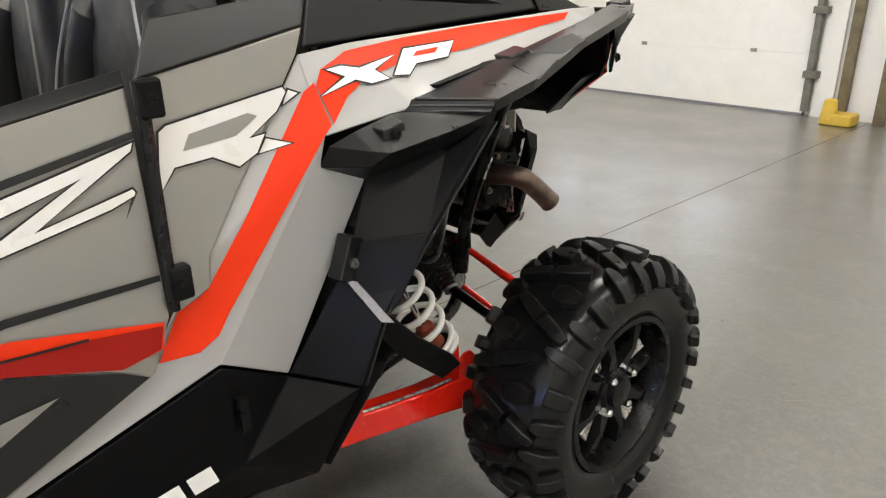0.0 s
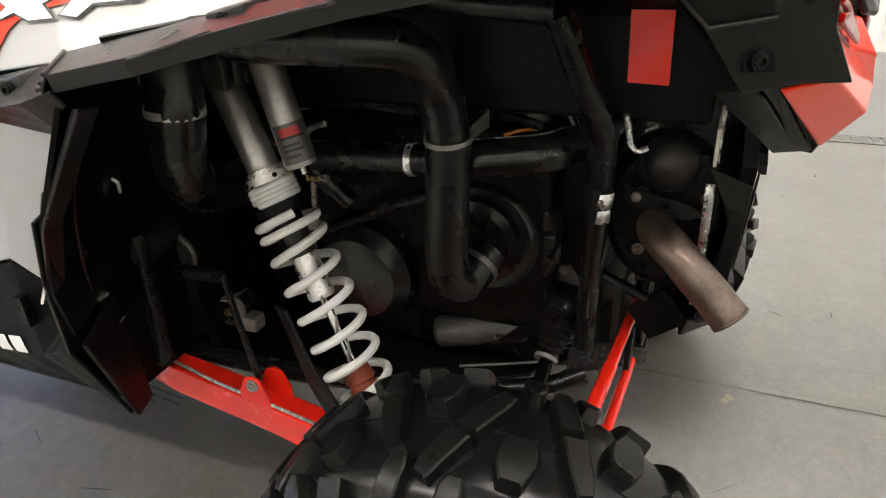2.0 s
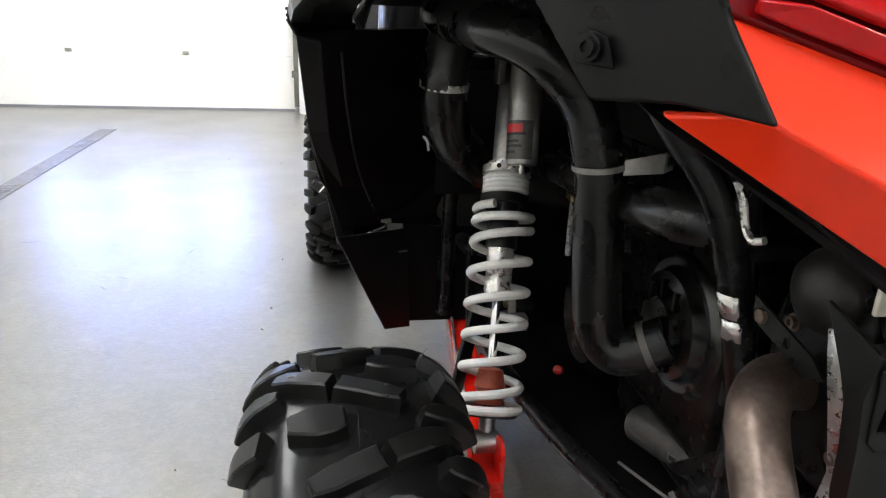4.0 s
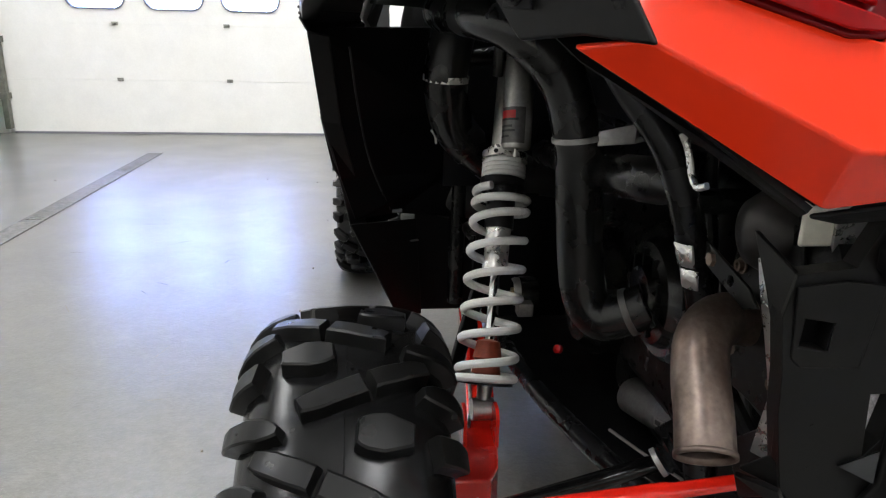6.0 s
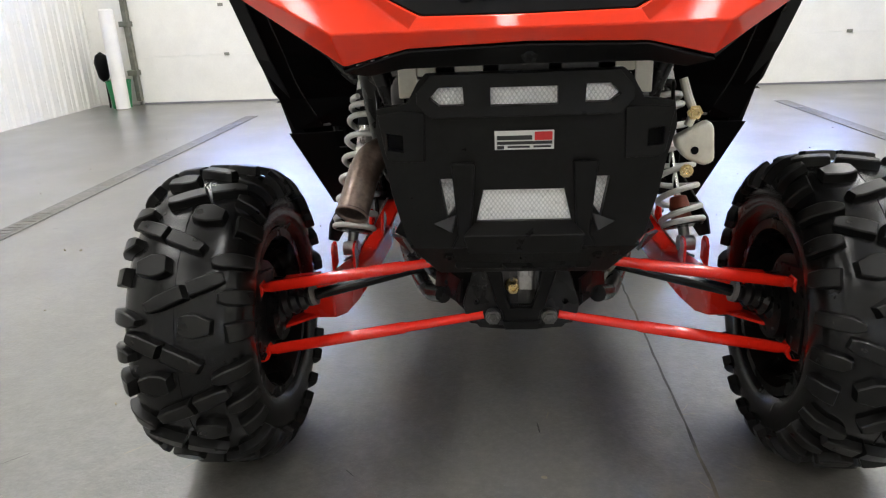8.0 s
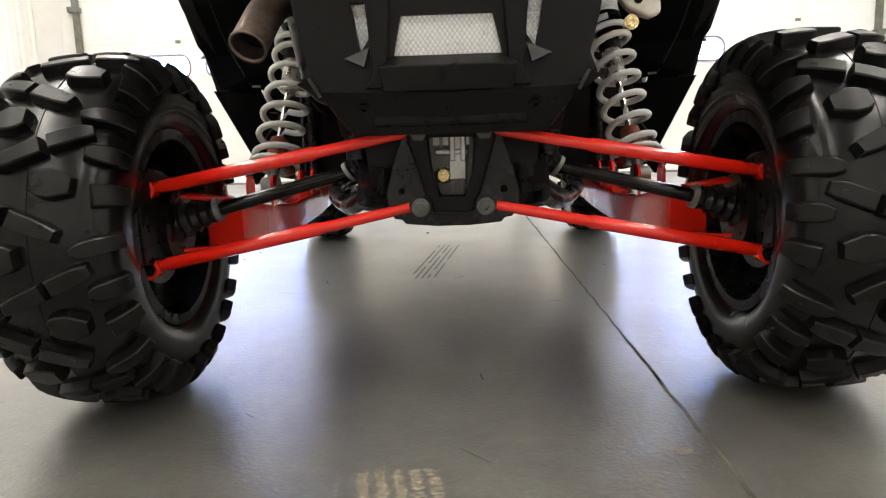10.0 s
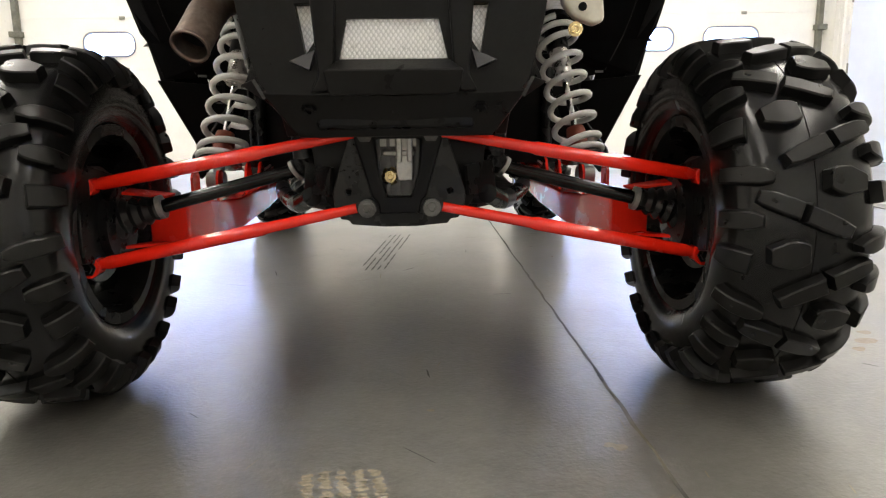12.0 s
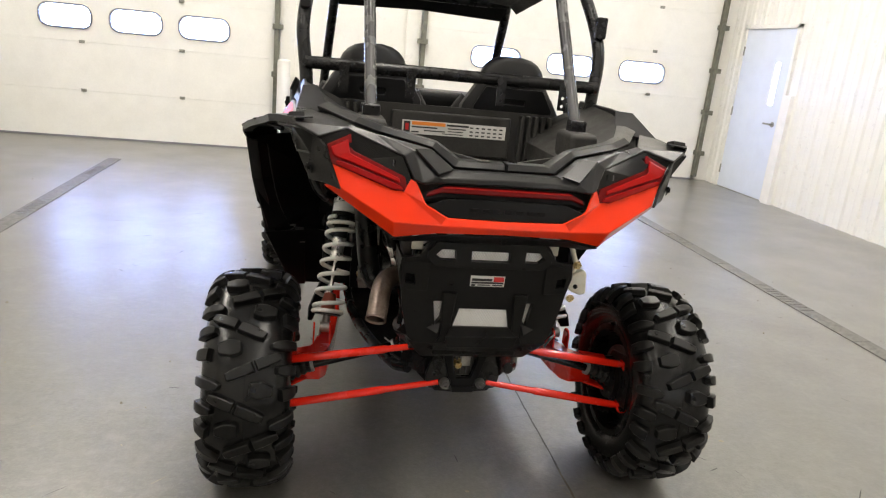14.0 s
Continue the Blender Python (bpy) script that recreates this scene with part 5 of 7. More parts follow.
half = [(0.0, 0.898), (0.165, 0.898), (0.178, 0.886), (0.198, 0.850), (0.250, 0.842), (0.256, 0.800), (0.243, 0.740), (0.236, 0.690), (0.222, 0.630), (0.214, 0.600), (0.200, 0.584), (0.0, 0.578)]
outer = half + [(-x, z) for x, z in half[-2:0:-1]]
HOLES = [
    [(-0.158, 0.859), (-0.142, 0.876), (-0.102, 0.876), (-0.100, 0.846), (-0.142, 0.846)],
    [(0.158, 0.859), (0.142, 0.876), (0.102, 0.876), (0.100, 0.846), (0.142, 0.846)],
    [(-0.056, 0.874), (0.056, 0.874), (0.056, 0.844), (-0.056, 0.844)],
    [(-0.149, 0.716), (-0.119, 0.716), (-0.123, 0.660), (-0.137, 0.640)],
    [(0.149, 0.716), (0.119, 0.716), (0.123, 0.660), (0.137, 0.640)],
    [(-0.071, 0.694), (0.071, 0.694), (0.085, 0.634), (-0.085, 0.634)],
    [(-0.236, 0.800), (-0.208, 0.796), (-0.208, 0.766), (-0.236, 0.770)],
    [(0.236, 0.800), (0.208, 0.796), (0.208, 0.766), (0.236, 0.770)],
]
bm = plate(outer, HOLES, 0.022, lambda u, v, w: (u, guard_y(v) + 0.10 * max(0, abs(u) - 0.19) + w, v))
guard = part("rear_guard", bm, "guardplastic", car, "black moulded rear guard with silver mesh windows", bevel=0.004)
for k, hl in enumerate(HOLES[:6]):
    deep = 0.022 if k in (3, 4) else 0.010
    big = [(u + (0.012 if u > sum(a for a, b in hl) / len(hl) else -0.012), v + (0.010 if v > sum(b for a, b in hl) / len(hl) else -0.010)) for u, v in hl]
    part("mesh_panel", plate(big, [], 0.003, lambda u, v, w: (u, guard_y(v) + 0.10 * max(0, abs(u) - 0.19) + deep + w, v)), "dimple", guard, "silver dimpled aluminium mesh", smooth=False)
for s in (-1, 1):
    part("recess", boxed(*sorted((s * 0.205, s * 0.24)), -0.266, -0.258, 0.76, 0.806), "liner", guard)
    # side return, going forward to the frame
    G = [(-0.250, 0.842), (-0.256, 0.800), (-0.243, 0.740), (-0.236, 0.690), (-0.222, 0.630), (-0.214, 0.600), (-0.200, 0.584)]
    bm = shell([(x, guard_y(z) + 0.10 * max(0, -x - 0.19) + 0.004, z) for x, z in G] + [(-0.262, -0.224, 0.868), (-0.255, -0.250, 0.810), (-0.243, -0.266, 0.745), (-0.236, -0.266, 0.690), (-0.224, -0.254, 0.635), (-0.242, -0.230, 0.603), (-0.204, -0.226, 0.584)],
               [(k, k + 1, k + 8, k + 7) for k in range(6)], s)
    part("side_return", bm, "guardplastic", guard, solid=0.006, bevel=0.003)
    # raised upright ribs beside the large window
    pts = [(0.084, 0.746), (0.127, 0.746), (0.118, 0.610), (0.132, 0.584), (0.104, 0.584), (0.094, 0.612)]
    bm = plate([(s * u, v) for u, v in pts], [], 0.010, lambda u, v, w: (u, guard_y(v) - w, v))
    part("rib", bm, "guardplastic", guard, bevel=0.004)
    # Tip in glossier plastic than the guard, so that its facet looks lit.
    bm = shell([(-0.162, guard_y(0.634) - 0.003, 0.632), (-0.122, guard_y(0.65) - 0.003, 0.648), (-0.130, guard_y(0.62) - 0.016, 0.618)], [(0, 1, 2)], s)
    part("mesh_tip", bm, "plastic2", guard, solid=0.006)
    bm = plate([(s * u, v) for u, v in ((0.168, 0.835), (0.205, 0.838), (0.250, 0.832), (0.240, 0.758), (0.230, 0.748), (0.172, 0.748))], [[(s * u, v) for u, v in ((0.236, 0.800), (0.208, 0.796), (0.208, 0.766), (0.236, 0.770))]], 0.003,
               lambda u, v, w: (u, guard_y(v) + 0.10 * max(0, abs(u) - 0.19) - w, v))
    part("shoulder_pad", bm, "guardplastic", guard, bevel=0.003)
    bm = bmesh.new()
    hexbolt(bm, (s * 0.138, -0.246, 0.559), (0, -0.75, -0.66), 0.0095, 0.007)
    part("guard_bolt", bm, "engine", guard)
    bm = plate(rounded(s * 0.138 - 0.016, s * 0.138 + 0.016, -0.016, 0.016, 0.004, 3), [], 0.003, lambda u, v, w: (u, -0.241 - 0.66 * v - 0.75 * w, 0.561 + 0.75 * v - 0.66 * w))
    part("bolt_plate", bm, "casting", guard, "dull steel washer plate")
    # Corner tip too: the light it catches is helped by a shinier plastic.
    bm = shell([(-0.218, -0.270, 0.606), (-0.244, -0.232, 0.601), (-0.202, -0.268, 0.576)], [(0, 1, 2)], s)
    part("corner_tip", bm, "plastic2", guard, solid=0.006)
part("lower_panel", both([(-0.207, -0.262, 0.590), (0.0, -0.262, 0.582), (0.0, -0.205, 0.516), (-0.160, -0.205, 0.516), (-0.206, -0.220, 0.584)], [(0, 1, 2, 3), (0, 3, 4)]), "guardplastic", guard, "lower face of the guard, sloping forward", solid=0.008, bevel=0.004)
# top frame round the three upper windows, as a raised rim
hp = [(0.0, 0.897), (0.155, 0.897), (0.180, 0.868), (0.180, 0.850), (0.158, 0.826), (0.0, 0.826)]
ring = hp + [(-x, z) for x, z in hp[-2:0:-1]]
bm = plate(ring, [HOLES[0], HOLES[1], HOLES[2]], 0.012, lambda u, v, w: (u, guard_y(v) - w, v))
part("upper_rim", bm, "guardplastic", guard, bevel=0.005)
bm = shell([(-0.087, -0.270, 0.634), (-0.108, -0.302, 0.616), (-0.100, -0.292, 0.578), (0.087, -0.270, 0.634), (0.108, -0.302, 0.616), (0.100, -0.292, 0.578)], [(0, 3, 4, 1), (1, 4, 5, 2)])
part("ledge", bm, "guardplastic", guard, solid=0.006, bevel=0.004)
# dealer sticker: white plate, dark bars, red block
stk = part("sticker", plate([(-0.050, 0.767), (0.051, 0.767), (0.051, 0.800), (-0.050, 0.800)], [], 0.0015, lambda u, v, w: (u, guard_y(v) - 0.0005 - w, v)), "sign", guard, "white dealer sticker with dark bars and a red block", smooth=False)
bm = bmesh.new()
for u0, u1, v0, v1 in ((-0.046, 0.014, 0.784, 0.797), (-0.046, 0.048, 0.776, 0.7815), (-0.046, -0.034, 0.768, 0.774), (-0.028, 0.010, 0.770, 0.7735), (0.016, 0.046, 0.770, 0.7735)):
    box(bm, u0, u1, guard_y(v0) - 0.0028, guard_y(v0) - 0.0018, v0, v1)
part("sticker_text", bm, "ink", stk)
part("sticker_block", boxed(0.018, 0.048, guard_y(0.79) - 0.0028, guard_y(0.79) - 0.0016, 0.783, 0.798), "redink", stk)
part("brace", boxed(-0.13, 0.13, -0.235, -0.19, 0.525, 0.60), "engine", guard, bevel=0.008)
for s in (-1, 1):
    part("guard_foot", plate([(-0.119, 0.566), (-0.161, 0.512), (-0.224, 0.561), (-0.178, 0.619)], [], 0.020, lambda u, v, w: P(s, -0.172 - w, u, v)), "plastic", guard, "black foot of the guard", bevel=0.003)
    part("guard_arm", tube([P(s, -0.180, -0.060, 0.628), P(s, -0.182, -0.150, 0.590)], 0.010, 10, False), "tube", guard)
for x0, x1, z0, tone in ((-0.218, -0.184, 0.852, "bottle"), (-0.184, -0.150, 0.888, "bottle"), (-0.118, -0.068, 0.886, "bottle"), (-0.042, 0.046, 0.886, "casting"), (0.066, 0.130, 0.886, "casting"), (0.158, 0.192, 0.888, "bottle"), (0.192, 0.222, 0.850, "bottle")):
    part("pale_panel", boxed(x0, x1, -0.232, -0.226, z0, 0.912), tone, guard, "cream plastic panel behind the guard" if tone == "bottle" else "grey plastic panel behind the guard", bevel=0.003)

# ------------------------------------------------ rear fascia
R_V = [(-0.458, -0.318, 1.100), (-0.436, -0.338, 1.042), (-0.296, -0.394, 0.970), (-0.270, -0.362, 1.044), (-0.217, -0.405, 1.022), (-0.243, -0.374, 1.074),
       (-0.172, -0.415, 0.971), (-0.157, -0.408, 0.992), (0, -0.421, 0.971), (0, -0.414, 0.991), (-0.474, -0.286, 1.034), (-0.286, -0.352, 0.918), (-0.180, -0.392, 0.944), (0, -0.402, 0.950), (-0.256, -0.362, 1.079)]
bm = both(R_V, [(0, 1, 2, 3), (3, 2, 6), (3, 4, 5, 14), (4, 3, 6, 7), (7, 6, 8, 9), (10, 11, 2, 1), (2, 11, 12, 6), (6, 12, 13, 8)])
fascia = part("rear_fascia", bm, "red", car, "glossy red rear fascia", bevel=0.016, solid=0.008, segments=5)
bm = both([(x * 0.985, y + 0.018, z) for x, y, z in R_V], [(0, 1, 2, 3), (3, 2, 6), (4, 3, 6, 7), (7, 6, 8, 9), (10, 11, 2, 1), (2, 11, 12, 6), (6, 12, 13, 8)])
part("fascia_liner", bm, "liner", fascia, "black inside of the fascia")
bm = both([(-0.291, -0.342, 0.914), (-0.178, -0.392, 0.945), (0, -0.402, 0.949), (-0.255, -0.325, 0.905), (-0.19, -0.352, 0.918), (0, -0.366, 0.921), (-0.20, -0.28, 0.913), (0, -0.28, 0.918)],
          [(0, 1, 4, 3), (1, 2, 5, 4), (3, 4, 6), (4, 5, 7, 6)])
part("valance", bm, "plastic", fascia, "black lower valance", solid=0.005, bevel=0.003)
bm = bmesh.new()
hexbolt(bm, (0.004, -0.386, 0.930), (0, -1, -0.2), 0.0085, 0.006)
part("valance_bolt", bm, "engine", fascia)
for s in (-1, 1):
    bm = shell([(-0.457, -0.282, 1.037), (-0.291, -0.342, 0.914), (-0.27, -0.30, 0.900), (-0.44, -0.22, 1.02)], [(0, 1, 2, 3)], s)
    part("fascia_underside", bm, "plastic", fascia, solid=0.006)
    part("closing_panel", shell([(-0.545, -0.175, 1.140), (-0.512, -0.225, 1.075), (-0.462, -0.272, 1.024), (-0.295, -0.320, 0.924), (-0.285, -0.285, 1.075), (-0.480, -0.210, 1.165)], [(0, 1, 5), (1, 2, 4, 5), (2, 3, 4)], s), "liner", fascia, "black panel closing the fascia from the wheel side", solid=0.004)
# centre panel with a row of embossed bars
bm = both([(-0.212, -0.399, 1.021), (-0.153, -0.405, 0.992), (0, -0.411, 0.990), (-0.161, -0.393, 1.039), (0, -0.397, 1.043)], [(0, 1, 3), (1, 2, 4, 3)])
cp = part("centre_panel", bm, "plastic", fascia, "black centre panel with embossed bars", bevel=0.003, solid=0.006)
for k in range(7):
    x0 = -0.098 + 0.030 * k
    part("embossed_bar", boxed(x0, x0 + 0.020, -0.4078, -0.4045, 1.010, 1.020), "plastic", cp, bevel=0.001)
bm = both([(-0.222, -0.380, 1.030), (-0.180, -0.388, 1.042), (0, -0.394, 1.042), (0, -0.388, 1.078), (-0.171, -0.382, 1.076), (-0.222, -0.376, 1.046)], [(0, 1, 4, 5), (1, 2, 3, 4)])
part("light_recess", bm, "liner", fascia, "black recess round the tail light bar", solid=0.006)
bm = both([(-0.216, -0.388, 1.040), (-0.177, -0.394, 1.054), (0, -0.400, 1.055), (0, -0.395, 1.074), (-0.170, -0.389, 1.072), (-0.212, -0.385, 1.052)], [(0, 1, 4, 5), (1, 2, 3, 4)])
part("tail_light_bar", bm, "lens", fascia, "deep red tail light bar", bevel=0.004, solid=0.012)
bm = both([(-0.174, -0.3955, 1.0665), (0, -0.4000, 1.0675), (0, -0.3990, 1.0710), (-0.171, -0.3930, 1.0700)], [(0, 1, 2, 3)])
part("light_strip", bm, "lens2", fascia, "brighter strip in the tail light bar", solid=0.003)

# bezel: faceted dark moulding round the lamps and over the tail
B_V = [(-0.492, -0.309, 1.166), (-0.420, -0.266, 1.186), (-0.276, -0.348, 1.135), (-0.248, -0.378, 1.079), (-0.250, -0.350, 1.152), (-0.206, -0.335, 1.151),
       (-0.147, -0.366, 1.106), (-0.190, -0.392, 1.096), (-0.226, -0.394, 1.074), (-0.174, -0.396, 1.078), (0, -0.402, 1.081), (0, -0.372, 1.108),
       (-0.412, -0.230, 1.190), (-0.345, -0.268, 1.178), (-0.200, -0.318, 1.154), (-0.139, -0.340, 1.108), (0, -0.345, 1.110), (-0.556, -0.250, 1.190), (-0.556, -0.075, 1.200),
       (-0.520, -0.010, 1.204), (-0.186, -0.398, 1.092), (0, -0.398, 1.096)]
bm = both(B_V, [(17, 0, 1), (17, 1, 12, 18), (18, 12, 19), (1, 2, 13, 12), (2, 4, 13), (4, 5, 14, 13), (2, 3, 8, 4), (4, 8, 7, 5), (5, 7, 6), (5, 6, 15, 14), (6, 11, 16, 15), (7, 20, 21, 11, 6), (8, 9, 20, 7), (9, 10, 21, 20)])
bez = part("tail_bezel", bm, "plastic2", car, "dark grey faceted tail bezel", bevel=0.004, solid=0.010, segments=3)
for s in (-1, 1):
    part("bezel_facet", shell([(-0.249, -0.3545, 1.1535), (-0.206, -0.3395, 1.1525), (-0.148, -0.3695, 1.108), (-0.190, -0.396, 1.0985)], [(0, 1, 2, 3)], s), "plastic2", bez, "raised smooth facet", bevel=0.0015, solid=0.006)
# raised rim round the cargo bed: three straight runs, a lit top and an upright face
RIM = [((-0.500, -0.020, 1.214), (-0.472, 0.000, 1.226), (-0.455, 0.030, 1.224)), ((-0.400, -0.205, 1.196), (-0.385, -0.195, 1.209), (-0.365, -0.165, 1.207)), ((-0.335, -0.262, 1.182), (-0.325, -0.250, 1.196), (-0.310, -0.220, 1.194)),
       ((-0.198, -0.312, 1.157), (-0.188, -0.302, 1.171), (-0.180, -0.272, 1.170)), ((-0.138, -0.335, 1.113), (-0.124, -0.322, 1.128), (-0.116, -0.285, 1.129)), ((-0.002, -0.340, 1.113), (-0.002, -0.327, 1.129), (-0.002, -0.288, 1.130))]
n = len(RIM)
rim_ = both([p[k] for k in range(3) for p in RIM], [(k + q * n, k + 1 + q * n, k + 1 + (q + 1) * n, k + (q + 1) * n) for q in range(2) for k in range(n - 1)])
part("bed_rim", rim_, "plastic2", bez, "raised rim round the cargo bed", bevel=0.002, solid=0.014)
part("bed_seam", boxed(0.0008, 0.0045, -0.344, -0.29, 1.112, 1.1305), "liner", bez, "parting line in the rim")
for s in (-1, 1):
    H = [(-0.486, -0.303, 1.162), (-0.420, -0.262, 1.182), (-0.277, -0.340, 1.132), (-0.252, -0.360, 1.078), (-0.264, -0.352, 1.044), (-0.456, -0.306, 1.098)]
    lamp_ = part("tail_lamp", shell(H, [(0, 1, 2, 5), (2, 3, 4, 5)], s), "gloss", car, "gloss black tail lamp housing with red lens", bevel=0.002, solid=0.02)
    L0 = [(-0.470, -0.318, 1.148), (-0.410, -0.300, 1.176), (-0.404, -0.318, 1.136), (-0.268, -0.352, 1.082), (-0.258, -0.362, 1.046), (-0.296, -0.362, 1.046), (-0.458, -0.322, 1.100)]
    part("lens", shell(L0, [(0, 1, 2, 6), (2, 3, 5, 6), (3, 4, 5)], s), "lens", lamp_, "deep red outer lens", solid=0.010, bevel=0.003)
    L1 = [(-0.461, -0.329, 1.143), (-0.416, -0.313, 1.164), (-0.411, -0.330, 1.131), (-0.283, -0.362, 1.080), (-0.281, -0.367, 1.068), (-0.420, -0.338, 1.112), (-0.452, -0.330, 1.120)]
    part("inner_lens", shell(L1, [(0, 1, 2, 6), (2, 5, 6), (2, 3, 4, 5)], s), "lens2", lamp_, "bright red moulded lens", solid=0.008, bevel=0.004)
    L2 = [(-0.446, -0.333, 1.108), (-0.418, -0.342, 1.106), (-0.278, -0.370, 1.060), (-0.272, -0.370, 1.050), (-0.300, -0.369, 1.051), (-0.446, -0.331, 1.100)]
    part("lower_lens", shell(L2, [(0, 1, 5), (1, 2, 4, 5), (2, 3, 4)], s), "lens2", lamp_, "lower strip of the red lens", solid=0.006, bevel=0.002)
    part("reflector_mark", shell([(-0.302, -0.348, 1.123), (-0.299, -0.349, 1.120), (-0.299, -0.351, 1.106), (-0.302, -0.350, 1.108)], [(0, 1, 2, 3)], s), "casting", lamp_, solid=0.002)
# rear quarter: black moulding between flare and bezel
for s in (-1, 1):
    Q = [(-0.562, -0.158, 1.164), (-0.538, -0.205, 1.108), (-0.503, -0.244, 1.039), (-0.466, -0.299, 1.044), (-0.428, -0.350, 1.038), (-0.453, -0.322, 1.098),
         (-0.470, -0.318, 1.142), (-0.552, -0.254, 1.180), (-0.505, -0.262, 1.114), (-0.602, -0.160, 1.176), (-0.502, -0.277, 1.176), (-0.518, -0.232, 1.080)]
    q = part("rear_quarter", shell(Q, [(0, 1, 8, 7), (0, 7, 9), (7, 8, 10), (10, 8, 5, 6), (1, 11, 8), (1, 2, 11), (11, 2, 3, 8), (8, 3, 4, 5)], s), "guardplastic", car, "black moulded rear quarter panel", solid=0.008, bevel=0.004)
    part("crease", tube([P(s, -0.569, -0.166, 1.158), P(s, -0.546, -0.209, 1.109), P(s, -0.513, -0.268, 1.115), P(s, -0.503, -0.266, 1.116)], [0.001, 0.0028, 0.0028, 0.001], 8, False), "plastic2", q)
    # Proud black plate paints the shade of a recess round the bolt.
    bm = shell([(-0.520, -0.242, 1.090), (-0.524, -0.246, 1.064), (-0.506, -0.276, 1.062), (-0.510, -0.272, 1.082)], [(0, 1, 2, 3)], s)
    part("dark_bolt_plate", bm, "liner", q, solid=0.003, bevel=0.001)
    bm = bmesh.new()
    hexbolt(bm, P(s, -0.518, -0.259, 1.075), (-0.8 if s < 0 else 0.8, -0.6, 0), 0.0070, 0.005)
    part("quarter_bolt", bm, "engine", q)
    part("flare_clip", boxed(*sorted((s * 0.470, s * 0.456)), 0.020, 0.045, 1.126, 1.132), "sign", q, "pale plastic clip")
    bm = shell([(-0.312, -0.160, 1.092), (-0.298, -0.160, 0.992), (-0.299, -0.106, 0.994), (-0.313, -0.106, 1.092)], [(0, 1, 2, 3)], s)
    part("red_bracket", bm, "redarm", q, solid=0.004)

# ------------------------------------------------ side panels
FL = [((-0.644, 0.508, 1.083), (-0.750, 0.421, 1.083)), ((-0.640, 0.304, 1.125), (-0.741, 0.316, 1.103)), ((-0.622, 0.200, 1.142), (-0.712, 0.200, 1.131)), ((-0.606, 0.100, 1.158), (-0.680, 0.100, 1.152)),
      ((-0.586, -0.030, 1.180), (-0.650, -0.030, 1.174)), ((-0.566, -0.115, 1.196), (-0.632, -0.115, 1.190)), ((-0.550, -0.165, 1.202), (-0.603, -0.165, 1.197)), ((-0.508, -0.230, 1.204), (-0.556, -0.252, 1.200))]


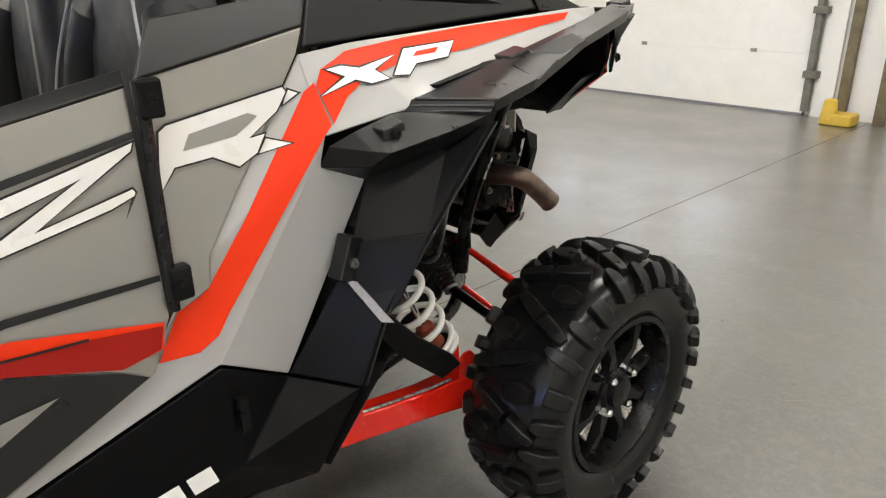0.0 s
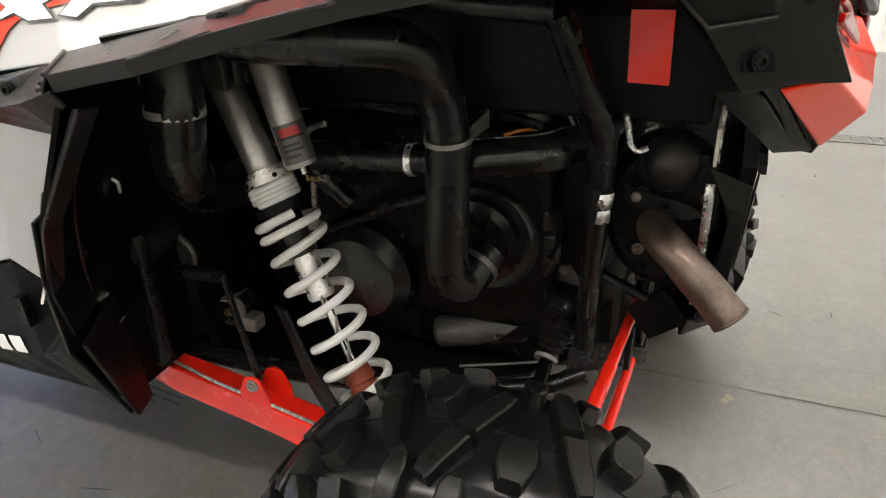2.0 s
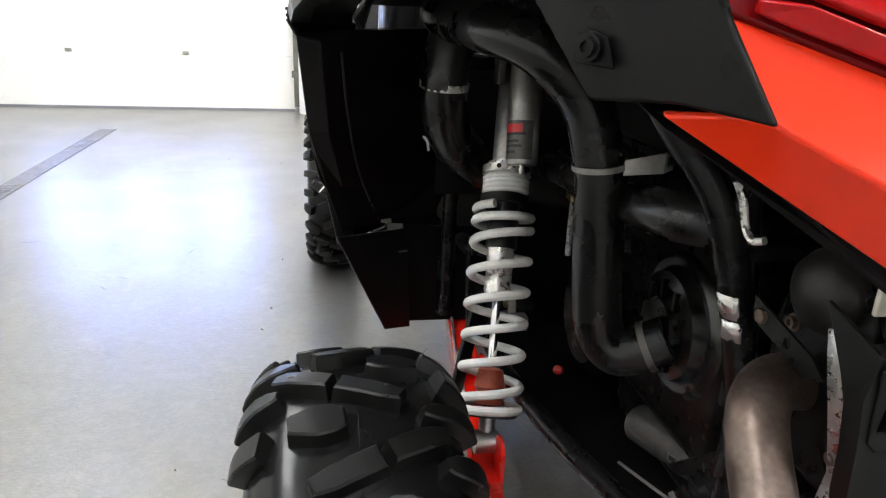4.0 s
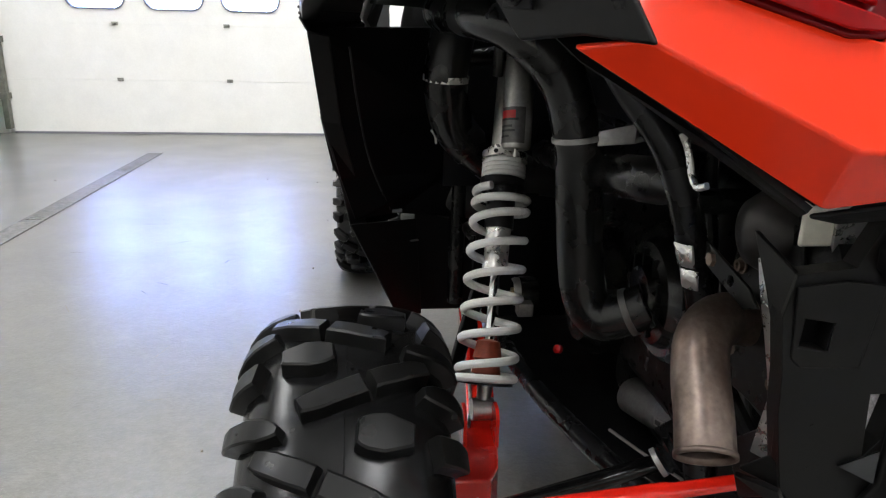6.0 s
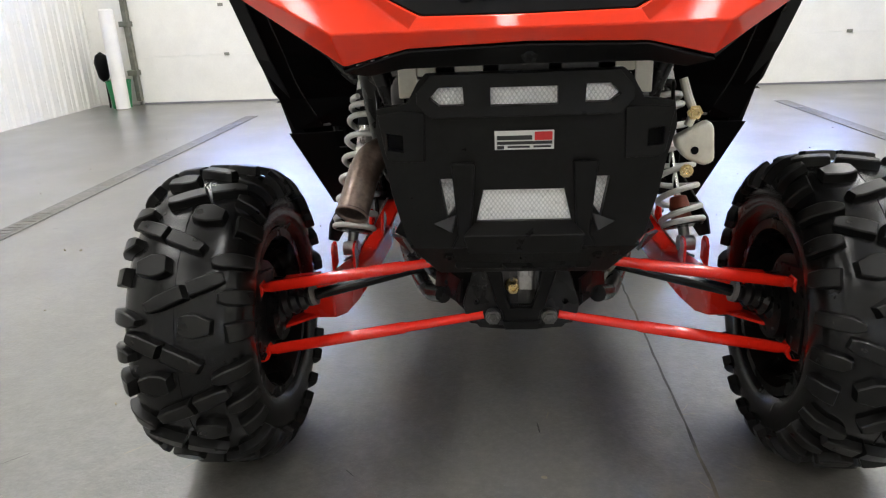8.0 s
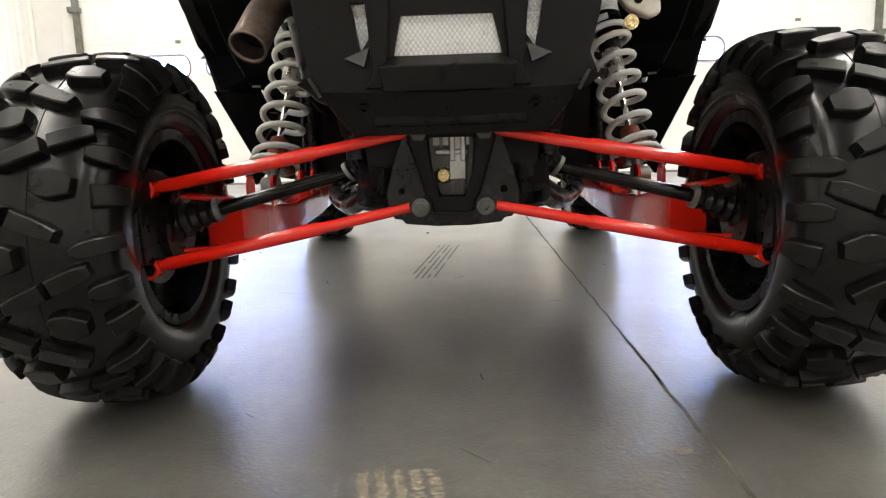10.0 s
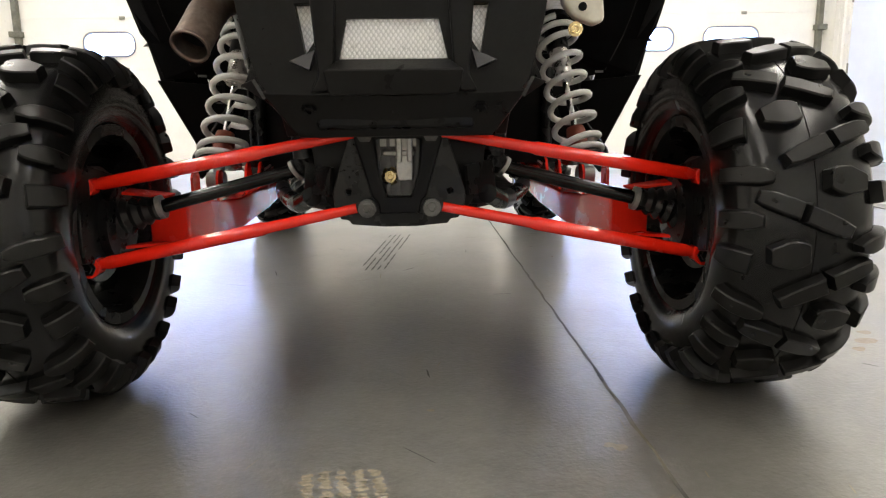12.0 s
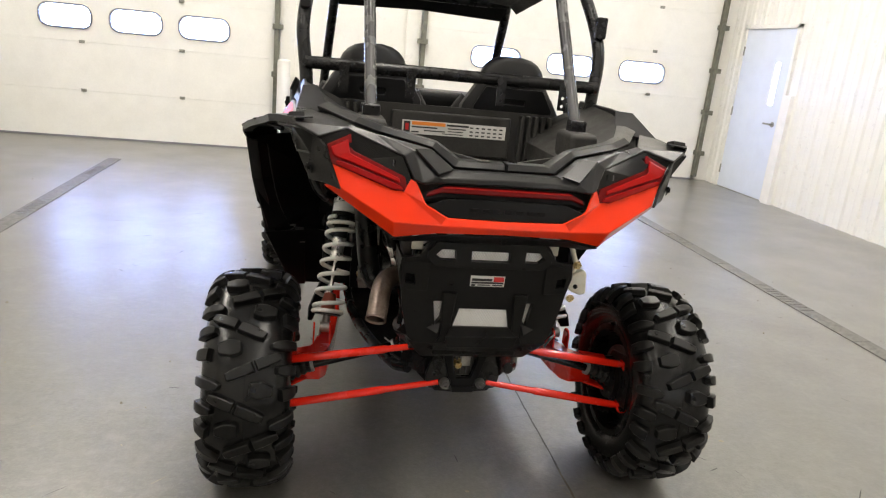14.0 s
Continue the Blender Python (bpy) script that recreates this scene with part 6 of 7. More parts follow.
def flare(s):
    """Arch moulding: a plain run over the wheel, and a stepped nose with ribs and a bolt boss at its front."""
    n = len(FL)
    V = [a for a, b in FL] + [b for a, b in FL] + [(b[0] + 0.004, b[1], b[2] - 0.020) for a, b in FL] + [(b[0] + 0.034, b[1] + 0.01, b[2] - 0.018) for a, b in FL]
    F = []
    for k in range(n - 1):
        F += [(k, k + 1, n + k + 1, n + k), (n + k, n + k + 1, 2 * n + k + 1, 2 * n + k), (2 * n + k, 2 * n + k + 1, 3 * n + k + 1, 3 * n + k)]
    fl = part("fender_flare", shell(V, F, s), "plastic2", car, "dark grey moulded fender flare", bevel=0.003, solid=0.004)
    NV = [(-0.636, 0.686, 1.002), (-0.621, 0.592, 0.961), (-0.646, 0.673, 1.034), (-0.685, 0.627, 1.000), (-0.690, 0.621, 1.024), (-0.650, 0.630, 1.050), (-0.704, 0.601, 1.021), (-0.645, 0.557, 1.065),
          (-0.650, 0.530, 1.067), (-0.749, 0.436, 1.062), (-0.731, 0.501, 1.043), (-0.740, 0.418, 1.046), (-0.700, 0.500, 1.006), (-0.635, 0.640, 1.045), (-0.752, 0.420, 1.066), (-0.664, 0.560, 1.056)]
    # Nose gets a duller plastic than its flare, imitating the shade on it.
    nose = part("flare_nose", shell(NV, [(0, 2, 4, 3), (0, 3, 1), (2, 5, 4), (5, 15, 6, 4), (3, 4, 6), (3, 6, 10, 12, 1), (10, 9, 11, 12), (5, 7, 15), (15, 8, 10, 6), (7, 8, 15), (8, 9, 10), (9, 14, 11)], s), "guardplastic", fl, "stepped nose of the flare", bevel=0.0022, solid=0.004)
    part("rib_step", shell([(-0.650, 0.531, 1.067), (-0.644, 0.509, 1.084), (-0.751, 0.421, 1.084), (-0.750, 0.436, 1.062), (-0.647, 0.520, 1.074), (-0.752, 0.430, 1.072)], [(0, 4, 5, 3), (4, 1, 2, 5)], s), "plastic2", nose, "ribbed step", bevel=0.002, solid=0.004)
    for dz, dy in ((0.0, 0.0), (-0.0095, 0.0095), (-0.017, 0.017)):
        part("rib", tube([P(s, -0.650, 0.506 + dy, 1.0845 + dz), P(s, -0.752, 0.4205 + dy * 0.9, 1.0840 + dz)], 0.0024, 8, False), "plastic2", nose)
    for (bx, by, bz), w, h in (((-0.676, 0.576, 1.043), 0.024, 0.013), ((-0.648, 0.256, 1.124), 0.030, 0.0125), ((-0.566, -0.196, 1.192), 0.020, 0.015)):
        bm = bmesh.new()
        bm.faces.layers.int.new("folded")
        m = Matrix.Translation(P(s, bx, by, bz)) @ pose(0, 0, 0, -12, 0, 0) @ Matrix.Diagonal((1 if s > 0 else -1, 1, 1, 1))
        vs = [bm.verts.new(m @ Vector(v)) for v in ((0.008, -w, -h), (0.008, w, -h), (0.006, w * 0.8, h), (0.006, -w * 0.9, h),
                                                     (-0.035, -w * 1.4, -h * 1.5), (-0.035, w * 1.3, -h * 1.5), (-0.035, w * 1.0, h * 1.2), (-0.035, -w * 1.1, h * 1.2))]
        for f in ((0, 1, 2, 3), (0, 4, 5, 1), (1, 5, 6, 2), (2, 6, 7, 3), (3, 7, 4, 0), (7, 6, 5, 4)):
            bm.faces.new([vs[i] for i in f])
        boss = part("bolt_boss", bm, "plastic2", fl, bevel=0.003)
        bm = bmesh.new()
        hexbolt(bm, P(s, bx - 0.008, by, bz), (-1 if s < 0 else 1, 0, 0), 0.0072, 0.006)
        part("flare_bolt", bm, "engine", boss)
    # sunken wedge facets beside the middle boss
    part("wedge", shell([(-0.745, 0.312, 1.1025), (-0.676, 0.300, 1.122), (-0.678, 0.281, 1.114), (-0.716, 0.225, 1.128)], [(0, 1, 2), (0, 2, 3)], s), "plastic2", fl, bevel=0.0015, solid=0.004)
    part("tail_wedge", shell([(-0.656, 0.238, 1.118), (-0.640, 0.236, 1.140), (-0.640, 0.090, 1.160), (-0.690, 0.110, 1.150), (-0.704, 0.200, 1.133)], [(0, 1, 2, 3, 4)], s), "plastic2", fl, bevel=0.002, solid=0.006)
    return fl


SK = [(-0.622, 0.593, 0.964), (-0.735, 0.412, 1.046), (-0.724, 0.548, 0.881), (-0.697, 0.627, 0.753), (-0.673, 0.661, 0.623), (-0.571, 0.741, 0.638), (-0.622, 0.639, 0.834), (-0.648, 0.655, 0.790)]


def skirt(s):
    sk = part("wheel_arch_skirt", shell(SK, [(0, 1, 2, 6), (6, 2, 3, 7), (6, 7, 4, 5), (7, 3, 4)], s), "plastic", car, "black moulded wheel-arch skirt", bevel=0.004, solid=0.006)
    bm = bmesh.new()
    box(bm, -0.016, 0.016, -0.018, 0.018, -0.038, 0.038, Matrix.Translation(P(s, -0.626, 0.644, 0.841)) @ pose(0, 0, 0, 23, 0, 10 if s < 0 else -10))
    blk = part("skirt_block", bm, "plastic2", sk, "moulded clip block", bevel=0.004)
    bm = bmesh.new()
    hexbolt(bm, P(s, -0.643, 0.640, 0.834), (-1 if s < 0 else 1, 0, 0), 0.0065, 0.005)
    part("skirt_bolt", bm, "casting", blk)
    part("skirt_panel", shell([(-0.646, 0.628, 0.868), (-0.732, 0.551, 0.889), (-0.712, 0.604, 0.775), (-0.696, 0.622, 0.747), (-0.640, 0.645, 0.806)], [(0, 1, 2, 3, 4)], s), "plastic", sk, "raised lower panel of the skirt", bevel=0.003, solid=0.006)
    # Pale metal strip imitates light glinting off the black skirt.
    part("skirt_glint", shell([(-0.638, 0.655, 0.806), (-0.652, 0.644, 0.806), (-0.712, 0.619, 0.744), (-0.697, 0.632, 0.744)], [(0, 1, 2, 3)], s), "alloydark", sk, "pale strip painted as a glint on the skirt", solid=0.004)
    lip = [SK[1], SK[2], SK[3], SK[4]]
    part("arch_lip", shell([(x - 0.003, y - 0.006, z) for x, y, z in lip] + [(x + 0.034, y + 0.004, z - 0.006) for x, y, z in lip], [(k, k + 1, k + 5, k + 4) for k in range(3)], s), "plastic2", sk, "rolled edge of the wheel arch", solid=0.005, bevel=0.002)
    # liner facing the wheel
    LN = [(-0.740, 0.430, 1.052), (-0.724, 0.548, 0.881), (-0.697, 0.615, 0.753), (-0.668, 0.640, 0.658), (-0.50, 0.60, 1.06), (-0.47, 0.68, 0.88), (-0.45, 0.72, 0.75), (-0.45, 0.735, 0.640), (-0.578, 0.690, 0.660)]
    part("arch_liner", shell(LN, [(0, 1, 5, 4), (1, 2, 6, 5), (2, 3, 8, 7, 6)], s), "liner", sk, "black wheel-arch liner", solid=0.006)
    flap = part("mud_flap", shell([(-0.680, 0.612, 0.652), (-0.576, 0.679, 0.414), (-0.518, 0.705, 0.407), (-0.532, 0.712, 0.640)], [(0, 1, 2, 3)], s), "plastic", sk, "black moulded mud flap", solid=0.007, bevel=0.002)
    for q in (0.22, 0.62):
        a_, b_ = Vector((-0.524, 0.703, 0.640 - 0.23 * q)), Vector((-0.546, 0.693, 0.641 - 0.23 * q))
        part("flap_slot", sweep(bmesh.new(), [P(s, *a_), P(s, *b_)], 0.0025, 6), "greyplastic", flap)
    part("liner_clip", boxed(*sorted((s * 0.563, s * 0.585)), 0.672, 0.684, 0.663, 0.669), "greyplastic", sk)
    part("liner_seam", tube([P(s, -0.668, 0.464, 1.020), P(s, -0.656, 0.552, 0.907), P(s, -0.633, 0.613, 0.786), P(s, -0.590, 0.672, 0.670)], 0.0022, 6), "plastic2", sk)
    part("liner_roof", shell([(-0.645, 0.45, 1.10), (-0.64, 0.30, 1.124), (-0.61, 0.06, 1.150), (-0.57, -0.13, 1.155), (-0.40, -0.13, 1.15), (-0.40, 0.10, 1.15), (-0.42, 0.40, 1.14), (-0.44, 0.66, 1.12), (-0.52, 0.60, 1.10)],
                             [(0, 1, 6, 7, 8), (1, 2, 5, 6), (2, 3, 4, 5)], s), "liner", sk, solid=0.006)
    return sk


PL = [(-0.596, 0.683, 1.165), (-0.588, 0.856, 0.897), (-0.586, 0.860, 0.853), (-0.578, 0.910, 0.830), (-0.570, 0.955, 0.748), (-0.548, 1.170, 0.640), (-0.530, 1.60, 0.47), (-0.530, 1.60, 0.44), (-0.552, 1.170, 0.600),
      (-0.582, 0.861, 0.710), (-0.637, 0.672, 1.048), (-0.571, 0.741, 0.638), (-0.622, 0.593, 0.964), (-0.637, 0.684, 1.006)]
PL_F = [(0, 1, 10), (1, 2, 9, 10), (2, 3, 9), (3, 4, 9), (4, 5, 8, 9), (5, 6, 7, 8), (10, 9, 11, 12, 13)]
QU = [(-0.596, 0.683, 1.165), (-0.585, 0.578, 1.175), (-0.580, 0.434, 1.181), (-0.562, 0.006, 1.200), (-0.560, -0.09, 1.200), (-0.574, -0.085, 1.165), (-0.630, 0.298, 1.118), (-0.651, 0.509, 1.072), (-0.637, 0.672, 1.048)]
QU_F = [(0, 1, 7, 8), (1, 2, 6, 7), (2, 3, 5, 6), (3, 4, 5)]
DR = [(-0.604, 0.690, 1.165), (-0.602, 0.862, 0.895), (-0.600, 0.866, 0.850), (-0.598, 0.915, 0.826), (-0.596, 0.925, 1.152), (-0.604, 0.676, 1.203)]
DF = [(-0.600, 0.935, 1.150), (-0.600, 0.930, 0.826), (-0.592, 0.960, 0.744), (-0.575, 1.170, 0.632), (-0.560, 1.60, 0.47), (-0.570, 1.70, 0.60), (-0.590, 1.70, 0.95), (-0.598, 1.40, 1.055), (-0.600, 1.10, 1.115), (-0.610, 1.2, 0.88)]
RK = [(-0.582, 0.861, 0.704), (-0.571, 0.741, 0.634), (-0.668, 0.662, 0.618), (-0.570, 0.700, 0.405), (-0.520, 0.80, 0.385), (-0.50, 1.70, 0.36), (-0.535, 1.72, 0.43), (-0.553, 1.170, 0.594), (-0.592, 0.85, 0.52), (-0.560, 1.2, 0.47)]


def drape(poly, panel, off=0.0016, s=-1):
    """A thin film laid on a side panel: poly in (y, z), subdivided and dropped on the panel's faces along x."""
    verts, faces = panel
    tris = [(f[0], f[i], f[i + 1]) for f in faces for i in range(1, len(f) - 1)]

    def depth(y, z):
        best, near = None, None
        for t in tris:
            (xa, ya, za), (xb, yb, zb), (xc, yc, zc) = (verts[i] for i in t)
            det = (yb - ya) * (zc - za) - (yc - ya) * (zb - za)
            if abs(det) < 1e-9:
                continue
            u = ((y - ya) * (zc - za) - (yc - ya) * (z - za)) / det
            v = ((yb - ya) * (z - za) - (y - ya) * (zb - za)) / det
            miss = max(-u, -v, u + v - 1, 0)
            x = xa + u * (xb - xa) + v * (xc - xa)
            if best is None or miss < best - 1e-6 or (miss < 1e-6 and best < 1e-6 and x < near):
                best, near = miss, x
        return near

    bm = bmesh.new()
    vs = [bm.verts.new((0, y, z)) for y, z in poly]
    es = [bm.edges.new((vs[i], vs[(i + 1) % len(vs)])) for i in range(len(vs))]
    bmesh.ops.triangle_fill(bm, edges=es, use_beauty=True)
    for _ in range(4):
        long = [e for e in bm.edges if e.calc_length() > 0.035]
        if not long:
            break
        bmesh.ops.subdivide_edges(bm, edges=long, cuts=1)
        bmesh.ops.triangulate(bm, faces=bm.faces[:])
    for v in bm.verts:
        x = depth(v.co.y, v.co.z) - off
        v.co.x = x if s < 0 else -x
    return bm


def grow(poly, d):
    """The polygon pushed out by d."""
    n, out = len(poly), []
    area = sum(poly[i][0] * poly[(i + 1) % n][1] - poly[(i + 1) % n][0] * poly[i][1] for i in range(n))
    sg = 1 if area > 0 else -1
    for i in range(n):
        (ax, ay), (bx, by), (cx, cy) = poly[i - 1], poly[i], poly[(i + 1) % n]
        n1 = Vector((by - ay, ax - bx)).normalized() * sg
        n2 = Vector((cy - by, bx - cx)).normalized() * sg
        k = (n1 + n2).normalized()
        out.append((bx + k.x * d / max(0.5, k.dot(n1)), by + k.y * d / max(0.5, k.dot(n1))))
    return out


for s in (-1, 1):
    flare(s)
    skirt(s)
    pil = part("body_pillar", shell(PL, PL_F, s), "silver", car, "silver metallic side pillar with a red stripe", bevel=0.005, solid=0.006)
    part("red_stripe", drape([(0.672, 1.125), (0.663, 1.064), (0.676, 1.047), (0.756, 0.925), (0.839, 0.798), (0.858, 0.764), (0.890, 0.744), (0.948, 0.746), (0.910, 0.823), (0.878, 0.834), (0.860, 0.851), (0.770, 0.989), (0.688, 1.113)][::-1], (PL, PL_F), 0.003, s), "redfilm", pil, "red stripe film")
    qua = part("quarter_panel", shell(QU, QU_F, s), "silver", car, "silver metallic quarter panel with red and white graphics", bevel=0.004, solid=0.006)
    part("red_stripe", drape([(0.668, 1.120), (0.655, 1.142), (0.600, 1.163), (0.480, 1.174), (0.300, 1.184), (0.010, 1.193), (0.030, 1.180), (0.200, 1.163), (0.345, 1.148), (0.500, 1.138), (0.585, 1.122), (0.622, 1.100), (0.655, 1.064)], (QU, QU_F), 0.003, s), "redfilm", qua, "red stripe film")
    part("panel_liner", shell([(x + 0.014, y, z - 0.004) for x, y, z in QU], QU_F, s), "liner", qua, "black inside of the panel")
    # angular white marks, edged in black
    marks = [[(0.648, 1.141), (0.62, 1.144), (0.587, 1.138), (0.511, 1.151), (0.56, 1.133), (0.537, 1.118), (0.576, 1.115), (0.603, 1.123), (0.668, 1.104), (0.619, 1.129)],
             [(0.526, 1.122), (0.489, 1.158), (0.371, 1.163), (0.402, 1.140), (0.474, 1.135), (0.496, 1.120)]]
    part("red_inset", drape([(0.477, 1.146), (0.465, 1.153), (0.413, 1.156), (0.427, 1.148)], (QU, QU_F), 0.0066, s), "redfilm", qua)
    for mk in marks:
        w = part("white_mark", drape(mk, (QU, QU_F), 0.0054, s), "white", qua, "white angular graphic")
        part("mark_edge", drape(grow(mk, 0.0028), (QU, QU_F), 0.0042, s), "blackfilm", w)
    DR_F = [(0, 1, 4, 5), (1, 2, 3, 4)]
    dr = part("rear_door_panel", shell(DR, DR_F, s), "silver2", car, "warm grey metallic panel behind the door", solid=0.008, bevel=0.003)
    DF_F = [(0, 1, 9, 8), (1, 2, 9), (2, 3, 9), (3, 4, 9), (4, 5, 9), (5, 6, 9), (6, 7, 9), (7, 8, 9)]
    df = part("side_door", shell(DF, DF_F, s), "silver2", car, "warm grey metallic door with graphics", solid=0.010, bevel=0.003)
    # broad white strokes edged in black across door and rear panel
    for mk, on in (([(1.30, 0.985), (1.12, 1.031), (1.096, 1.038), (0.940, 1.078), (0.944, 1.068), (1.072, 0.991), (0.95, 1.019), (0.947, 1.014), (0.968, 0.974), (0.949, 1.01), (0.98, 0.999), (1.111, 0.972), (1.30, 0.93), (1.30, 0.945),
                     (1.131, 0.983), (1.106, 0.992), (1.008, 1.045), (1.1, 1.018), (1.30, 0.968)], (DF, DF_F)),
                   ([(0.904, 1.085), (0.894, 1.092), (0.721, 1.123), (0.716, 1.116), (0.733, 1.091), (0.781, 1.058), (0.756, 1.061), (0.771, 1.036), (0.8, 1.021), (0.837, 1.041), (0.891, 1.036), (0.913, 1.006), (0.909, 1.049)], (DR, DR_F)),
                   ([(0.715, 1.106), (0.708, 1.117), (0.697, 1.112), (0.719, 1.097)], (PL, PL_F)), ([(0.764, 1.032), (0.751, 1.052), (0.72, 1.043)], (PL, PL_F))):
        host = {id(DF): df, id(DR): dr, id(PL): pil}[id(on[0])]
        w = part("white_mark", drape(mk, on, 0.0054, s), "white", host, "white angular graphic edged in black")
        part("mark_edge", drape(grow(mk, 0.0028), on, 0.0042, s), "blackfilm", w)
    part("grey_inset", drape([(0.877, 1.056), (0.866, 1.077), (0.779, 1.094), (0.765, 1.088), (0.8, 1.065)], (DR, DR_F), 0.0066, s), "silver2", dr)
    part("dark_stripe", drape([(1.30, 1.012), (1.115, 1.053), (1.091, 1.059), (0.935, 1.092), (0.936, 1.083), (1.093, 1.048), (1.30, 0.998)], (DF, DF_F), 0.003, s), "blackfilm", df, "dark pinstripe film")
    part("dark_line", drape([(1.40, 0.845), (1.125, 0.896), (0.935, 0.893), (0.935, 0.884), (1.125, 0.884), (1.40, 0.83)], (DF, DF_F), 0.003, s), "blackfilm", df)
    part("red_flash", drape([(1.40, 0.86), (1.127, 0.866), (1.04, 0.846), (0.940, 0.822), (0.945, 0.780), (1.005, 0.770), (1.138, 0.822), (1.40, 0.80)], (DF, DF_F), 0.003, s), "redfilm", df, "red flash film")
    part("dark_flash", drape([(1.40, 0.838), (1.142, 0.843), (1.040, 0.834), (0.943, 0.818), (0.950, 0.782), (1.005, 0.772), (1.138, 0.820), (1.40, 0.80)], (DF, DF_F), 0.0055, s), "darkred", df, "dark red lower half of the flash")
    part("flash_line", drape([(1.40, 0.842), (1.142, 0.8465), (1.040, 0.8375), (1.040, 0.8335), (1.142, 0.8425), (1.40, 0.837)], (DF, DF_F), 0.0075, s), "blackfilm", df)
    part("black_flash", drape([(1.40, 0.79), (1.138, 0.818), (1.005, 0.764), (0.970, 0.742), (1.170, 0.640), (1.40, 0.56)], (DF, DF_F), 0.003, s), "blackfilm", df, "black flash film")
    part("grey_flash", drape([(1.40, 0.72), (1.158, 0.755), (1.087, 0.764), (1.165, 0.720), (1.40, 0.64)], (DF, DF_F), 0.005, s), "silver2", df)
    # hinge bar and its two brackets
    part("hinge_bar", sweep(bmesh.new(), [P(s, -0.612, 0.921, 1.12), P(s, -0.612, 0.926, 0.84)], 0.0085, 10), "tube", dr, "black hinge bar")
    for zz in (1.132, 0.880):
        bm = bmesh.new()
        box(bm, -0.012, 0.012, -0.016, 0.016, -0.025, 0.025, Matrix.Translation(P(s, -0.616, 0.914, zz)))
        part("hinge_bracket", bm, "plastic", dr, bevel=0.005)
        bm = bmesh.new()
        hexbolt(bm, P(s, -0.628, 0.914, zz), (-1 if s < 0 else 1, 0, 0), 0.006, 0.004)
        part("hinge_bolt", bm, "engine", dr)
    # belt line and upper black moulding
    bm = shell([(-0.604, 0.935, 1.150), (-0.602, 1.10, 1.115), (-0.600, 1.40, 1.055), (-0.592, 1.70, 0.95), (-0.575, 1.70, 0.965), (-0.580, 1.40, 1.072), (-0.582, 1.10, 1.132), (-0.584, 0.93, 1.168)], [(0, 1, 6, 7), (1, 2, 5, 6), (2, 3, 4, 5)], s)
    part("door_sill_trim", bm, "plastic2", df, "dark grey door top trim", solid=0.008, bevel=0.003)
    bm = shell([(-0.604, 0.925, 1.153), (-0.606, 0.676, 1.205), (-0.585, 0.655, 1.255), (-0.575, 0.885, 1.225)], [(0, 1, 2, 3)], s)
    part("upper_panel", bm, "plastic2", dr, "dark grey upper moulding", solid=0.010, bevel=0.004)
    bm = shell([(-0.590, 0.672, 1.172), (-0.575, 0.434, 1.186), (-0.560, 0.10, 1.203), (-0.535, 0.12, 1.255), (-0.545, 0.30, 1.262), (-0.555, 0.63, 1.262)], [(0, 1, 4, 5), (1, 2, 3, 4)], s)
    part("bed_rail", bm, "plastic2", car, "dark grey moulded cargo-bed side rail", solid=0.012, bevel=0.006)
    # rocker with pale bars for its lettering
    RK_F = [(0, 1, 8), (1, 2, 8), (2, 3, 8), (3, 4, 8), (4, 5, 9), (4, 9, 8), (5, 6, 9), (6, 7, 9), (7, 0, 8), (7, 8, 9)]
    rk = part("rocker_panel", shell(RK, RK_F, s), "liner", car, "black moulded rocker panel", solid=0.008, bevel=0.022, segments=4)
    for k in range(7):
        y0 = 0.905 + k * 0.052
        z0 = 0.545 - k * 0.010
        part("white_bar", drape([(y0, z0), (y0 + 0.040, z0 - 0.008), (y0 + 0.030, z0 - 0.042), (y0 - 0.010, z0 - 0.034)], (RK, RK_F), 0.003, s), "white", rk, "white lettering bar")
    part("rocker_clip", boxed(*sorted((s * 0.590, s * 0.606)), 0.835, 0.850, 0.590, 0.650), "engine", rk)

# ------------------------------------------------ cargo bed
BED = [(-0.42, 0.52, 1.20), (0, 0.52, 1.20), (0, 0.52, 1.0), (-0.30, 0.52, 1.0), (-0.28, -0.24, 1.0), (0, -0.24, 1.0), (-0.40, -0.27, 1.13), (0, -0.28, 1.118), (-0.52, 0.02, 1.20), (-0.545, 0.30, 1.25), (-0.545, 0.52, 1.255), (-0.30, -0.20, 1.165), (-0.284, -0.25, 1.095), (-0.305, 0.52, 1.095)]
bm = both(BED, [(0, 1, 2, 3, 13), (3, 2, 5, 4), (4, 5, 7, 11, 6, 12), (3, 4, 12, 13), (0, 13, 12, 6, 8, 9, 10)])
bed = part("cargo_bed", bm, "bedplastic", car, "black moulded cargo bed", solid=0.008, bevel=0.006)
# Black offset copy of the bed's sheets hides their grey undersides.
for s in (-1, 1):
    part("bed_underside", shell([(x * 1.03 - 0.004, y, z - 0.016) for x, y, z in BED], [(3, 4, 12, 13), (0, 13, 12, 6, 8, 9, 10)], s), "liner", bed, "black sheet under the cargo bed")
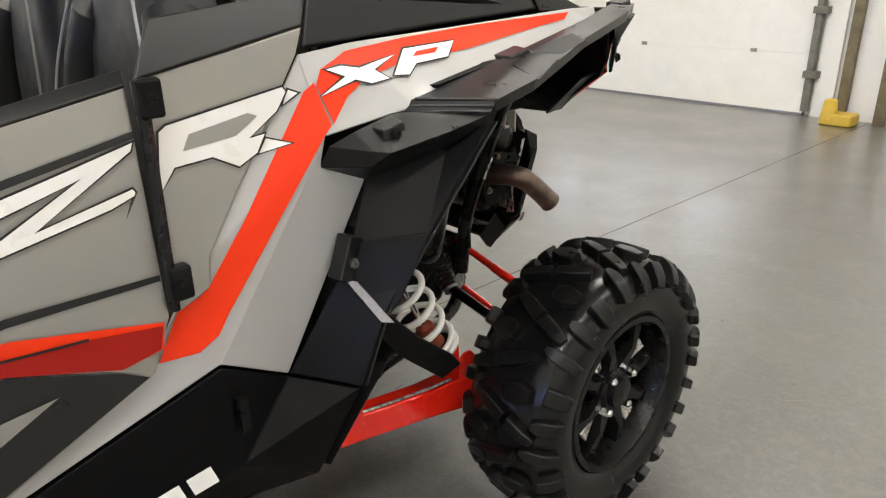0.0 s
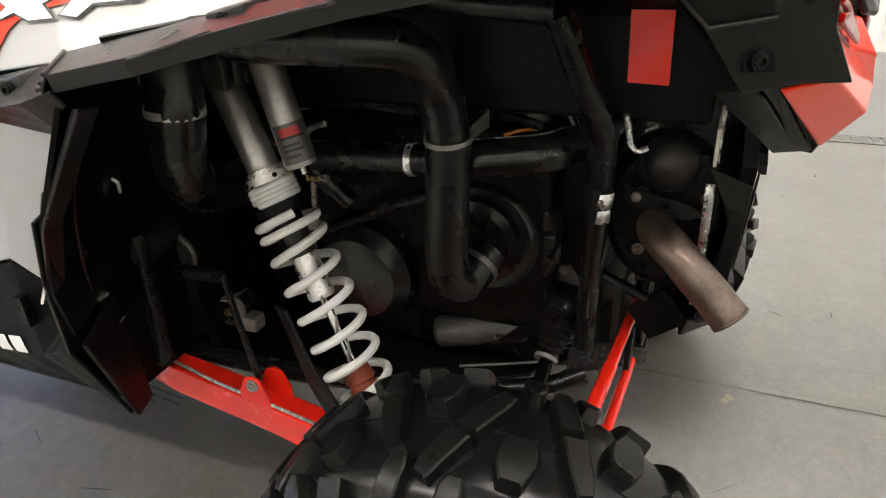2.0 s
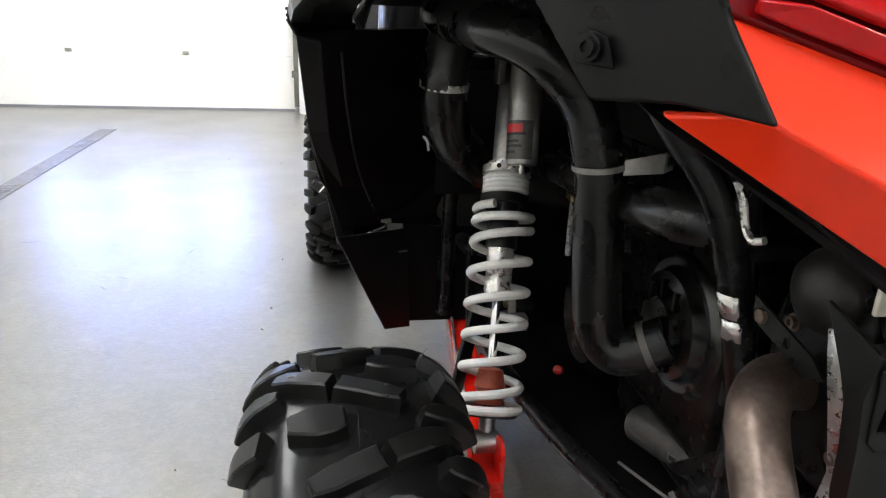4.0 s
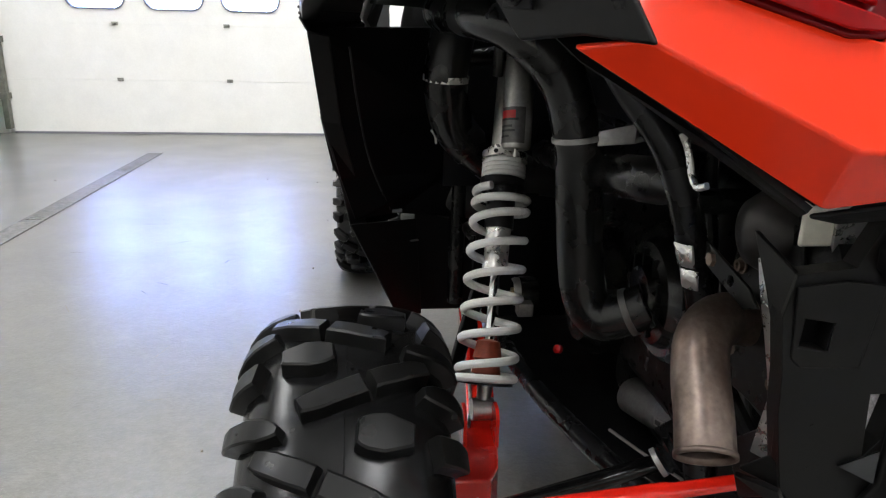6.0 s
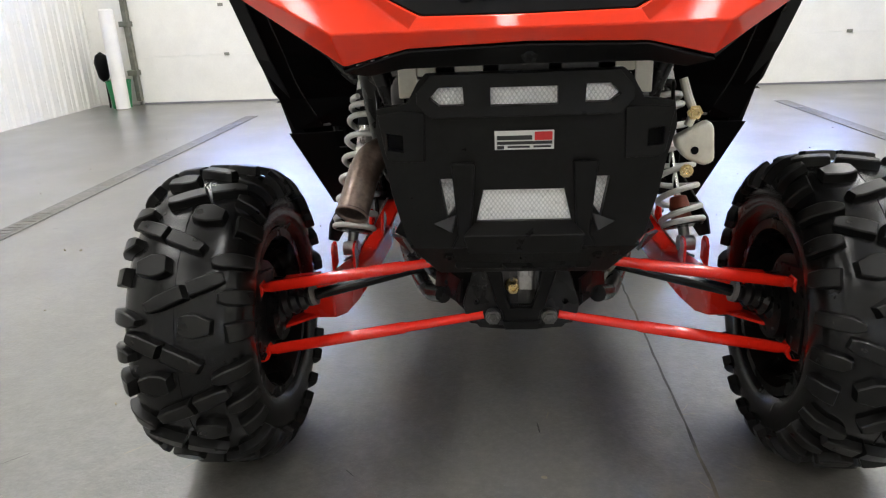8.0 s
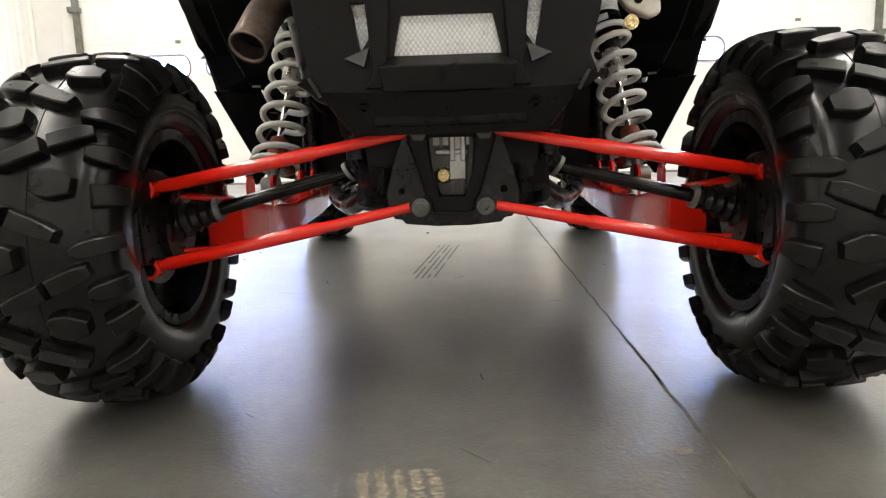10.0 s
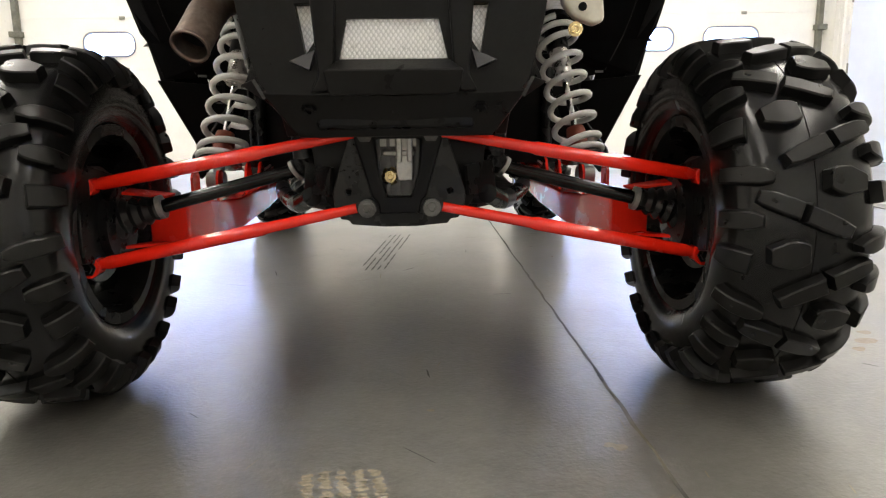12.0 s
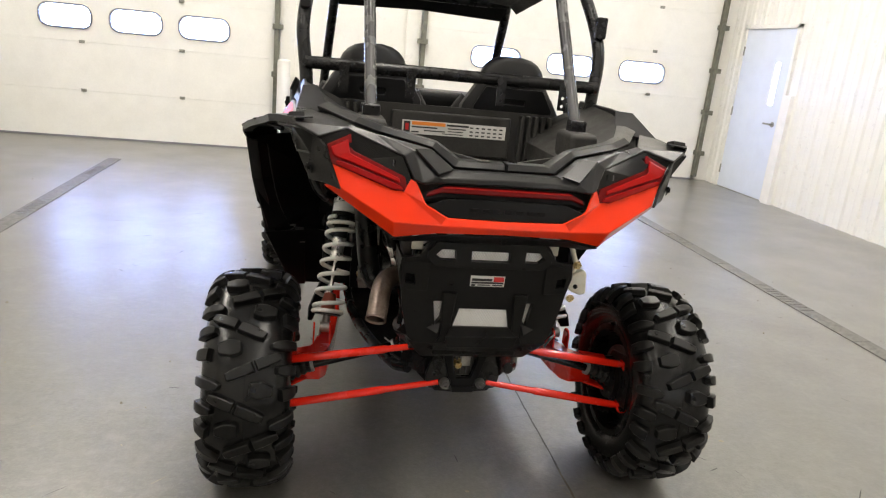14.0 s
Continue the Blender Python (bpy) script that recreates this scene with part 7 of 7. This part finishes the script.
for s in (-1, 1):
    bm = bmesh.new()
    for k in range(5):
        box(bm, *sorted((s * (0.27 + 0.028 * k), s * (0.285 + 0.028 * k))), 0.490, 0.525, 0.97, 1.19)
    part("bulkhead_rib", bm, "bedplastic", bed, bevel=0.004)
    bm = boxed(*sorted((s * 0.29, s * 0.385)), -0.02, 0.14, 1.10, 1.192)
    part("bar_foot", bm, "bedplastic", bed, bevel=0.02)
    bm = shell([(-0.56, -0.07, 1.192), (-0.545, 0.12, 1.262), (-0.50, 0.16, 1.262), (-0.46, 0.05, 1.20), (-0.50, -0.04, 1.20), (-0.565, 0.10, 1.20)], [(0, 5, 1), (0, 1, 3, 4), (1, 2, 3)], s)
    part("rail_horn", bm, "plastic2", bed, "dark grey moulded rail end", solid=0.008, bevel=0.005)
part("bulkhead_panel", boxed(-0.225, 0.235, 0.497, 0.52, 1.02, 1.175), "bedplastic", bed, bevel=0.006)
lab = part("warning_label", boxed(-0.184, 0.216, 0.494, 0.4975, 1.092, 1.142), "sign", bed, "silver load label with an orange heading and unreadable dark bars")
part("label_heading", boxed(-0.148, -0.02, 0.4925, 0.4938, 1.126, 1.139), "orange", lab)
bm = boxed(-0.178, -0.154, 0.4925, 0.4938, 1.098, 1.138)
for x0, x1, z0, z1 in ((-0.015, 0.07, 1.129, 1.136), (-0.148, -0.05, 1.116, 1.121), (-0.10, -0.02, 1.105, 1.109), (-0.148, -0.12, 1.098, 1.103), (-0.01, 0.06, 1.118, 1.122), (-0.01, 0.05, 1.108, 1.111), (-0.03, 0.05, 1.098, 1.101)):
    box(bm, x0, x1, 0.4925, 0.4938, z0, z1)
for k in range(6):
    for z0 in (1.127, 1.112, 1.098):
        box(bm, 0.075 + 0.023 * k, 0.088 + 0.023 * k, 0.4925, 0.4938, z0, z0 + 0.005)
part("label_text", bm, "ink", lab)
part("label_mark", boxed(-0.172, -0.160, 0.4918, 0.4926, 1.106, 1.130), "redink", lab)
gate = part("tailgate", boxed(-0.115, 0.115, -0.285, -0.262, 1.0, 1.122), "plastic", bed, bevel=0.006)
part("gate_latch", tube([(-0.03, 0.10, 0.97), (-0.045, 0.09, 1.03), (-0.03, 0.08, 1.02), (-0.02, 0.08, 0.98)], 0.006, 8), "tube", bed)
for k in range(4):
    part("gate_detail", boxed(-0.075 + 0.009 * k, -0.069 + 0.009 * k, -0.322, -0.310, 1.1305, 1.1335), "alloydark", gate)

# ------------------------------------------------ cage, seats, roof
for s in (-1, 1):
    part("cage_tube", tube([P(s, -0.335, 0.065, 1.18), P(s, -0.341, 0.35, 1.53), P(s, -0.345, 0.56, 1.79)], 0.0195, 18, False), "bar", car, "dark satin roof support bar")
    part("bar_clamp", boxed(*sorted((s * 0.308, s * 0.362)), 0.045, 0.095, 1.18, 1.225), "tube", car, bevel=0.006)
    part("cage_tube", tube([P(s, -0.535, 0.50, 1.18), P(s, -0.545, 0.50, 1.30), P(s, -0.560, 0.54, 1.45), P(s, -0.537, 0.64, 1.61), P(s, -0.490, 0.74, 1.74), P(s, -0.46, 0.95, 1.77), P(s, -0.43, 1.45, 1.68), P(s, -0.44, 1.60, 1.56), P(s, -0.47, 1.90, 1.15)], 0.0235, 16), "tube", car, "black roll cage tube")
    part("grab_mount", boxed(*sorted((s * 0.535, s * 0.575)), 0.52, 0.56, 1.50, 1.58), "tube", car, bevel=0.008)
hb = part("cage_tube", tube([(-0.548, 0.48, 1.318), (0.548, 0.48, 1.318)], 0.0225, 18, False), "tube", car, "black roll cage cross tube")
for x in (-0.41, -0.17, 0.17, 0.41):
    bm = plate([(x - 0.016, 1.225), (x + 0.016, 1.225), (x + 0.018, 1.33), (x - 0.018, 1.33)], [rounded(x - 0.006, x + 0.006, 1.235, 1.247, 0.005, 2), rounded(x - 0.006, x + 0.006, 1.265, 1.277, 0.005, 2)], 0.006, lambda u, v, w: (u, 0.455 - w, v))
    part("belt_bracket", bm, "tube", hb, bevel=0.002)
part("cage_tube", tube([(-0.43, 1.5, 1.65), (0.43, 1.5, 1.65)], 0.022, 12, False), "tube", car)
part("cage_tube", tube([(-0.48, 0.76, 1.745), (0.48, 0.76, 1.745)], 0.022, 12, False), "tube", car)
bm = both([(0, 0.62, 1.82), (-0.50, 0.62, 1.79), (0, 1.50, 1.69), (-0.44, 1.50, 1.66), (-0.42, 1.60, 1.585), (0, 1.62, 1.60), (-0.54, 0.70, 1.75), (-0.48, 1.48, 1.62)], [(0, 1, 3, 2), (2, 3, 4, 5), (1, 6, 7, 3)])
part("roof", bm, "plastic", car, "black moulded roof panel", solid=0.02, bevel=0.01)


def seat(x):
    bm = bmesh.new()
    prof = [(0.70, 0.72, 0.20), (0.735, 0.90, 0.225), (0.725, 1.08, 0.225), (0.715, 1.20, 0.205), (0.710, 1.265, 0.165), (0.708, 1.30, 0.142), (0.709, 1.33, 0.133), (0.712, 1.355, 0.122), (0.715, 1.377, 0.103), (0.719, 1.394, 0.074), (0.724, 1.403, 0.034)]
    rings = []
    for y, z, w in prof:
        ring = []
        for k in range(20):
            a = 2 * math.pi * k / 20
            cx, cy = math.cos(a), math.sin(a)
            ring.append(bm.verts.new((x + w * math.copysign(abs(cx) ** 0.6, cx), y + 0.055 + 0.055 * math.copysign(abs(cy) ** 0.6, cy), z)))
        rings.append(ring)
    for a, b in zip(rings, rings[1:]):
        for k in range(20):
            bm.faces.new((a[k], a[(k + 1) % 20], b[(k + 1) % 20], b[k]))
    bm.faces.new(rings[0])
    bm.faces.new(rings[-1])
    st = part("seat", bm, "seat", car, "black bucket seat with a moulded back shell")
    part("seat_cushion", boxed(x - 0.22, x + 0.22, 0.72, 1.25, 0.62, 0.76), "seat", st, bevel=0.05)
    for sg in (-1, 1):
        part("side_bolster", tube([(x + sg * 0.20, 0.78, 0.80), (x + sg * 0.235, 0.83, 0.95), (x + sg * 0.225, 0.82, 1.10), (x + sg * 0.16, 0.80, 1.22)], 0.042, 12), "seat", st)
        part("piping", tube([(x + sg * 0.205, 0.83, 0.78), (x + sg * 0.245, 0.885, 0.95), (x + sg * 0.225, 0.875, 1.10), (x + sg * 0.14, 0.845, 1.26)], 0.0025, 6), "stitch", st, "pale piping")
    bm = plate([(x - 0.15, 1.06), (x + 0.15, 1.06), (x + 0.165, 1.20), (x + 0.12, 1.28), (x - 0.12, 1.28), (x - 0.165, 1.20)], [rounded(x - 0.05, x + 0.05, 1.215, 1.235, 0.008, 2)], 0.012, lambda u, v, w: (u, 0.695 - w, v))
    part("back_shell", bm, "plastic", st, bevel=0.006)
    return st


seat(-0.287)
seat(0.287)
part("dashboard", boxed(-0.50, 0.50, 1.75, 2.05, 0.75, 1.18), "plastic", car, "black dashboard", bevel=0.05)
part("console", boxed(-0.07, 0.07, 0.80, 1.75, 0.55, 0.85), "plastic", car, bevel=0.03)
part("firewall", boxed(-0.33, 0.33, 0.690, 0.715, 0.40, 1.18), "liner", car)
for s in (-1, 1):
    part("upper_firewall", boxed(*sorted((s * 0.33, s * 0.47)), 0.690, 0.715, 0.72, 1.18), "liner", car)
    part("lower_firewall", boxed(*sorted((s * 0.33, s * 0.53)), 0.745, 0.765, 0.40, 0.76), "liner", car)
    part("sill_floor", boxed(*sorted((s * 0.33, s * 0.53)), 0.765, 1.90, 0.40, 0.43), "liner", car)
part("cab_floor", boxed(-0.33, 0.33, 0.715, 2.1, 0.42, 0.45), "liner", car)
# front bodywork, seen past the flare
for s in (-1, 1):
    bm = shell([(-0.50, 1.72, 0.97), (-0.52, 1.72, 0.50), (-0.50, 1.90, 0.80), (-0.60, 2.02, 0.90), (-0.62, 2.35, 0.93), (-0.52, 2.70, 0.85), (-0.38, 2.72, 0.85), (-0.40, 1.75, 1.06)], [(0, 1, 2, 3), (0, 3, 4, 7), (4, 5, 6, 7)], s)
    part("front_fender", bm, "silver", car, "silver front fender", solid=0.008, bevel=0.005)
    part("front_arm", tube([P(s, -0.22, 2.15, 0.42), P(s, -0.60, 2.28, 0.33)], 0.016, 10, False), "redarm", car)
    part("front_arm", tube([P(s, -0.22, 2.42, 0.42), P(s, -0.60, 2.30, 0.33)], 0.016, 10, False), "redarm", car)
bm = both([(-0.40, 1.75, 1.06), (0, 1.75, 1.10), (0, 2.72, 0.90), (-0.38, 2.72, 0.85), (-0.36, 2.82, 0.55), (0, 2.85, 0.55)], [(0, 1, 2, 3), (3, 2, 5, 4)])
part("hood", bm, "silver", car, "silver hood", solid=0.01, bevel=0.01)
part("front_frame", boxed(-0.24, 0.24, 2.0, 2.62, 0.38, 0.80), "liner", car, bevel=0.03)
# pale moulded bracket by the right-hand shock, with its bolts
bm = plate([(0.288, 0.752), (0.318, 0.768), (0.350, 0.784), (0.361, 0.772), (0.367, 0.705), (0.348, 0.696), (0.311, 0.711), (0.294, 0.732)], [], 0.030, lambda u, v, w: (u, -0.145 + w, v))
bot = part("pale_bracket", bm, "bottle", car, "cream moulded plastic bracket beside the shock", bevel=0.008)
# Black disc laid on the plastic in place of a hole's shade.
part("bracket_hole_disc", lathe([(0, 0.0075), (0.003, 0.0075), (0.003, 0.0)], 14, along((0.326, -0.1445, 0.728), (0.326, -1, 0.728))), "liner", bot)
bm = bmesh.new()
hexbolt(bm, (0.313, -0.150, 0.690), (0, -1, 0), 0.009, 0.008)
part("bracket_bolt", bm, "brass", bot, "plated bolt")
bm = bmesh.new()
hexbolt(bm, (0.320, -0.150, 0.800), (0, -1, 0), 0.010, 0.010)
part("bracket_bolt", bm, "brass", bot)
part("bracket_strap", tube([(0.312, -0.14, 0.775), (0.318, -0.145, 0.800), (0.308, -0.14, 0.830), (0.30, -0.13, 0.86)], 0.008, 10), "bottle", bot)
